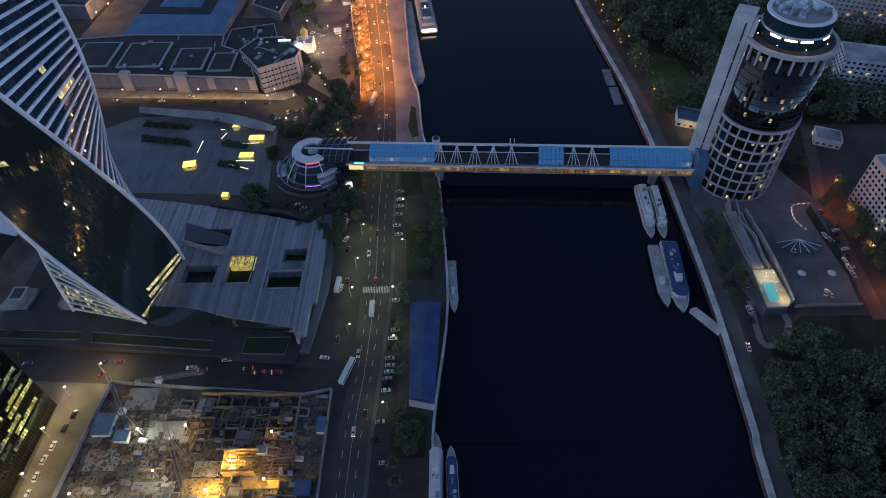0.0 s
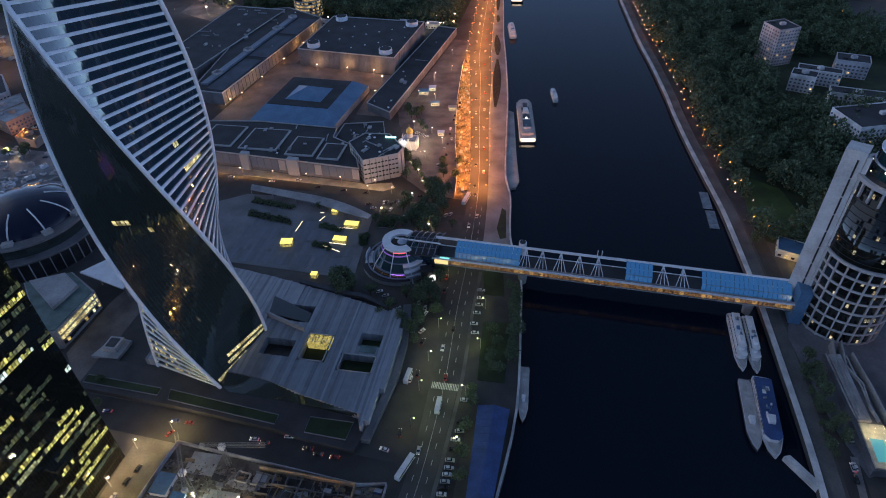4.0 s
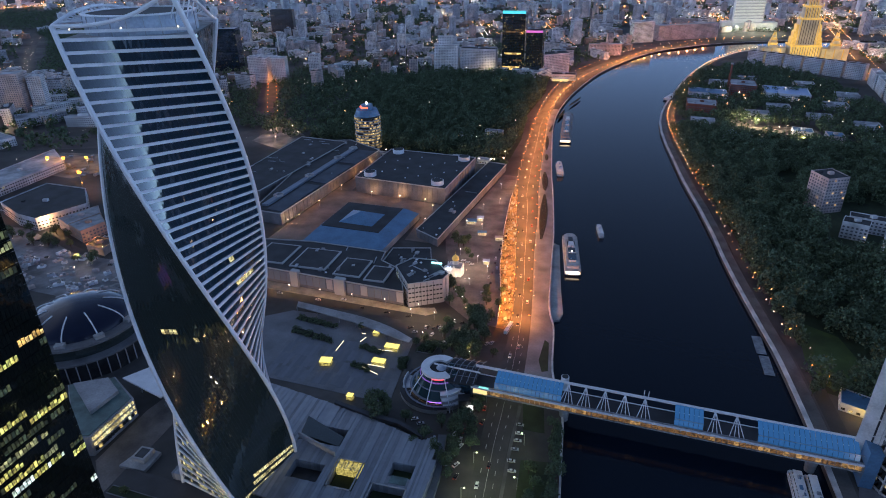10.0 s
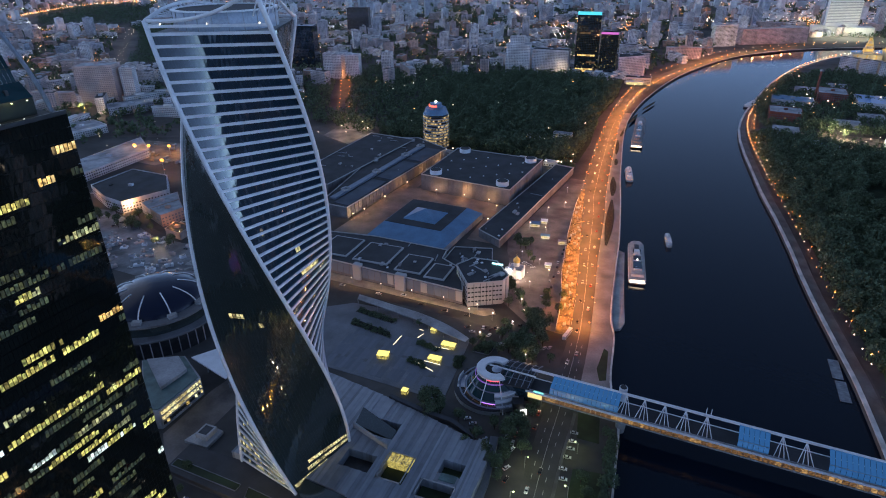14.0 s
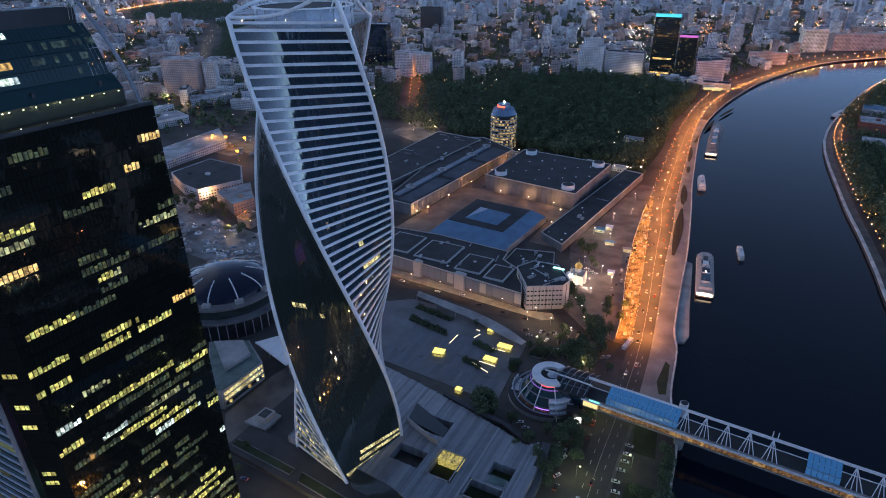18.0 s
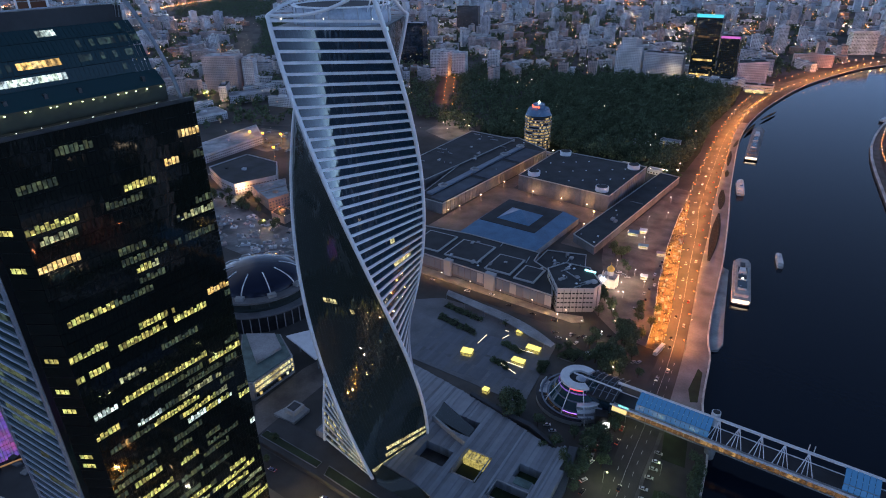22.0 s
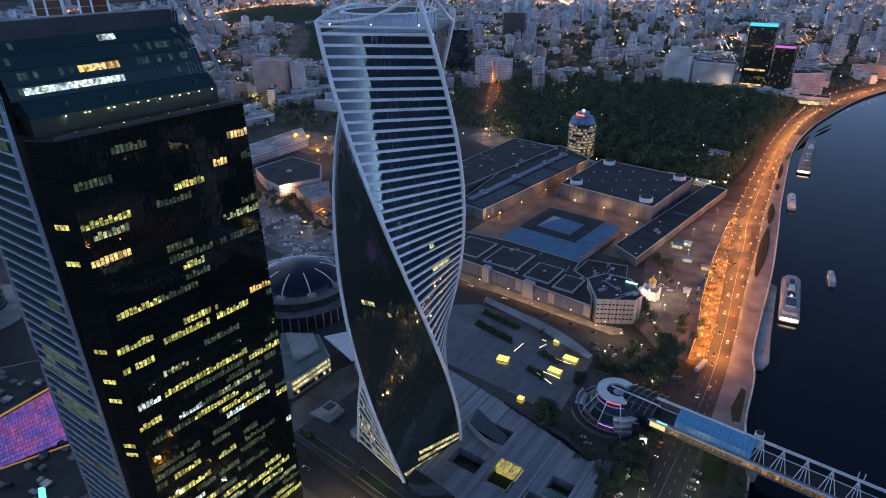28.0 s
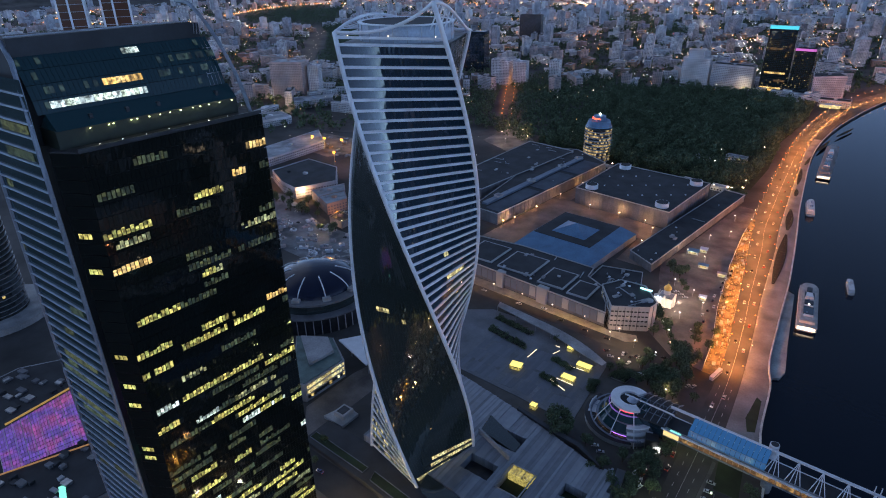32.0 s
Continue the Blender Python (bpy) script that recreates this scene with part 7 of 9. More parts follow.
part("upper_step", MB().prism([(154, 246), (160, 247), (161, 205), (155.5, 205)], 4.5, 6.0), GREYWALL, ter)
for x0 in (152.6, 157.4, 162.4):
    part("parapet", MB().tube([(x0, 246, 6.2), (x0 + 1.5, 215, 5.6), (x0 + 2.4, 206, 5.4)], 0.4, 4), CONCRETE, ter)
for line_ in ([(159.5, 258), (155.6, 238), (157.5, 216), (156.6, 207)], [(163.5, 257), (160.4, 239), (164.6, 228), (163.2, 213), (164.5, 206)], [(166.4, 249), (168.4, 226), (169.2, 205), (168.6, 184)]):
    for p0, p1 in zip(line_, line_[1:]):
        part("step_wall", MB().obox((p0[0] + p1[0]) / 2, (p0[1] + p1[1]) / 2, 0.1, math.dist(p0, p1), 0.6, 6.4, math.degrees(math.atan2(p1[1] - p0[1], p1[0] - p0[0]))), CONCRETE, ter, "pale zigzag terrace wall")
part("pool_deck", MB().prism([(155, 204), (166, 204), (167.3, 184), (164.3, 180), (154.5, 180)], 4.5, 5.4), mat("pool_deck", (0.4, 0.37, 0.3), 0.7, scale=0.2, fine=1.5), ter, "pale lit pool deck")
POOL = glow("lit_pool_water", (0.08, 0.5, 0.65), 0.4)
part("pool", MB().prism([(157, 195.5), (162.7, 195.3), (162, 184), (156.4, 183)], 5.4, 5.55), POOL, ter, "turquoise lit pool")
for i in range(9):
    part("terrace_lamp", MB().blob(lerp(155.5, 166, rs.random()), lerp(181, 203, rs.random()), 6.0, 0.22), WARMW, ter)
lamp("terrace_light", 160, 199, 9, 500, (1, 0.85, 0.55), 0.4)
lamp("terrace_light", 164, 184, 8.5, 350, (1, 0.8, 0.45), 0.4)
pl = smooth_line([(163, 183.5), (164.5, 175), (160, 166), (151, 161), (147.5, 164), (148, 172), (150, 188)], 5)
setting("pavement_path", ribbon(offset(pl, -1.6), offset(pl, 1.6), 0.16, 0.16), PAVING, "curving pale footpath", "pavement")
fan = thing("fan_canopy", 188, 224, 0.14, "fan-shaped glazed canopy on thin ribs", "canopy")
for k in range(7):
    a0, a1 = radians(188 + 24 * k), radians(188 + 24 * k + 22)
    part("glass_panel", MB().add([(188, 226, 4.2), (188 + 12 * math.cos(a0), 226 + 9 * math.sin(a0), 3), (188 + 12 * math.cos(a1), 226 + 9 * math.sin(a1), 3), (188, 226, 4.1), (188 + 12 * math.cos(a0), 226 + 9 * math.sin(a0), 2.9), (188 + 12 * math.cos(a1), 226 + 9 * math.sin(a1), 2.9)], [(0, 1, 2), (5, 4, 3), (1, 4, 5, 2), (0, 3, 4, 1), (2, 5, 3, 0)]), GLASSBLUE, fan)
    part("rib", MB().bar((188, 226, 4.3), (188 + 12.3 * math.cos(a0), 226 + 9.3 * math.sin(a0), 3.1), 0.35), WHITE, fan)
    part("post", MB().bar((188 + 12 * math.cos(a0), 226 + 9 * math.sin(a0), 0.14), (188 + 12 * math.cos(a0), 226 + 9 * math.sin(a0), 3), 0.25), STEEL, fan)
wall_r = thing("garden_wall", 187, 185, 0, "low pale garden wall at the forecourt edge", "wall")
part("wall_length", MB().box(171, 183.2, 0, 204, 184, 1.8), CONCRETE, wall_r)
part("coping", MB().box(170.8, 183.0, 1.8, 204.2, 184.2, 2.0), PAVING, wall_r)
loop = smooth_line([(207, 257), (198, 256), (194.5, 249), (195, 241), (199, 235)], 5)
for x, y, h in along(loop, 3.0):
    t_ = thing("bollard_lamp", x, y, 0.14, "low glowing bollard lamp on the forecourt", "bollard lamp", "bollard lamps")
    part("post", MB().tube([(x, y, 0.14), (x, y, 0.9)], 0.12, 6), STEEL, t_)
    part("lamp_head", MB().blob(x, y, 1.1, 0.22), WARMW, t_)
setting("lawn_forecourt", MB().prism([(203, 252), (208, 256), (210, 215), (206, 205), (204, 230)], 0, 0.22), GRASS, "dark lawn strip", "lawn")
for poly in ([(-27.6, 248.4), (-12, 250.4), (-11, 206), (-25.3, 206)], [(-28, 129), (-29.5, 108), (-14, 108), (-13, 127)], [(-17.5, 272), (-24, 322), (-30, 322), (-34, 300), (-30, 272)], [(-28.3, 365), (-25, 362), (-22, 330), (-26, 328), (-29.5, 340)]):
    setting("lawn_bank", MB().prism(poly, 0, 0.24), GRASS, "dark lawn by the embankment road", "lawn")
for x0, y0, x1, y1, wide in ((-51.3, 530, -61.8, 648, 4.6), (-63, 660, -70.5, 723, 4.0), (-73.8, 770, -76.5, 796, 2.4), (-79, 815, -85.5, 884, 2.6), (-85, 905, -83, 952, 2.4), (-81, 985, -75, 1050, 2.6), (-70, 1080, -55, 1150, 2.6)):
    n = 8
    pts_l, pts_r = [], []
    for i in range(n + 1):
        y, c = lerp(y0, y1, i / n), lerp(x0, x1, i / n)
        w_ = wide * math.sin(math.pi * (0.06 + 0.88 * i / n)) + 0.3
        pts_l.append((c - w_ * 0.7, y))
        pts_r.append((c + w_, y))
    t_ = thing("hedge_bed", pts_l[4][0], y0, 0.16, "lens-shaped dark hedge bed on the promenade", "planting bed", "hedge beds")
    part("bed_soil", ribbon(pts_l, pts_r, 0.5, 0.4), BEDSOIL, t_, "dark planted soil")
    sp = [(lerp(lerp(pts_l[i][0], pts_l[i + 1][0], v), lerp(pts_r[i][0], pts_r[i + 1][0], v), u), lerp(pts_l[i][1], pts_l[i + 1][1], v), 0.9, 1.1, 0.6) for i in range(n) for v in (0.15, 0.5, 0.85) for u in (0.12, 0.37, 0.63, 0.88)]
    o_ = tagged(new("shrub_mass", leaf_cloud(sp, 9, rs.randrange(999), 0.35)), kind="stuff")
    o_.parent = t_
    o_.matrix_parent_inverse = t_.matrix_world.inverted()


# ---- single trees ----
TREES = []
for i in range(4):
    t_ = thing("tree", 0, 0, 0, "broad dark green deciduous tree", "tree", "single trees")
    tr = MB()
    tr.tube([(0, 0, 0), (0.1, 0, 1.4), (0.0, 0.1, 3.2)], 0.28, 7)
    for a in (0.3, 1.7, 2.9, 4.2, 5.3):
        tr.tube([(0, 0, 2.6), (1.1 * math.cos(a), 1.1 * math.sin(a), 4.2), (1.9 * math.cos(a), 1.9 * math.sin(a), 5.6)], 0.11, 5)
    o_ = part("trunk", tr, BARK, t_)
    rt_ = random.Random(40 + i)
    lob = [(rt_.uniform(-1.6, 1.6), rt_.uniform(-1.6, 1.6), 5.5 + rt_.uniform(-1.2, 1.8), rt_.uniform(1.5, 2.3), rt_.uniform(1.2, 2.0)) for _ in range(6)]
    o2 = new("crown", leaf_cloud(lob, 110, 60 + i, 0.62))
    o2.parent = t_
    TREES.append([t_, False])


def put_tree(x, y, s=1.0):
    c = TREES[rs.randrange(4)]
    m_ = pose(x, y, 0, 0, 0, rs.uniform(0, 360))
    if c[1]:
        o = copy_thing(c[0], m_)
    else:
        o = c[0]
        o.matrix_basis, c[1] = m_, True
    o.scale = (s, s, s * rs.uniform(0.9, 1.1))


for x, y, s in ((-112, 424, 1.2), (-78, 377, 1.5), (-75, 371, 1.4), (-74, 362, 1.6), (-80, 367, 1.2), (-84, 339, 1.5), (-89, 337, 1.6), (-78, 334, 1.5), (-82, 328, 1.4), (-76, 322, 1.5), (-95, 333, 1.2), (-120, 501, 1.3), (-117, 507, 1.2), (-124, 497, 1.2), (-82, 418, 1.1), (-80, 410, 1.2), (-78, 402, 1.0), (-118, 262, 1.6), (-114, 256, 1.4), (-110, 262, 1.3), (-121, 268, 1.2), (-66, 262, 1.3), (-64, 255, 1.4), (-66, 248, 1.3), (-65, 241, 1.2), (-67, 234, 1.3), (-64, 268, 1.2), (-69, 258, 1.2), (-63, 226, 1.0), (-10, 262, 1.3), (-11, 254, 1.4), (-9, 246, 1.4), (-8, 238, 1.5), (-9, 230, 1.3), (-8, 222, 1.4), (-11, 268, 1.3), (-13, 276, 1.2), (-26, 190, 1.1), (-27, 175, 1.0), (-27, 160, 1.1), (-26, 148, 1.0), (-25, 128, 1.2), (-28, 122, 1.1), (-24, 114, 1.2), (-27, 104, 1.1), (-25, 96, 1.1), (145, 245, 1.2), (144, 236, 1.3), (145, 228, 1.2), (146, 220, 1.3), (145, 212, 1.1), (147, 204, 1.2), (148, 196, 1.1), (143, 200, 1.0), (141, 215, 1.0), (140, 232, 1.1), (140, 190, 1.0), (215, 255, 1.1), (218, 243, 1.2), (220, 230, 1.3), (221, 218, 1.2), (222, 206, 1.3), (224, 196, 1.2), (222, 262, 1.2), (228, 270, 1.3), (226, 248, 1.2), (228, 236, 1.3), (229, 222, 1.3), (196, 300, 1.3), (202, 296, 1.2), (208, 292, 1.3), (214, 288, 1.2), (200, 306, 1.4), (188, 308, 1.4), (138, 345, 1.3), (143, 352, 1.2), (-222, 174, 0.8), (-214, 160, 0.7), (-58, 280, 1.1), (-59, 288, 1.0), (-60, 300, 1.1), (-20, 110, 1.1), (-18, 118, 1.2), (-560, 440, 1.6), (-552, 430, 1.4), (-568, 446, 1.5), (-520, 430, 1.3), (-500, 425, 1.2), (-610, 440, 1.6)):
    put_tree(x, y, s)


for x, y, s in ((-117, 271.6, 1.5), (-111.5, 266, 1.3), (-98, 261.5, 1.2), (-66, 264, 1.5), (-64, 272, 1.3), (-88, 344.5, 1.6), (-78, 341, 1.5), (-71, 332, 1.4), (-79, 376, 1.5), (-100, 407, 1.2), (-115, 336, 0.9), (-104, 334.5, 1.1), (-118, 312, 0.9), (-160, 345.6, 0.8), (-68, 399, 1.1), (-69, 420, 1.0), (-70, 356, 1.5), (-120, 500, 1.3), (-128, 505, 1.4),
                (141.7, 238.5, 0.7), (141, 231, 0.6), (140.5, 223, 0.7), (141.4, 211, 0.7), (140, 203, 0.6), (139.7, 195.5, 0.7), (141, 186, 0.6), (228, 243, 1.3), (226.5, 225, 1.2), (226.7, 213, 1.3), (227, 233, 1.2), (214.6, 290, 1.2), (228, 200, 1.1), (173, 163, 1.2), (-22, 240, 1.2), (-18, 230, 1.2), (-20, 220, 1.1), (-16, 212, 1.2), (-24, 118, 1.3), (-20, 112, 1.2), (-26, 196, 1.0), (-25, 176, 0.8)):
    put_tree(x, y, s)
for x, y, s in ((-83, 249, 1.3), (-74, 241, 1.2), (-76, 262, 1.2), (-67, 233, 1.2), (-59, 266, 1.2), (-56, 249, 1.3), (-60, 281, 1.1), (-57, 258, 1.2), (-80, 381, 1.5), (-84, 385, 1.3), (-98, 351, 1.3), (-76, 345, 1.6), (-82, 349, 1.4), (-71, 341, 1.2), (-60, 336, 1.0), (-122, 268, 1.5), (-111, 343, 0.9), (-112, 413, 1.3), (-106, 395, 1.2), (-119, 497, 1.3), (-129, 503, 1.3), (-116, 405, 1.1), (-70, 380, 1.1), (-88, 243, 1.1), (-63, 240, 1.2)):
    put_tree(x, y, s)
for x, y, d, i in ((-67.5, 258.5, 95, 0), (-63, 255, 95, 0), (-64, 244.7, 94, 0), (-66, 236, 95, 1), (-93.6, 265, 30, 0), (-89, 262, 30, 1), (-113.2, 361, 80, 2), (-109, 359.6, 80, 2), (-106.2, 363.2, 80, 2), (-96.3, 344.4, 10, 0), (-88, 357.9, 10, 5), (-67.1, 350.3, 70, 1), (-64, 352, 70, 1), (-113, 470.4, 30, 0), (-108.5, 467.7, 30, 1), (-104.3, 464.7, 30, 0), (-72, 204, 95, 0), (-57, 205, 95, 7)):
    put_car(i, x, y, d, 0.0)
for x, y in ((215.2, 238.7), (211.6, 232.2), (210.1, 226.9), (212.4, 221.5), (210.3, 213.3), (209.6, 208.4), (211, 217), (213.5, 235.5)):
    put_car(rc.choice((0, 0, 1, 2)), x, y, 8 + rc.uniform(-6, 6), 0.2)
for x, y in ((151.5, 198.1), (148.5, 182.6), (191.7, 190.7)):
    put_car(0, x, y, 92, 0.14 if x > 160 else 0.0)
for x, y in ((181.6, 203.7), (197, 203.4), (184, 219.7)):
    t_ = thing("parasol", x, y, 0.14, "large pale parasol standing on the forecourt", "parasol", "parasols on the forecourt")
    part("pole", MB().tube([(x, y, 0.14), (x, y, 2.6)], 0.07, 6), STEEL, t_)
    part("canopy", MB().cyl(x, y, 2.4, 3.5, 2.2, 0.15, 10), SHIPWHITE, t_)
for y in (192, 218, 246, 270):
    lamp("street_light", 219.5 + 0.06 * (y - 192), y, 7, 1100, (1, 0.26, 0.12), 0.4)
    lamp_post(223 + 0.06 * (y - 192), y, 6.6, 180, WARMW, 1.2)

# ---- church ----
ch = thing("church", -114, 446, 0, "small white floodlit church with a golden dome", "church")
CHW = mat("church_white", (0.8, 0.78, 0.72), 0.7, scale=0.3, fine=2, amount=0.08)
GOLD = mat("gilded_dome", (0.85, 0.6, 0.16), 0.45, 0.6, scale=0.8, fine=4, amount=0.1, bump=0.02)
part("nave", MB().box(-120, 440, 0, -108, 452, 8), CHW, ch)
for dx, dy in ((0, -1), (1, 0), (0, 1), (-1, 0)):
    cx, cy = -114 + 6.4 * dx, 446 + 6.4 * dy
    q = (2.4, 0.5) if dx == 0 else (0.5, 2.4)
    part("gable", MB().prism([(cx - q[0], cy - q[1]), (cx + q[0], cy - q[1]), (cx + q[0], cy + q[1]), (cx - q[0], cy + q[1])], 0, 10.5, [(cx - q[0] * 0.2, cy - q[1] * 0.2 if dx else cy - q[1]), (cx + q[0] * 0.2, cy - q[1]), (cx + q[0] * 0.2, cy + q[1]), (cx - q[0] * 0.2, cy + q[1])]), CHW, ch)
part("drum", MB().cyl(-114, 446, 8, 13, 2.6, 2.5, 20), CHW, ch)
part("tent_roof", MB().cyl(-114, 446, 8.0, 9.6, 7.5, 2.6, 4, math.pi / 4), STEEL, ch)
dome = MB()
pr = [(2.6, 13), (3.1, 14), (3.0, 15), (2.3, 16.2), (1.2, 17.2), (0.3, 18.3)]
for (r0, z0), (r1, z1) in zip(pr, pr[1:]):
    dome.cyl(-114, 446, z0, z1, r0, r1, 20)
part("dome", dome, GOLD, ch, "golden onion dome")
part("finial", MB().tube([(-114, 446, 18.2), (-114, 446, 20.8)], 0.12, 5), GOLD, ch)
part("apse", MB().cyl(-121, 446, 0, 6, 3, 3, 16), CHW, ch)
for x, y in ((-104, 438), (-124, 438), (-112, 434), (-106, 454)):
    lamp("church_light", x, y, 3, 550, (1, 0.88, 0.74), 0.4)
    t_ = thing("ground_flood", x, y, 0, "small floodlight that lights the church", "flood light", "church flood lights")
    part("body", MB().box(x - 0.3, y - 0.3, 0.0, x + 0.3, y + 0.3, 0.5), STEEL, t_)
    part("glass", MB().box(x - 0.25, y - 0.25, 0.5, x + 0.25, y + 0.25, 0.55), WARMW, t_)
star = thing("star_sign", -110.5, 412, 20, "glowing blue-white star sign on the office roof", "sign")
for k in range(3):
    a = radians(60 * k)
    part("ray", MB().bar((-110.5 - 2.4 * math.cos(a), 411.6, 23 - 2.4 * math.sin(a)), (-110.5 + 2.4 * math.cos(a), 411.6, 23 + 2.4 * math.sin(a)), 0.6), glow("star_blue", (0.55, 0.7, 1), 5) if k == 0 else bpy.data.materials["star_blue"], star)
part("post", MB().bar((-110.5, 412, 20), (-110.5, 412, 23), 0.3), STEEL, star)
part("cyan_bar", MB().box(-128, 421, 20.8, -119, 422, 22), glow("cyan_sign", (0.25, 0.85, 1), 3), office, "cyan light bar")
gz = thing("glass_pyramid", -137, 437, 12, "small pale glass pyramid on the roof", "skylight")
part("faces", MB().prism([(-141, 433), (-133, 433), (-133, 441), (-141, 441)], 0.2, 17, [(-137.2, 436.8), (-136.8, 436.8), (-136.8, 437.2), (-137.2, 437.2)]), ROOFBLUE, gz)
# A paler overlay paints the light on the pyramid's front face.
part("lit_face", MB().add([(-141, 432.9, 12.2), (-133, 432.9, 12.2), (-137, 436.6, 17)], [(0, 1, 2)]), glassy("lit_face_glass", (0.4, 0.5, 0.6), 0.2), gz)
shop = hall("low_shops", [(-176, 433), (-152, 421), (-140, 432), (-131, 431), (-143, 470), (-176, 462)], 9.0, "low dark-roofed shop link beside the halls", bays=6)

# ---- dome hall, low offices, roofs by the dark tower ----
dh = thing("dome_hall", -345, 282, 0, "round hall with a dark ribbed dome and stepped drums", "hall")
part("lower_drum", MB().cyl(-345, 282, 0, 13, 47, 47, 56), DARKMETAL, dh)
part("rim", MB().ring(-345, 282, 13, 14.2, 40, 48.5, 56), HALLWALL, dh, "grey rim gallery")
part("upper_drum", MB().cyl(-345, 282, 13, 21, 41, 40, 56), GLASS, dh)
part("upper_rim", MB().ring(-345, 282, 21, 22.5, 33, 42, 56), HALLWALL, dh)
dm = MB()
dm.add([(-345 + 34 * math.cos(radians(8.9 * i)) * math.cos(math.tau * j / 48), 282 + 34 * math.cos(radians(8.9 * i)) * math.sin(math.tau * j / 48), 22 + 13 * math.sin(radians(8.9 * i))) for i in range(11) for j in range(48)],
       [(48 * i + j, 48 * i + (j + 1) % 48, 48 * i + 48 + (j + 1) % 48, 48 * i + 48 + j) for i in range(10) for j in range(48)] + [tuple(480 + j for j in range(48))])
part("dome", dm, glassy("dome_sheet", (0.012, 0.018, 0.04), 0.2, 1.3), dh, "dark blue sheet dome", True)
for k in range(10):
    b_ = radians(36 * k + 8)
    rib = [(-345 + 34.2 * math.cos(radians(a)) * math.cos(b_), 282 + 34.2 * math.cos(radians(a)) * math.sin(b_), 22.2 + 13 * math.sin(radians(a))) for a in range(0, 66, 6)]
    part("dome_rib", MB().tube(rib, 0.5, 5), WHITE, dh)
    part("box_vent", MB().obox(-345 + 37 * math.cos(b_), 282 + 37 * math.sin(b_), 22.5, 4, 6, 2.5, math.degrees(b_)), CONCRETE, dh)
for k in range(48):
    b_ = math.tau * k / 48
    part("fin", MB().obox(-345 + 47.2 * math.cos(b_), 282 + 47.2 * math.sin(b_), 0, 0.6, 0.6, 13, math.degrees(b_)), GREYWALL, dh)
lo = thing("low_office", -275, 220, 0, "low office wing with two lit window rows and a pale roof", "office building")
part("wall_block", MB().prism([(-305, 227), (-282, 241), (-257, 227), (-258, 193), (-266, 190)], 0, 13.5), GREYWALL, lo)
part("roof", MB().prism([(-304, 227), (-282, 240), (-258, 226), (-259, 194), (-266, 191.5)], 13.5, 14.0), ROOFGREEN, lo)
part("roof_step", MB().prism([(-300, 227), (-283, 237), (-268, 228), (-270, 208)], 14, 16.2), GREYWALL, lo)
for k in range(3):
    m_ = MB()
    for i in range(14):
        ya, yb = lerp(194, 226, (i + 0.08) / 14), lerp(194, 226, (i + 0.92) / 14)
        m_.quad((-257.4, ya, 2.6 + 3.7 * k), (-256.6, yb, 2.6 + 3.7 * k), (-256.6, yb, 4.9 + 3.7 * k), (-257.4, ya, 4.9 + 3.7 * k))
    joined("window_band", m_, WIN_LIT if k else WIN_OFFICE, lo, "yellow lit window row")
cn = thing("white_canopy", -260, 246, 0, "pale triangular flat canopy roof", "canopy")
part("roof_slab", MB().prism([(-279, 243), (-243, 233), (-243, 262), (-266, 262)], 11, 12), WHITE, cn)
for x, y in ((-270, 246), (-246, 238), (-248, 258)):
    part("column", MB().cyl(x, y, 0, 11, 0.5, 0.5, 10), STEEL, cn)
kio = thing("vent_kiosk", -231, 196, 0, "concrete vent kiosk with a dark plate for its open top", "kiosk")
part("base", MB().prism([(-238, 189), (-222, 189), (-222, 203), (-234, 204)], 0, 2), CONCRETE, kio)
part("collar", MB().box(-233, 193, 2, -225, 202, 5), CONCRETE, kio)
# Dark plate on the solid collar stands in for the shaded opening.
part("opening", MB().box(-231.8, 194.2, 5, -226.2, 200.8, 5.1), DARKMETAL, kio)
setting("pavement_west", MB().prism([(-255, 190), (-232, 168), (-232, 272), (-243, 290), (-255, 232)], 0, 0.12), mat("west_paving", (0.15, 0.13, 0.12), 0.8, scale=0.06, fine=0.8, amount=0.5), "worn paved yard behind the tower", "pavement")

ATR, _n, _l, _b = principled("atrium_glow")
_geo, _co, _noi = _n.new("ShaderNodeNewGeometry"), _n.new("ShaderNodeTexCoord"), _n.new("ShaderNodeTexNoise")
_noi.inputs["Scale"].default_value, _noi.inputs["Detail"].default_value = 0.09, 4
_l.new(_co.outputs["Object"], _noi.inputs["Vector"])
_rp = _n.new("ShaderNodeValToRGB")
_rp.color_ramp.elements[0].position, _rp.color_ramp.elements[0].color = 0.42, (0.22, 0.1, 0.9, 1)
_rp.color_ramp.elements[1].position, _rp.color_ramp.elements[1].color = 0.68, (0.75, 0.12, 0.62, 1)
_l.new(_noi.outputs[0], _rp.inputs[0])
_l.new(_rp.outputs[0], _b.inputs["Emission Color"])
_mr = _n.new("ShaderNodeMapRange")
_mr.inputs[3].default_value, _mr.inputs[4].default_value = 0.05, 0.12
_l.new(_geo.outputs["Random Per Island"], _mr.inputs[0])
_l.new(_mr.outputs[0], _b.inputs["Emission Strength"])
_b.inputs["Base Color"].default_value, _b.inputs["Roughness"].default_value = (0.05, 0.04, 0.12, 1), 0.2
ATR.cycles.emission_sampling = "NONE"
mallr = thing("atrium_mall", -340, 75, 0, "shopping mall roof with a blue glazed atrium and rooftop plant", "shopping mall")
part("wall_block", MB().prism([(-410, 60), (-270, 30), (-262, 84), (-300, 92), (-395, 118), (-412, 90)], 0, 22), GREYWALL, mallr)
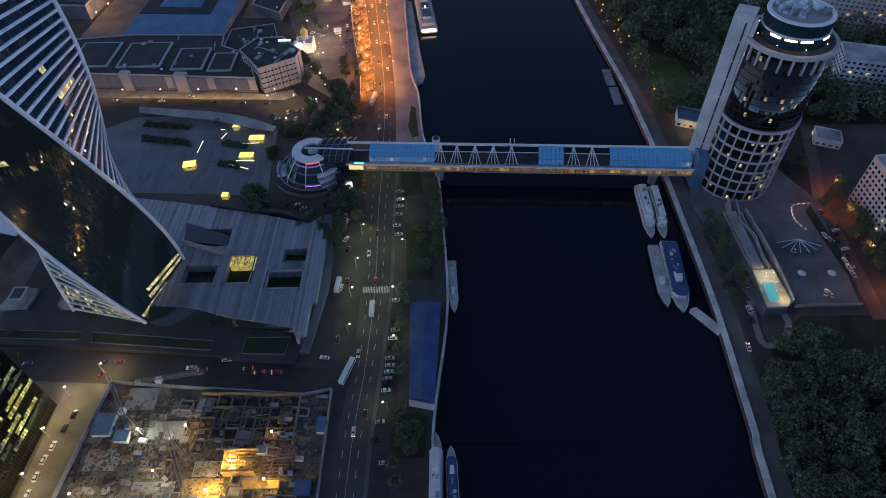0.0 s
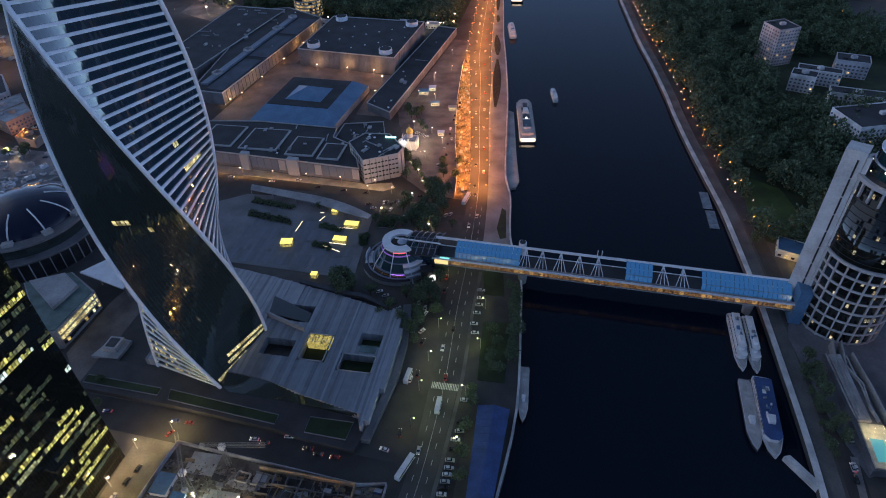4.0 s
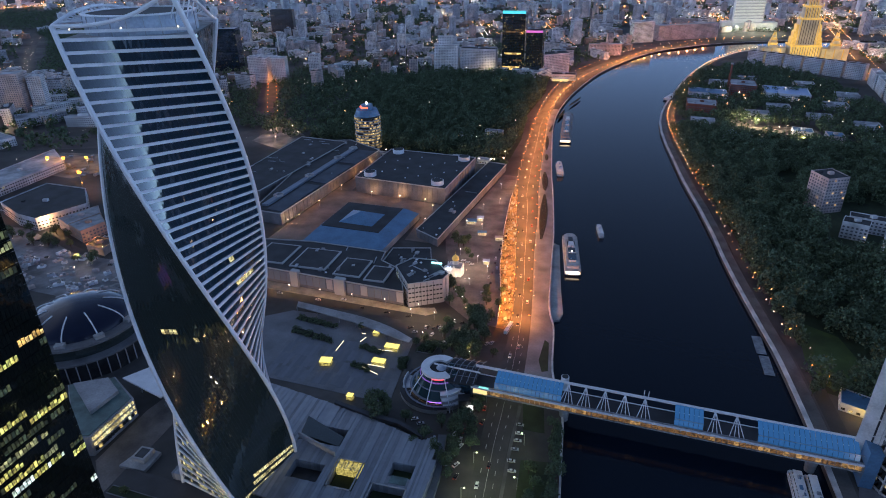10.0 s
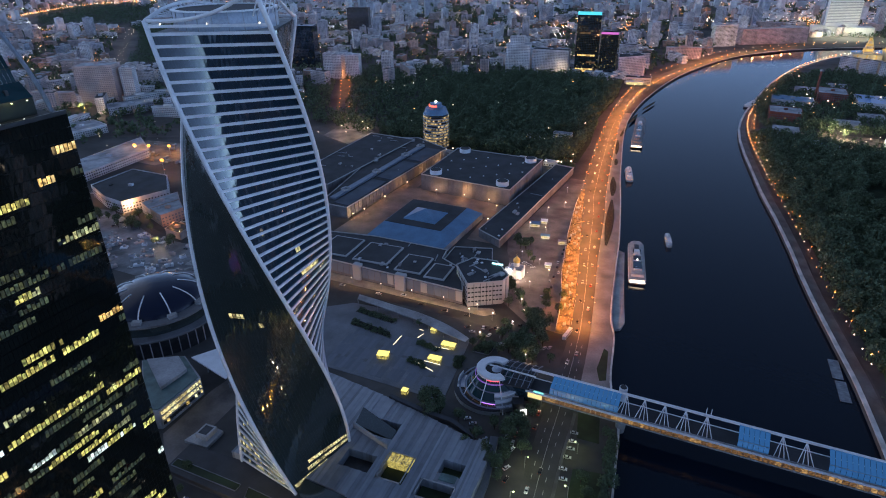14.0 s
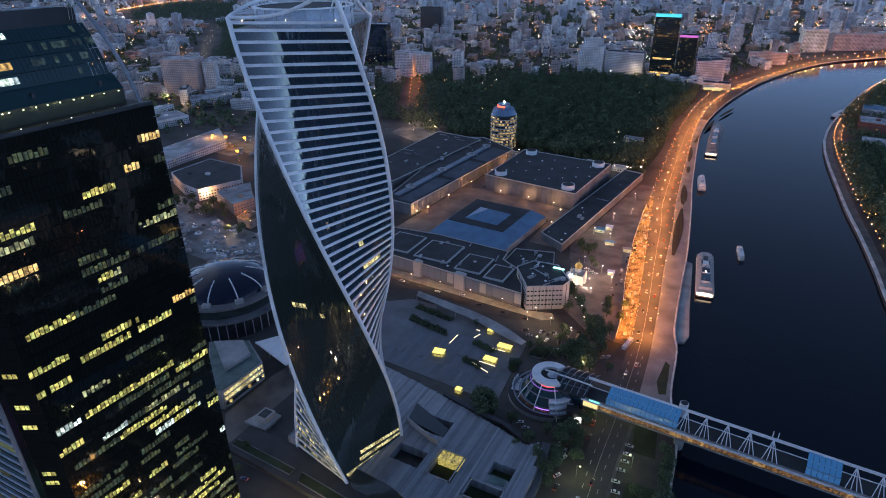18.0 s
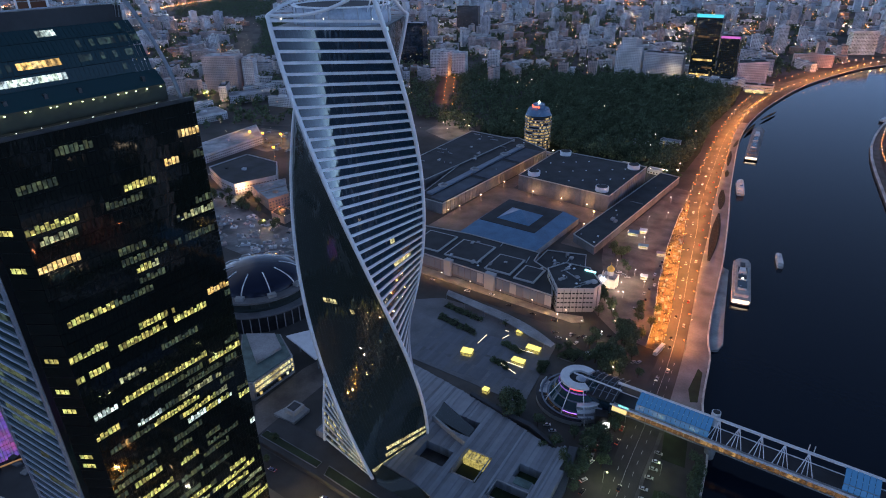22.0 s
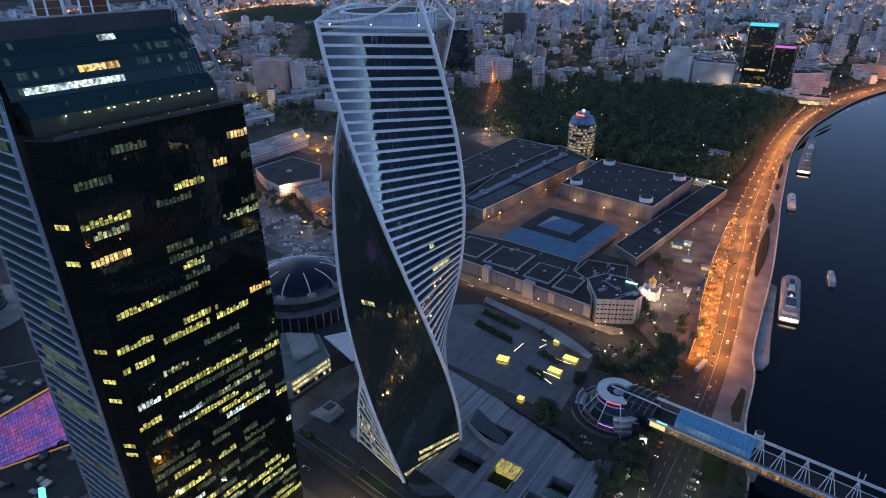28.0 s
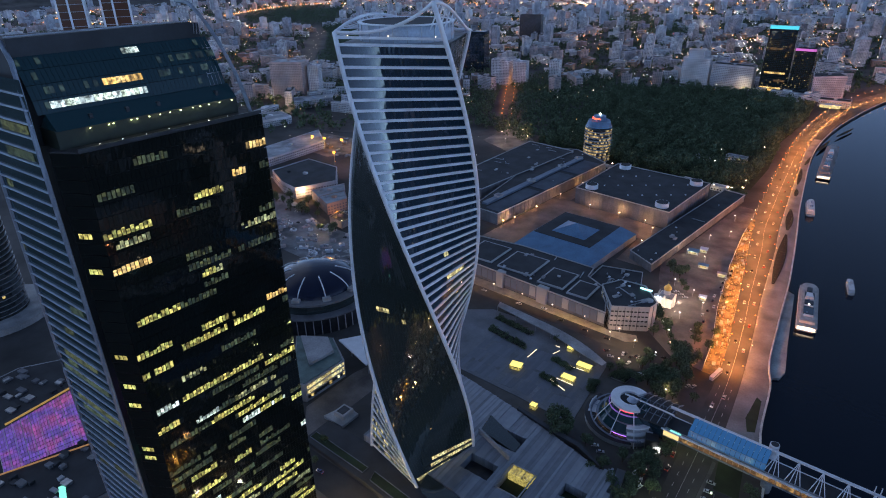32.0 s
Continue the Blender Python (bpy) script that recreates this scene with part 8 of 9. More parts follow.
part("roof", MB().prism([(-408, 61), (-271, 32), (-263, 83), (-300, 91), (-394, 116), (-410, 90)], 22, 22.5), ROOF, mallr)
part("atrium_core", MB().prism([(-349, 57), (-319, 49.5), (-307.5, 89.5), (-355, 103)], 22.5, 22.9), DARKMETAL, mallr)
ag = MB()
for i in range(30):
    for k in range(12):
        q = []
        for u, v in ((i + 0.05, k + 0.05), (i + 0.05, k + 0.95), (i + 0.95, k + 0.95), (i + 0.95, k + 0.05)):
            u, v = u / 30, v / 12
            l_, r_ = (lerp(-350, -356, u), lerp(56, 104, u)), (lerp(-318, -306, u), lerp(48, 90, u))
            q.append((lerp(l_[0], r_[0], v), lerp(l_[1], r_[1], v), lerp(26, 23, v)))
        ag.quad(*q)
joined("atrium_glass", ag, ATR, mallr, "violet-blue glowing atrium panes")
for k in range(12):
    a = (lerp(-350, -356, k / 11), lerp(56, 104, k / 11), 26.2)
    b = (lerp(-318, -306, k / 11), lerp(48, 90, k / 11), 23.2)
    part("glazing_bar", MB().bar(a, b, 0.35), STEEL, mallr)
for i in range(30):
    x, y = rs.uniform(-312, -268), rs.uniform(40, 88)
    if y < 42 + (x + 312) * 0.05 + 44:
        part("roof_plant", MB().obox(x, y, 22.5, rs.uniform(2, 6), rs.uniform(2, 4), rs.uniform(0.6, 2), 12), rs.choice((STEEL, ROOF, HALLWALL, GREYWALL)), mallr)
for i in range(20):
    part("roof_plant", MB().obox(rs.uniform(-404, -362), rs.uniform(70, 108), 22.5, rs.uniform(2, 7), rs.uniform(2, 4), rs.uniform(0.6, 2), 12), rs.choice((STEEL, ROOF, HALLWALL)), mallr)
part("sign_glow", MB().obox(-281, 60, 22.6, 10, 3, 0.4, -20), glow("cyan_roof_sign", (0.2, 0.9, 0.8), 1.0), mallr, "cyan glowing sign panel")
part("lit_edge", MB().bar((-318, 46, 23.6), (-300, 91, 23.6), 0.9), glow("amber_edge", (1, 0.5, 0.2), 0.2), mallr)
part("lit_edge", MB().bar((-352, 62, 26.8), (-357, 106, 26.8), 1.2), glow("amber_row", (1, 0.6, 0.15), 0.25), mallr)
ct = thing("round_glass_tower", -545, 118, 0, "round dark glass tower with lights at its foot", "office tower")
part("tower_body", MB().cyl(-545, 118, 0, 170, 25, 25, 48), GLASS, ct, "", True)
for k in range(40):
    part("floor_ring", MB().ring(-545, 118, 4.2 * k + 3, 4.2 * k + 3.5, 25, 25.3, 48), STEEL, ct)
part("podium_ring", MB().ring(-545, 118, 0, 5, 25, 42, 48), CONCRETE, ct)
w_ = MB()
for k in range(38):
    for i in range(60):
        if rs.random() < 0.4:
            a0, a1 = math.tau * i / 60, math.tau * (i + 0.8) / 60
            w_.quad(*[(-545 + 25.1 * math.cos(a), 118 + 25.1 * math.sin(a), z) for a, z in ((a0, 4.2 * k + 0.6), (a1, 4.2 * k + 0.6), (a1, 4.2 * k + 2.6), (a0, 4.2 * k + 2.6))])
joined("window_panes", w_, WIN_DARK, ct)

def slab_tower(x, y, w_, d_, h, deg, label):
    t = thing("glass_slab_tower", x, y, 0, label, "skyscraper")
    # The orange-brown base colour imitates orange reflections in the glass.
    part("glass_body", MB().obox(x, y, 0, w_, d_, h, deg), glassy("orange_mirror_glass", (0.12, 0.05, 0.03), 0.08, 1.9), t, "mirror glass with orange reflections put into its colour")
    c, s = math.cos(radians(deg)), math.sin(radians(deg))
    for a in (-0.5, -0.08, 0.5):
        for b in (-0.5, 0.5):
            px, py = a * w_, b * d_
            part("edge_pier", MB().obox(x + c * px - s * py, y + s * px + c * py, 0, 2.2, 2.2, h + 1, deg), WHITE, t, "pale vertical pier")
    for k in range(int(h / 8)):
        part("floor_line", MB().obox(x, y, 8 * k + 4, w_ + 0.3, d_ + 0.3, 0.5, deg), STEEL, t)


slab_tower(-785, 392, 30, 26, 258, 62, "glass slab tower with painted orange reflections and pale vertical piers")
slab_tower(-800, 348, 28, 24, 256, 62, "dark glass tower with painted orange reflections and pale corner piers")

YARDGLOW = glow("yard_flood", (1.0, 0.36, 0.05), 6)
# ---- west: warehouses, lots, yards ----
def simple_block(name, poly, h, wallm, roofm, label, category="building", lit=WIN_FAR, hut=True, group="", floor=3.3):
    cx, cy = sum(p[0] for p in poly) / len(poly), sum(p[1] for p in poly) / len(poly)
    t = thing(name, cx, cy, 0, label, category, group)
    part("wall_block", MB().prism(poly, 0, h), wallm, t)
    part("roof", MB().prism([(cx + (x - cx) * 0.97, cy + (y - cy) * 0.97) for x, y in poly], h, h + 0.3), roofm, t)
    m_ = MB()
    for a, b in zip(poly, poly[1:] + poly[:1]):
        d = math.hypot(b[0] - a[0], b[1] - a[1])
        nx, ny = (b[1] - a[1]) / d * 0.07, -(b[0] - a[0]) / d * 0.07
        n = max(2, int(d / 3.4))
        part("parapet", MB().obox((a[0] + b[0]) / 2, (a[1] + b[1]) / 2, h, d, 0.5, 0.9, math.degrees(math.atan2(b[1] - a[1], b[0] - a[0]))), wallm, t)
        for k in range(max(1, int(h / floor))):
            for i in range(n):
                u0, u1 = (i + 0.25) / n, (i + 0.78) / n
                z0, z1 = k * floor + 1.0, k * floor + 2.6
                m_.quad((lerp(a[0], b[0], u0) + nx, lerp(a[1], b[1], u0) + ny, z0), (lerp(a[0], b[0], u1) + nx, lerp(a[1], b[1], u1) + ny, z0), (lerp(a[0], b[0], u1) + nx, lerp(a[1], b[1], u1) + ny, z1), (lerp(a[0], b[0], u0) + nx, lerp(a[1], b[1], u0) + ny, z1))
    joined("window_grid", m_, lit, t)
    if hut:
        part("roof_hut", MB().obox(cx, cy, h + 0.3, 5, 4, 2.6, 15), wallm, t)
        part("roof_hut", MB().obox(cx + (poly[0][0] - cx) * 0.5, cy + (poly[0][1] - cy) * 0.5, h + 0.3, 3, 3, 1.6, 15), roofm, t)
    return t


simple_block("warehouse", [(-622, 462), (-576, 440), (-546, 434), (-526, 481), (-563, 518), (-621, 522)], 13, TOWN_B, ROOF, "large grey warehouse under orange yard lamps", lit=WIN_DARK)
simple_block("warehouse", [(-720, 500), (-672, 490), (-675, 600), (-730, 640)], 11, TOWN_B, TOWNROOF, "long grey warehouse with a pale roof", lit=WIN_DARK)
simple_block("brick_house", [(-529, 444), (-504.5, 432), (-494.5, 464), (-514, 482)], 11, TOWN_C, TOWNROOF, "pinkish three-storey house with a snow-pale roof")
simple_block("brick_house", [(-504, 432), (-479, 421), (-473, 446), (-494, 463)], 12, TOWN_D, TOWNROOF, "orange-lit brick house with a pale roof")
simple_block("brick_house", [(-464, 424), (-440, 420), (-438, 402), (-460, 406)], 7, TOWN_D, ROOF, "low brick house beside the dome hall")
setting("yard_west", MB().prism([(-730, 440), (-560, 435), (-470, 400), (-380, 395), (-395, 330), (-470, 335), (-730, 380)], 0, 0.05), mat("pale_yard", (0.2, 0.205, 0.215), 0.85, scale=0.04, fine=0.3, amount=0.7), "pale dusty yards and building ground", "yard")
setting("road_west", MB().prism([(-800, 405), (-560, 452), (-440, 405), (-436, 398), (-560, 440), (-800, 392)], 0, 0.09), ASPHALT, "street between the warehouses", "road")
setting("railway_yard", MB().prism([(-1100, 560), (-700, 690), (-520, 790), (-500, 830), (-700, 760), (-1100, 640)], 0, 0.06), mat("railway_ballast", (0.1, 0.085, 0.08), 0.95, scale=0.03, fine=0.4), "dark railway yard", "railway")
for i in range(90):
    x, y = rs.uniform(-560, -385), rs.uniform(335, 400)
    t_ = thing("yard_material", x, y, 0.05, "stack of pale building material in the yard", "site material", "materials in the west yard")
    part("pallet_load", MB().obox(x, y, 0.05, rs.uniform(3, 9), rs.uniform(2, 5), rs.uniform(0.6, 3), rs.uniform(0, 90)), rs.choice((CONCRETE, WHITE, TOWN_B, TOWN_C)), t_)
    part("cover", MB().obox(x + 0.5, y + 0.3, 0.05, 2.2, 2.2, 3.2, rs.uniform(0, 90)), rs.choice((CONCRETE, STEEL)), t_)
for x, y, p in ((-700, 600, 24000), (-678, 604, 24000), (-650, 612, 24000), (-612, 560, 3500), (-585, 535, 2500), (-455, 412, 3500), (-533, 470, 4500), (-600, 440, 3000), (-536, 440, 3000)):
    lamp("yard_lamp", x, y, 13, p * 1.15, (1, 0.38, 0.08), 0.8)
    lamp_post(x, y, 12.2, 30, ORANGE, 1.0)
rwst = random.Random(52)
# Oversized glowing panels imitate the halo round the orange floods.
for x, y in ((-700, 600), (-678, 604), (-650, 612), (-612, 560)):
    t_ = thing("flood_bank", x, y, 0, "orange yard flood on a mast, its panel enlarged as a halo", "flood light", "orange yard floods")
    part("mast", MB().tube([(x, y, 0), (x, y, 13)], 0.3, 6), STEEL, t_)
    part("lamp_panel", MB().obox(x, y, 13, 3.4, 1.2, 2.4, 35), YARDGLOW, t_, "enlarged glowing panel that imitates the lamp's halo")
# The paler ground colour paints the pool of the yard floods.
setting("yard_flood_lit", MB().prism([(-745, 585), (-640, 572), (-606, 640), (-640, 668), (-740, 660)], 0, 0.07), mat("painted_pool_gravel", (0.2, 0.17, 0.14), 0.9, scale=0.06, fine=0.6, amount=0.6), "yard ground painted paler as a pool of orange floodlight", "yard")
for i in range(30):
    x, y = rwst.uniform(-735, -615), rwst.uniform(585, 655)
    t_ = thing("yard_material", x, y, 0.07, "stack of goods in the floodlit yard", "site material", "goods in the floodlit yard")
    part("pallet_load", MB().obox(x, y, 0.07, rwst.uniform(3, 8), rwst.uniform(2, 3), rwst.uniform(1.2, 3), rwst.choice((12, 102))), rwst.choice((CONCRETE, RAW, STEEL)), t_)
for i in range(36):
    x = rwst.uniform(-640, -400)
    y = 395 + rwst.uniform(-60, 60) + (-(x + 400) * 0.12)
    if not any(inside(x, y, q) for q in ([(-626, 430), (-524, 430), (-524, 526), (-626, 526)], [(-532, 418), (-470, 418), (-470, 486), (-532, 486)], [(-468, 398), (-434, 398), (-434, 430), (-468, 430)])):
        put_car(rwst.choice((0, 0, 1, 2, 5, 7)), x, y, rwst.choice((8, 98, 12)), 0.05)
for i in range(34):
    x, y = rwst.choice(((-560, 418), (-500, 412), (-600, 425), (-520, 410), (-445, 392), (-650, 440)))
    put_tree(x + rwst.uniform(-18, 18), y + rwst.uniform(-6, 6), rwst.uniform(0.9, 1.4))
wy = MB()
for i in range(90):
    wy.blob(rwst.uniform(-1050, -400), rwst.uniform(350, 800), rwst.uniform(5, 9), rwst.uniform(0.35, 0.6))
tagged(new("yard_lights", wy.mesh("lights", WARMW)), "small white lights of the western yards", "lights", "", "stuff")
for x, y, p in ((-640, 440, 2500), (-540, 440, 2500), (-450, 385, 1800), (-1000, 770, 9000), (-930, 740, 6000)):
    lamp("yard_lamp", x, y, 9, p, (1, 0.72, 0.5), 0.5)
simple_block("pink_apartment_tower", [(-1040, 800), (-985, 835), (-1000, 870), (-1060, 840)], 68, TOWN_C, TOWNROOF, "stepped pink and white apartment tower")
simple_block("apartment_tower", [(-985, 850), (-965, 860), (-975, 880), (-995, 872)], 60, TOWN_A, TOWNROOF, "white stair wing of the pink apartment tower")
simple_block("market_hall", [(-915, 750), (-880, 815), (-905, 840), (-945, 775)], 14, TOWN_B, TOWNROOF, "grey market hall with a pale roof")
simple_block("store_hall", [(-850, 622), (-835, 675), (-880, 690), (-900, 640)], 12, TOWN_A, TOWNROOF, "white store hall by the railway")
simple_block("blue_glass_tower", [(-900, 1262), (-838, 1278), (-848, 1315), (-908, 1300)], 92, GLASSBLUE, TOWNROOF, "blue-grey glass apartment tower", lit=WIN_DARK)
for p_ in ([(-748, 1170), (-728, 1175), (-733, 1200), (-753, 1195)], [(-720, 1160), (-700, 1165), (-704, 1188), (-724, 1183)], [(-690, 1165), (-662, 1172), (-668, 1196), (-694, 1190)]):
    simple_block("white_apartment_tower", p_, 50, TOWN_A, TOWNROOF, "white apartment tower at the park edge")
simple_block("dark_office_slab", [(-1072, 1845), (-1000, 1855), (-1005, 1880), (-1078, 1870)], 80, DARKMETAL, ROOF, "dark office slab")

# ---- far landmarks ----
WTC = windows("tower_panes", 0.1, 0.6, (1, 0.75, 0.35), (0.9, 0.85, 0.5))
wt = simple_block("trade_tower", [(-236, 1335), (-188, 1335), (-188, 1372), (-236, 1372)], 125, GLASS, ROOF, "dark office tower with a cyan roof sign", "office tower", WTC)
part("roof_sign", MB().box(-236, 1334, 125, -188, 1336, 131), glow("cyan_letters", (0.05, 0.65, 0.9), 0.9), wt, "cyan roof sign")
for z_, u0, u1, m_ in ((44, 0.1, 0.85, WIN_AMBER), (16, 0.05, 0.8, WIN_AMBER), (12, 0.35, 0.8, WIN_AMBER), (88, 0.15, 0.6, WIN_DIMW), (30, 0.5, 0.9, WIN_DIMW)):
    row_ = MB()
    for i in range(12):
        a_, b_ = lerp(-236, -188, lerp(u0, u1, i / 12)), lerp(-236, -188, lerp(u0, u1, (i + 0.9) / 12))
        row_.quad((a_, 1334.9, z_), (b_, 1334.9, z_), (b_, 1334.9, z_ + 3.6), (a_, 1334.9, z_ + 3.6))
    joined("lit_storey", row_, m_, wt, "golden lit storey")
w2 = simple_block("trade_tower", [(-184, 1325), (-150, 1325), (-150, 1360), (-184, 1360)], 92, GLASS, ROOF, "lower dark office tower with a magenta sign", "office tower", WTC)
part("roof_sign", MB().box(-184, 1324, 90, -150, 1325.5, 94), glow("magenta_letters", (0.8, 0.2, 0.8), 0.6), w2, "magenta roof sign")
simple_block("stepped_apartments", [(-388, 1340), (-335, 1345), (-338, 1372), (-390, 1368)], 60, TOWN_A, TOWNROOF, "pale stepped apartment block with balcony bands")
simple_block("stepped_apartments", [(-380, 1345), (-350, 1348), (-352, 1366), (-382, 1363)], 76, TOWN_A, TOWNROOF, "upper step of the pale apartment block")
simple_block("office_slab", [(-330, 1345), (-250, 1340), (-250, 1365), (-330, 1372)], 52, TOWN_B, ROOF, "grey office slab by the park")
simple_block("office_slab", [(-145, 1330), (-95, 1370), (-110, 1400), (-150, 1375)], 45, TOWN_B, ROOF, "grey office block by the embankment")
for dx in range(3):
    fr_ = thing("light_canopy", -240 + 62 * dx, 1290, 0, "brightly lit entrance canopy by the park", "canopy", "lit canopies")
    part("roof_slab", MB().box(-246 + 62 * dx, 1286, 6, -212 + 62 * dx, 1296, 6.8), WHITE, fr_)
    part("glow_front", MB().box(-245 + 62 * dx, 1286.4, 1, -213 + 62 * dx, 1287, 5.8), WIN_AMBER if dx != 2 else WIN_LIT, fr_, "glowing glass front")
    simple_block("service_block", [(-250 + 62 * dx, 1300), (-200 + 62 * dx, 1300), (-200 + 62 * dx, 1322), (-250 + 62 * dx, 1322)], 12, TOWN_B, ROOF, "low lit service block", lit=WIN_OFFICE)

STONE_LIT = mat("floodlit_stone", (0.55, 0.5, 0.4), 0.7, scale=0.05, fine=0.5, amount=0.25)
# Uneven emission on the gold parts stands in for floodlight falling on them.
GOLDG, _n, _l, _b = principled("floodlit_gold")
_co, _noi, _mr = _n.new("ShaderNodeTexCoord"), _n.new("ShaderNodeTexNoise"), _n.new("ShaderNodeMapRange")
_noi.inputs["Scale"].default_value, _noi.inputs["Detail"].default_value = 0.3, 4
_mr.inputs[1].default_value, _mr.inputs[2].default_value, _mr.inputs[3].default_value, _mr.inputs[4].default_value = 0.35, 0.68, 0.03, 0.2
_l.new(_co.outputs["Object"], _noi.inputs["Vector"])
_l.new(_noi.outputs[0], _mr.inputs[0])
_l.new(_mr.outputs[0], _b.inputs["Emission Strength"])
_b.inputs["Emission Color"].default_value, _b.inputs["Base Color"].default_value = (1.0, 0.6, 0.12, 1), (0.5, 0.36, 0.14, 1)
GOLDG.cycles.emission_sampling = "NONE"
ht = thing("stepped_hotel", 420, 1660, 0, "floodlit golden stepped hotel tower with a spire", "hotel")
HX, HY = 420, 1660
for w_, h0, h1 in ((64, 0, 34), (42, 34, 92), (32, 92, 118), (22, 118, 137), (12, 137, 150)):
    part("tier", MB().box(HX - w_ / 2, HY - w_ / 2.4, h0, HX + w_ / 2, HY + w_ / 2.4, h1), STONE_LIT, ht)
    part("cornice", MB().box(HX - w_ / 2 - 1, HY - w_ / 2.4 - 1, h1 - 3, HX + w_ / 2 + 1, HY + w_ / 2.4 + 1, h1 + 0.5), GOLDG, ht, "golden lit cornice")
    n_ = max(3, int(w_ / 5))
    for i in range(n_):
        xx = HX - w_ / 2 + w_ * (i + 0.5) / n_
        part("pilaster", MB().box(xx - 0.9, HY - w_ / 2.4 - 0.8, h0, xx + 0.9, HY - w_ / 2.4, h1 - 3), STONE_LIT if w_ == 42 and 0 < i < n_ - 1 else GOLDG, ht)
    for i in range(n_ - 1):
        xx = HX - w_ / 2 + w_ * (i + 1) / n_
        part("window_strip", MB().box(xx - 0.55, HY - w_ / 2.4 - 0.2, h0 + 2, xx + 0.55, HY - w_ / 2.4 + 0.1, h1 - 4), DARKMETAL, ht)
for s in (-1, 1):
    for k, (w_, h0, h1) in enumerate(((11, 34, 50), (8, 50, 64), (5, 64, 78))):
        part("buttress", MB().box(HX + s * (21 + w_ / 2) - w_ / 2, HY - 16, h0, HX + s * (21 + w_ / 2) + w_ / 2, HY + 10, h1), GOLDG, ht)
    for k in range(4):
        part("pinnacle", MB().cyl(HX + s * (31 - 5.5 * k), HY - 22 + 4 * k, (34, 92, 118, 137)[k], (46, 104, 127, 143)[k], 1.8, 0.2, 6), GOLDG, ht)
    cx = HX + s * 66
    part("wing_block", MB().box(cx - 28, HY - 12, 0, cx + 28, HY + 14, 26), STONE_LIT, ht)
    for i in range(9):
        part("wing_pilaster", MB().box(cx - 26 + 6 * i, HY - 12.8, 0, cx - 24 + 6 * i, HY - 12, 25), GOLDG if i % 3 == 1 else STONE_LIT, ht)
    for k in range(6):
        w_ = 20 - 3.2 * k
        part("turret_tier", MB().box(cx - w_ / 2, HY - w_ / 2, 26 + 5.5 * k, cx + w_ / 2, HY + w_ / 2, 31.5 + 5.5 * k), GOLDG if k % 2 else STONE_LIT, ht)
        for e in (-1, 1):
            part("turret_pinnacle", MB().cyl(cx + e * w_ / 2, HY - w_ / 2, 29 + 5.5 * k, 35 + 5.5 * k, 1.2, 0.1, 5), GOLDG, ht)
part("lantern", MB().cyl(HX, HY, 150, 160, 4.5, 3.5, 10), GOLDG, ht)
part("spire", MB().cyl(HX, HY, 160, 198, 2.6, 0.2, 8), GOLDG, ht)
for x in (352, 395, 420, 445, 488):
    lamp("hotel_flood", x, 1600, 6, 9000, (1, 0.72, 0.2), 3)
gv = thing("government_house", 392, 2225, 0, "white floodlit government house with a broad central slab", "government building")
part("podium_block", MB().box(312, 2200, 0, 472, 2260, 24), CHW, gv)
for k in range(14):
    part("window_strip", MB().box(346, 2214.7, 34 + 4.3 * k, 429, 2215.2, 35.6 + 4.3 * k), GREYWALL, gv)
part("central_slab", MB().box(345, 2215, 24, 430, 2255, 95), CHW, gv)
for i in range(20):
    part("pilaster", MB().box(314 + 8 * i, 2198.5, 2, 317 + 8 * i, 2200, 23), CHW, gv)
for x in (330, 365, 400, 435, 460):
    lamp("house_flood", x, 2140, 12, 17000, (0.9, 1, 0.85), 3)
simple_block("embankment_house", [(40, 1870), (95, 1900), (85, 1930), (30, 1900)], 55, TOWN_A, TOWNROOF, "pale corner house on the embankment", lit=WIN_OFFICE)
simple_block("embankment_house", [(110, 1925), (280, 2020), (268, 2050), (98, 1955)], 40, TOWN_C, TOWNROOF, "long brownish house on the embankment")
for i in range(6):
    a, b = (288 + 32 * i, 1565 - 27 * i), (288 + 32 * (i + 1) - 4, 1565 - 27 * (i + 1) + 4)
    simple_block("long_apartments", [a, b, (b[0] + 10, b[1] + 14), (a[0] + 10, a[1] + 14)], 30, TOWN_B, ROOF, "long grey nine-storey block near the hotel", group="long blocks near the hotel")
for i in range(4):
    a, b = (478 - 10 * i, 1385 - 75 * i), (478 - 10 * (i + 1), 1385 - 75 * (i + 1) + 10)
    simple_block("long_apartments", [b, (b[0] + 16, b[1]), (a[0] + 16, a[1]), a], 27, TOWN_A, TOWNROOF, "pale apartment block along the avenue", group="blocks along the avenue")
RB = mat("red_brick", (0.2, 0.07, 0.05), 0.85, scale=0.08, fine=0.8)
simple_block("brick_factory", [(120, 1065), (165, 1055), (168, 1100), (122, 1110)], 16, RB, TOWNROOF, "red brick factory hall with a pale roof", "factory")
simple_block("brick_factory", [(205, 1215), (248, 1205), (252, 1260), (210, 1270)], 20, RB, TOWNROOF, "tall red brick factory wing", "factory")
simple_block("brick_factory", [(132, 1180), (195, 1165), (197, 1205), (135, 1220)], 12, TOWN_B, ROOFBLUE, "grey factory shed with a blue-grey roof", "factory")
simple_block("blue_roof_hall", [(262, 1195), (330, 1180), (338, 1245), (266, 1262)], 12, TOWN_A, glassy("pale_blue_sheet", (0.25, 0.42, 0.7), 0.35), "hall with a broad pale blue roof", "factory")
simple_block("blue_roof_hall", [(143, 935), (195, 915), (198, 930), (146, 950)], 8, TOWN_A, ROOFBLUE, "long low shed with a blue roof")
simple_block("blue_roof_hall", [(255, 955), (280, 950), (283, 972), (258, 978)], 8, TOWN_A, ROOFBLUE, "small hall with a blue-grey roof")
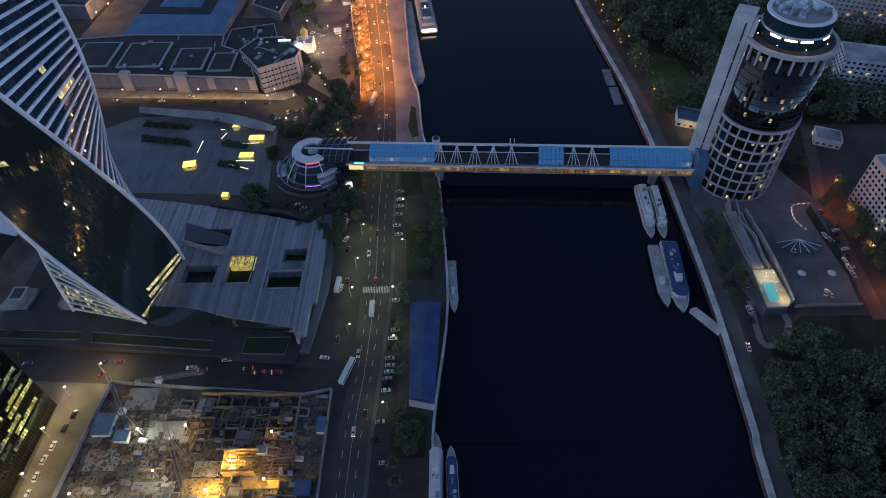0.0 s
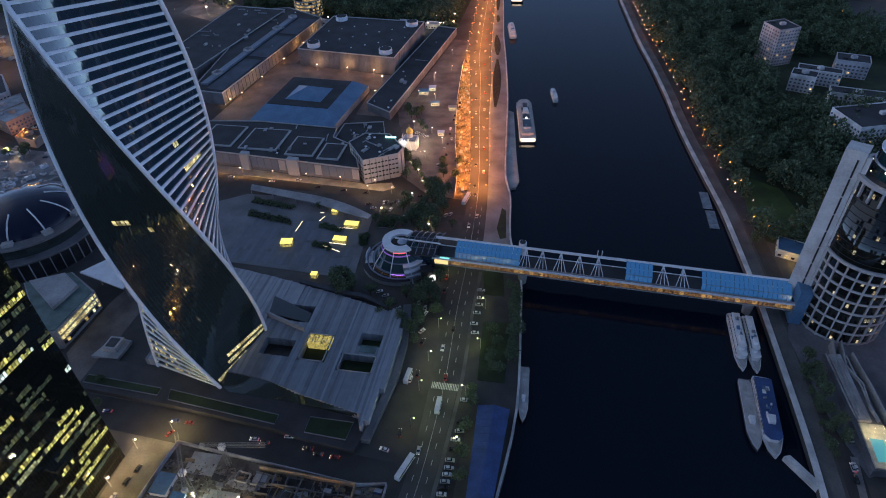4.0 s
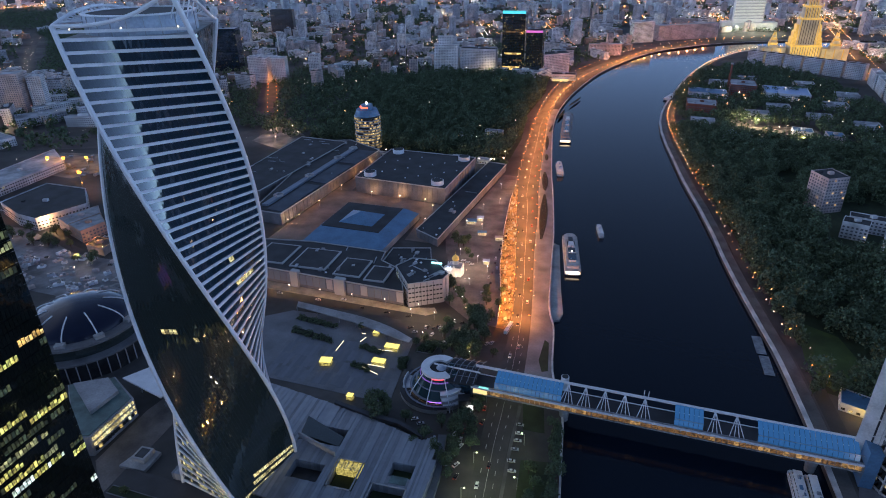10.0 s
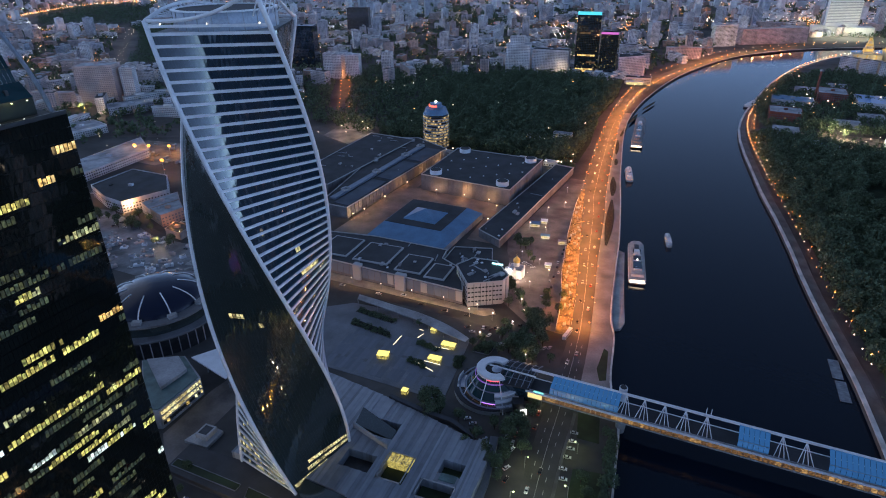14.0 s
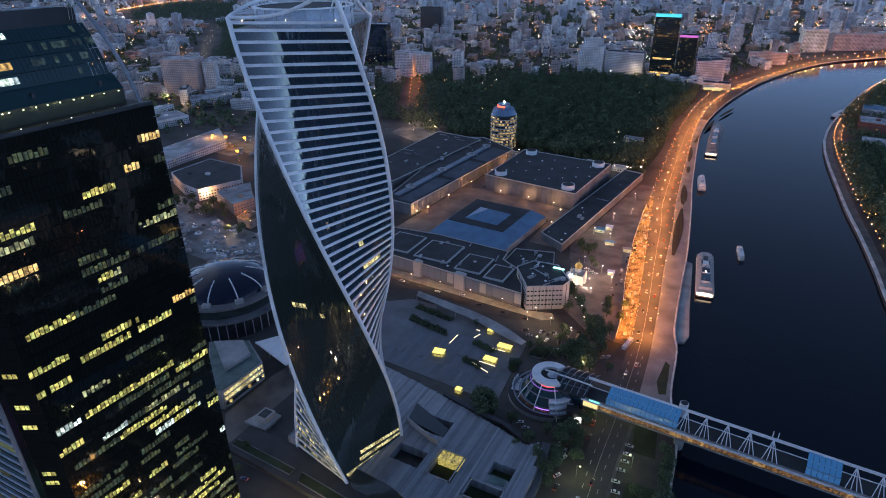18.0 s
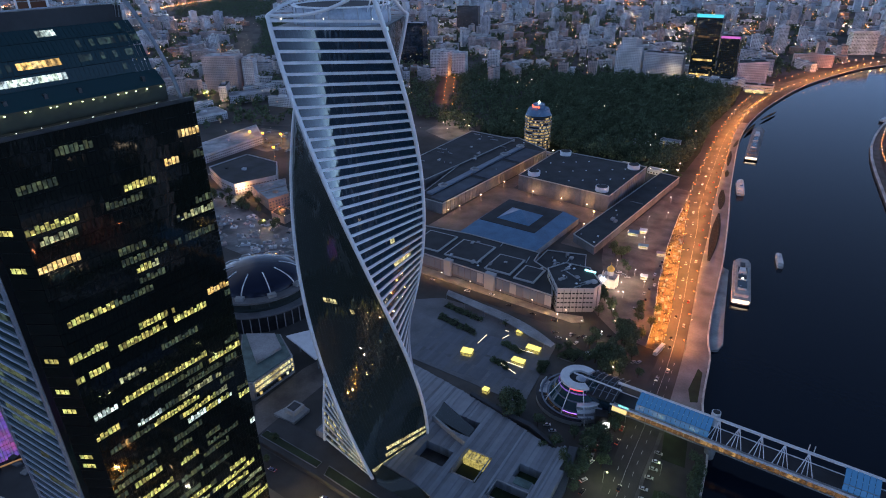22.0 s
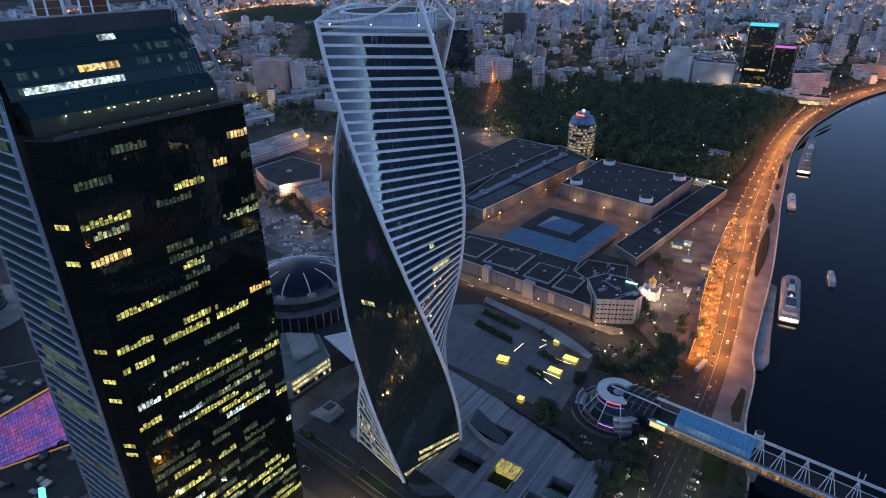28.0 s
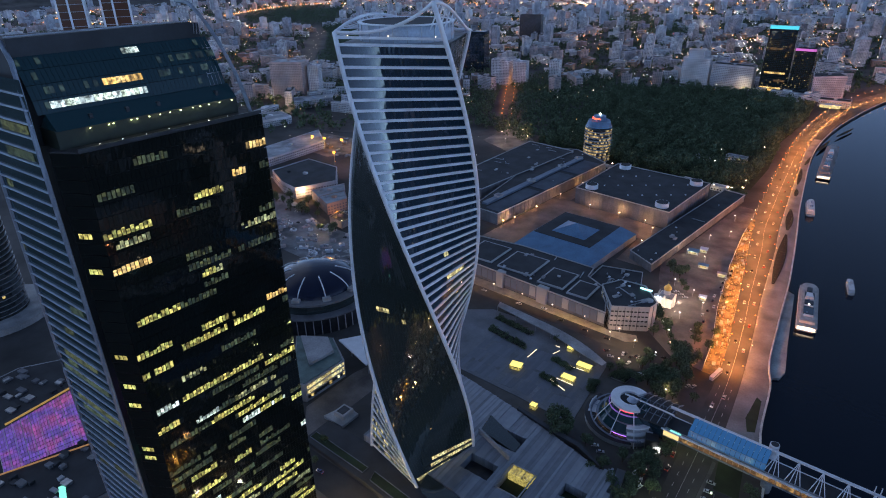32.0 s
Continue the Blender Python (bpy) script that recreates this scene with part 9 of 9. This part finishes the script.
simple_block("blue_roof_hall", [(292, 925), (312, 922), (314, 945), (294, 950)], 11, TOWN_C, ROOFBLUE, "square house with a blue roof")
for x0, y0, a in ((120, 985, 8), (210, 1060, 6), (300, 1060, 5), (250, 1110, 7), (340, 1130, 9), (180, 1300, 8), (240, 1360, 6), (330, 1300, 10), (350, 1010, 7), (375, 1200, 12)):
    simple_block("works_shed", [(x0, y0), (x0 + 34, y0 - 4), (x0 + 36, y0 + 22), (x0 + 2, y0 + 26)], a, TOWN_B, TOWNROOF, "low works shed among trees", group="works sheds")
chn = thing("factory_chimney", 207, 1250, 0, "tall slim brick factory chimney", "chimney")
part("stack", MB().cyl(207, 1250, 0, 52, 2.6, 1.7, 16), RB, chn)
part("collar", MB().cyl(207, 1250, 50, 52.5, 2.3, 2.3, 16), CONCRETE, chn)
setting("yard_works", MB().prism([(180, 905), (290, 895), (300, 1000), (190, 1020)], 0, 0.06), SOIL, "lit works yard of bare soil", "yard")
for x, y in ((193, 1015), (205, 990), (228, 945), (215, 1000), (250, 975), (258, 908)):
    lamp("works_lamp", x, y, 12, 8000, (1, 0.85, 0.6), 0.6)
    lamp_post(x, y, 11, 0, WARMW, 1.0)
wood("works_trees", [(115, 960), (250, 880), (420, 900), (440, 1050), (400, 1380), (290, 1540), (180, 1440), (125, 1250), (100, 1100)], 10.5, "scattered dark trees among the works", 24, (3.4, 6.4), 80, holes=tuple([(x0 - 4, y0 - 22), (x0 + 40, y0 - 22), (x0 + 40, y0 + 28), (x0 - 4, y0 + 28)] for x0, y0 in ((120, 985), (210, 1060), (300, 1060), (250, 1110), (340, 1130), (180, 1300), (240, 1360), (330, 1300), (350, 1010), (375, 1200), (122, 1065), (205, 1215), (132, 1180), (160, 1180), (262, 1195), (300, 1195), (143, 925), (165, 925), (255, 955), (290, 930), (185, 930), (225, 930), (250, 930), (185, 975), (225, 975), (255, 975))))

# right bank apartment blocks
simple_block("apartment_slab", [(208, 682), (218, 657), (240, 668), (230, 693)], 37, TOWN_C, ROOF, "pinkish twelve-storey apartment slab in the trees")
simple_block("school_block", [(220, 600), (240, 592), (246, 606), (226, 614)], 16, TOWN_A, ROOF, "white school wing with a dark roof")
simple_block("school_block", [(232, 620), (268, 608), (272, 620), (236, 632)], 14, TOWN_A, ROOF, "white school wing with a flat roof")
simple_block("school_block", [(248, 570), (292, 560), (295, 575), (251, 585)], 12, TOWN_A, ROOF, "low white school wing")
simple_block("white_apartment_block", [(229, 515), (240, 480), (300, 500), (290, 535)], 22, TOWN_A, ROOF, "white apartment block with dark balconies")
simple_block("white_apartment_block", [(272, 640), (300, 632), (306, 652), (278, 660)], 16, TOWN_B, ROOF, "grey school wing in the trees")
simple_block("riverside_offices", [(262, 362), (330, 342), (336, 362), (268, 384)], 30, TOWN_B, TOWNROOF, "grey office block behind the round tower", lit=WIN_DARK)
simple_block("riverside_offices", [(290, 450), (350, 425), (358, 446), (298, 472)], 45, TOWN_C, TOWNROOF, "pinkish apartment block behind the round tower")
simple_block("riverside_offices", [(232, 178), (262, 178), (262, 264), (231.8, 261)], 32, mat("beige_stone", (0.62, 0.54, 0.48), 0.8, scale=0.1, fine=0.6, amount=0.2), TOWNROOF, "beige office block with arched windows by the access road", lit=WIN_DARK)
simple_block("guard_house", [(232, 312), (246, 306), (250, 318), (236, 324)], 5, TOWN_A, TOWNROOF, "small pale service house", hut=False)
simple_block("cafe_pavilion", [(150, 335), (168, 328), (172, 342), (154, 350)], 5, TOWN_A, ROOFBLUE, "riverside cafe with a pale blue roof and warm lights", lit=WIN_OFFICE, hut=False)
lamp("cafe_lamp", 158, 326, 5, 500, (1, 0.65, 0.2), 0.4)
lamp("cafe_lamp", 150, 360, 6, 700, (1, 0.5, 0.1), 0.4)
lamp_post(150, 360, 5.6, 0, ORANGE, 0.6)

# avenue beyond the works, upper left highway and woods
AV = [(455, 1000), (470, 1163), (523, 1544), (645, 2275), (751, 2841), (850, 3400)]
setting("road_avenue", ribbon(offset(AV, -14), offset(AV, 14), 0.07), ASPHALT, "broad lit avenue", "road")
HW = smooth_line([(-2450, 1350), (-2731, 1848), (-2900, 2195), (-2995, 2480), (-2950, 2680), (-2820, 2790), (-2450, 2960), (-1800, 3250), (-1000, 3450)], 4)
setting("road_highway", ribbon(offset(HW, -14), offset(HW, 14), 0.07), ASPHALT, "far lit highway", "road")
RS_ = [(-545, 905), (-610, 1020), (-690, 1160), (-760, 1300)]
setting("road_park_street", ribbon(offset(RS_, -9), offset(RS_, 9), 0.08), ASPHALT, "tree-lined street beside the park", "road")
far_beads, far_white = MB(), MB()
for line, step, off in ((AV, 27, 15), (AV, 27, -15), (HW, 19, 12), (HW, 19, -12), (RS_, 34, 8), (RS_, 34, -8)):
    for x, y, h in along(offset(line, off), step):
        (far_beads if rs.random() < 0.75 else far_white).blob(x, y, 10, 0.3 + math.hypot(x, y) / (2600 if line is HW else 4000))
tagged(new("street_lights_far", far_beads.mesh("lights", TOWNO)), "rows of orange street lights far off", "lights", "", "stuff")
tagged(new("street_lights_far", far_white.mesh("lights", TOWNW)), "rows of pale street lights far off", "lights", "", "stuff")
for x, y, h in along(AV, 90):
    lamp("avenue_light", x, y, 9, 13000, (1, 0.42, 0.13), 2)
for x, y, h in along(RS_, 60):
    lamp("park_street_light", x, y, 10, 3500, (1, 0.32, 0.1), 1)
FARW = [(-2600, 1900), (-2290, 1690), (-2190, 1820), (-1990, 1800), (-2060, 1960), (-2500, 2440), (-2740, 2440), (-2840, 2330), (-2720, 2050)]
STRIPW = [(-1200, 1190), (-1275, 1130), (-1500, 1390), (-1770, 1650), (-1960, 1790), (-1930, 1860), (-1730, 1790), (-1420, 1480)]
wood("far_wood", FARW, 24, "far dark wood before the highway", 25, (9, 14), 34)
wood("far_wood", STRIPW, 15, "dark strip of trees along a far street", 30, (6, 9), 40)
STW = [(-1287, 1105), (-1459, 1290), (-1741, 1570), (-1860, 1700)]
setting("road_far_street", ribbon(offset(STW, -7), offset(STW, 7), 0.07), ASPHALT, "far street beside a strip of trees", "road")
fsl = MB()
for off in (-7, 7):
    for x, y, h in along(offset(STW, off), 34):
        if rs.random() < 0.75:
            fsl.blob(x + rs.uniform(-3, 3), y + rs.uniform(-9, 9), 9, rs.uniform(0.35, 0.6))
tagged(new("street_lights_far", fsl.mesh("lights", TOWNW)), "two rows of pale lights along a far street", "lights", "", "stuff")
for x, y, h in along(HW, 190):
    lamp("highway_light", x, y, 16, 24000, (1, 0.48, 0.2), 2)
wood("railway_wood", [(-430, 780), (-480, 1200), (-690, 1150), (-680, 960), (-540, 820)], 10.5, "dark trees between railway and park", 28, (4, 6.5), 44, holes=([(-528, 880), (-566, 880), (-790, 1310), (-735, 1310)],))
wood("town_grove", [(-700, 1150), (-620, 1100), (-440, 1215), (-480, 1330), (-690, 1290)], 12, "dark trees at the park edge", 26, (4.5, 6.5), 40)
wood("town_park", [(-900, 2250), (-680, 2120), (-640, 2300), (-860, 2620), (-1250, 2900)], 18, "far dark town park", 27, (7, 10), 34)

setting("yard_north", MB().prism([(-505, 770), (-440, 738), (-425, 775), (-440, 812), (-480, 850), (-510, 850)], 0, 0.07), mat("lit_street_paving", (0.2, 0.18, 0.16), 0.85, scale=0.05, fine=0.5, amount=0.5), "lit street corner behind the halls", "yard")
for x, y in ((-490, 800), (-465, 770), (-445, 800), (-500, 840), (-470, 830)):
    lamp("yard_light", x, y, 9, 2200, (1, 0.6, 0.34), 0.5)
    lamp_post(x, y, 8.2, 90, WARMW, 1.0, 1.6)
PALEG = glow("pale_green_lamp", (0.85, 1.0, 0.55), 4)
# ---- street lamps with their light ----
for line, step, head, y0, y1, deg in ((offset(ROAD_R, 0.8), 36, ORANGE, 375, 1250, 180), (offset(ROAD_L, -0.8), 36, ORANGE, 375, 1250, 0)):
    for x, y, h in along(line, step):
        if y0 < y < y1:
            lamp_post(x, y, 9.5, deg, head)
for x, y in ((-30, 195), (-28, 165), (-26.5, 228), (-27.5, 260), (-53, 215), (-54, 195), (-53, 172), (-52, 240), (-31, 130), (-55, 290), (-30, 300)):
    lamp_post(x, y, 8, 180 if x > -45 else 0, PALEG, 1.6)
    lamp("street_light", x + (-1.6 if x > -45 else 1.6), y, 7.6, 420, (0.85, 1, 0.5), 0.4)
for x, y in ((-181, 80), (-181, 100), (-181, 120), (-180, 140), (-168, 152)):
    lamp_post(x, y, 8, 0, WARMW, 1.6)
    lamp("street_light", x + 1.6, y, 7.6, 2000 if y > 130 else 1600, (1, 0.75, 0.4), 0.4)
for i in range(0, 13, 2):
    x = -295 + 14 * i
    lamp_post(x, 387.5 - i * 0.45, 6, 270, WARMW, 1.2)
    lamp("street_light", x, 384 - i * 0.45, 2.6, 330, (1, 0.5, 0.18), 0.3)
    lamp("street_light", x + 14, 383.6 - i * 0.45, 2.6, 290, (1, 0.54, 0.22), 0.3)
for x, y, p in ((-300, 520, 1500), (-296, 560, 1500), (-292, 610, 1500), (-288, 660, 1500), (-284, 705, 1500), (-250, 598, 1300), (-215, 594, 1600), (-185, 590, 1300), (-172, 575, 900), (-145, 600, 1000), (-142, 640, 1000), (-138, 680, 1000), (-305, 505, 1500), (-170, 540, 700)):
    lamp("hall_lamp", x, y, 7, p * 1.05, (1, 0.52, 0.22), 0.4)
    lamp_post(x, y, 6.2, 0, WARMW, 0.6, 1.3, "wall lamp post beside the exhibition halls")
for x, y in ((-100, 470), (-98, 430), (-96, 400), (-110, 540), (-120, 590), (-106, 610), (-112, 655), (-128, 545), (-118, 480), (-90, 385), (-112, 372), (-100, 352), (-95, 366), (-130, 372), (-75, 330), (-104, 410), (-88, 455), (-66, 300), (-112, 345)):
    lamp_post(x, y, 6, rs.uniform(0, 360), COOLW if rs.random() < 0.5 else WARMW, 0.8, 1.0, "square lamp with a bright head")
    lamp("square_light", x, y, 6.5, 800, (1, 0.72, 0.54), 0.4)
for x, y in ((-330, 742), (-240, 735), (-200, 728), (-170, 722), (-140, 735), (-125, 742), (-270, 745)):
    lamp_post(x, y, 9, 270, WARMW, 1.0, 2.0)
    lamp("yard_light", x, y - 2, 9, 1400, (1, 0.7, 0.4), 0.5)
for x, y, h in along(offset(BANK_R, 17), 42):
    if 330 < y < 1350:
        lamp("bank_light", x, y, 6, 480, (1, 0.36, 0.14), 0.4)
        lamp_post(x, y, 5.6, 0, ORANGE, 0.4)
for x0, y0, w_, d_, h in ((-176, 868, 26, 12, 7), (-210, 850, 20, 10, 6), (-160, 740, 24, 10, 5), (-196, 748, 18, 9, 4), (-228, 742, 20, 8, 4), (-300, 742, 22, 8, 4), (-345, 772, 14, 10, 5)):
    simple_block("park_pavilion", [(x0, y0), (x0 + w_, y0 - 4), (x0 + w_ + 1, y0 + d_ - 4), (x0 + 1, y0 + d_)], h, TOWN_A, TOWNROOF, "low pale pavilion at the edge of the park", lit=WIN_OFFICE, hut=False, group="park pavilions")
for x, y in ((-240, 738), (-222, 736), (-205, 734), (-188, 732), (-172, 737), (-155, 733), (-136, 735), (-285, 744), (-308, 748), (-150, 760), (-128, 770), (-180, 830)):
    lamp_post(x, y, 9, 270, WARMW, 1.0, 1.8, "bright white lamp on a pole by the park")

# kiosks and parked cars of the church square
sqr = random.Random(71)
for i in range(16):
    put_car(sqr.choice((0, 1, 2, 2)), -84 + sqr.uniform(-3, 3), 400 + 9 * i, 98 + sqr.uniform(-5, 5), 0.0 if i > 11 else 0.1)
for x, y, w_, d_, m_ in ((-124, 553, 9, 7, ROOFBLUE), (-117, 562, 6, 6, WHITE), (-108, 528, 8, 4, ROOFBLUE), (-92, 470, 5, 4, WHITE), (-90, 520, 7, 4, GREYWALL)):
    t_ = thing("kiosk", x, y, 0, "small lit kiosk on the paved square", "kiosk", "kiosks on the square")
    part("wall_block", MB().obox(x, y, 0, w_, d_, 3, 8), GREYWALL, t_)
    part("roof", MB().obox(x, y, 3, w_ + 1.2, d_ + 1.2, 0.35, 8), m_, t_)
    part("counter_light", MB().obox(x, y - d_ / 2 - 0.1, 1.2, w_ * 0.7, 0.2, 1.2, 8), WIN_LIT, t_, "lit serving hatch")
    lamp("kiosk_light", x, y - d_ / 2 - 2, 3.4, 260, (1, 0.85, 0.65), 0.3)
for i in range(26):
    put_tree(sqr.choice((-70, -76, -82)) + sqr.uniform(-3, 3), 345 + 4 * i, sqr.uniform(0.8, 1.3)) if i < 10 else put_tree(-135 + sqr.uniform(-3, 14), 735 + sqr.uniform(-8, 8), sqr.uniform(0.9, 1.3))
for x, y, s_ in ((-112, 481, 1.0), (-106, 474, 0.8), (-109, 418, 1.1), (-104, 411, 1.0), (-99, 404, 1.1), (-94, 396, 0.9), (-89, 385, 1.2), (-84, 378, 1.1), (-78, 372, 0.9), (-101, 367, 1.0), (-96, 361, 1.1)):
    put_tree(x, y, s_)  # trees round the church square

# roadworks lit orange beside the embankment road
wl_at = lambda y: np.interp(y, [368, 408, 463, 545, 620, 694], [-64.1, -67.8, -78.5, -89.5, -96, -99])
wr_at = lambda y: np.interp(y, [371, 411, 467, 536, 591, 694], [-54, -57.8, -65.5, -75.5, -84, -98])
wys = [372 + 12 * i for i in range(26)]
setting("roadwork_ground", ribbon([(wl_at(y), y) for y in wys], [(wr_at(y), y) for y in wys], 0.09), mat("dug_up_soil", (0.13, 0.09, 0.055), 0.95, scale=0.12, fine=1.4, amount=0.9, tint=(0.32, 0.23, 0.14)), "dug-up sandy strip of the road works", "road works")
rw = random.Random(17)
rwf = thing("roadwork_fence", -80, 470, 0, "pale panel fence along the road works", "fence")
for i in range(52):
    y = 378 + 5.2 * i
    if i % 11 != 7:
        part("panel", MB().obox(wl_at(y), y, 0, 4.7, 0.25, 1.9 + rw.uniform(0, 0.2), math.degrees(math.atan2(5.2, wl_at(y + 5.2) - wl_at(y)))), WHITE if i % 3 else PANEL, rwf)
loose = MB()
for i in range(420):
    y = rw.uniform(380, 640)
    x = lerp(wl_at(y), wr_at(y), rw.uniform(0.06, 0.94))
    loose.obox(x, y, 0.05, rw.uniform(0.4, 2.6), rw.uniform(0.3, 1.0), rw.uniform(0.15, 0.7), rw.choice((98, 100, 8, rw.uniform(0, 180))))
tagged(new("roadwork_rubble", loose.mesh("rubble", pieces("roadwork_rubble", (0.3, 0.23, 0.15), 0.8, 0.9, scale=0.6))), "loose kerbs, boards and broken paving of the road works", "rubble", "", "stuff")
for i in range(60):
    y = rw.uniform(382, 640)
    x = lerp(wl_at(y), wr_at(y), rw.uniform(0.12, 0.88))
    t_ = thing("roadwork_stack", x, y, 0, "stack of kerbstones and barriers beside the road", "road works", "road works")
    part("kerbstone", MB().obox(x, y, 0, rw.uniform(2, 6), rw.uniform(1, 2.4), rw.uniform(0.5, 1.8), 98 + rw.uniform(-8, 8)), rw.choice((CONCRETE, RAW, RAW, STEEL)), t_)
    part("barrier", MB().obox(x + 2, y + 1.5, 0, 2.2, 0.4, 1.1, 95), rw.choice((CONCRETE, RAW, PAINTS[3])), t_)
for y in list(range(384, 560, 16)) + [590, 620, 650]:
    lamp("roadwork_light", lerp(wl_at(y), wr_at(y), 0.45), y, 4.6, 2300, (1, 0.36, 0.07), 0.5)
for i, c in enumerate(CARS):  # the kinds not used yet queue in the side street
    if not c[1]:
        put_car(i, -140 - 7.5 * i, 157.5, 185, 0.05)
for c in TREES:
    if not c[1]:
        c[0].matrix_basis, c[1] = pose(-24, 224, 0), True
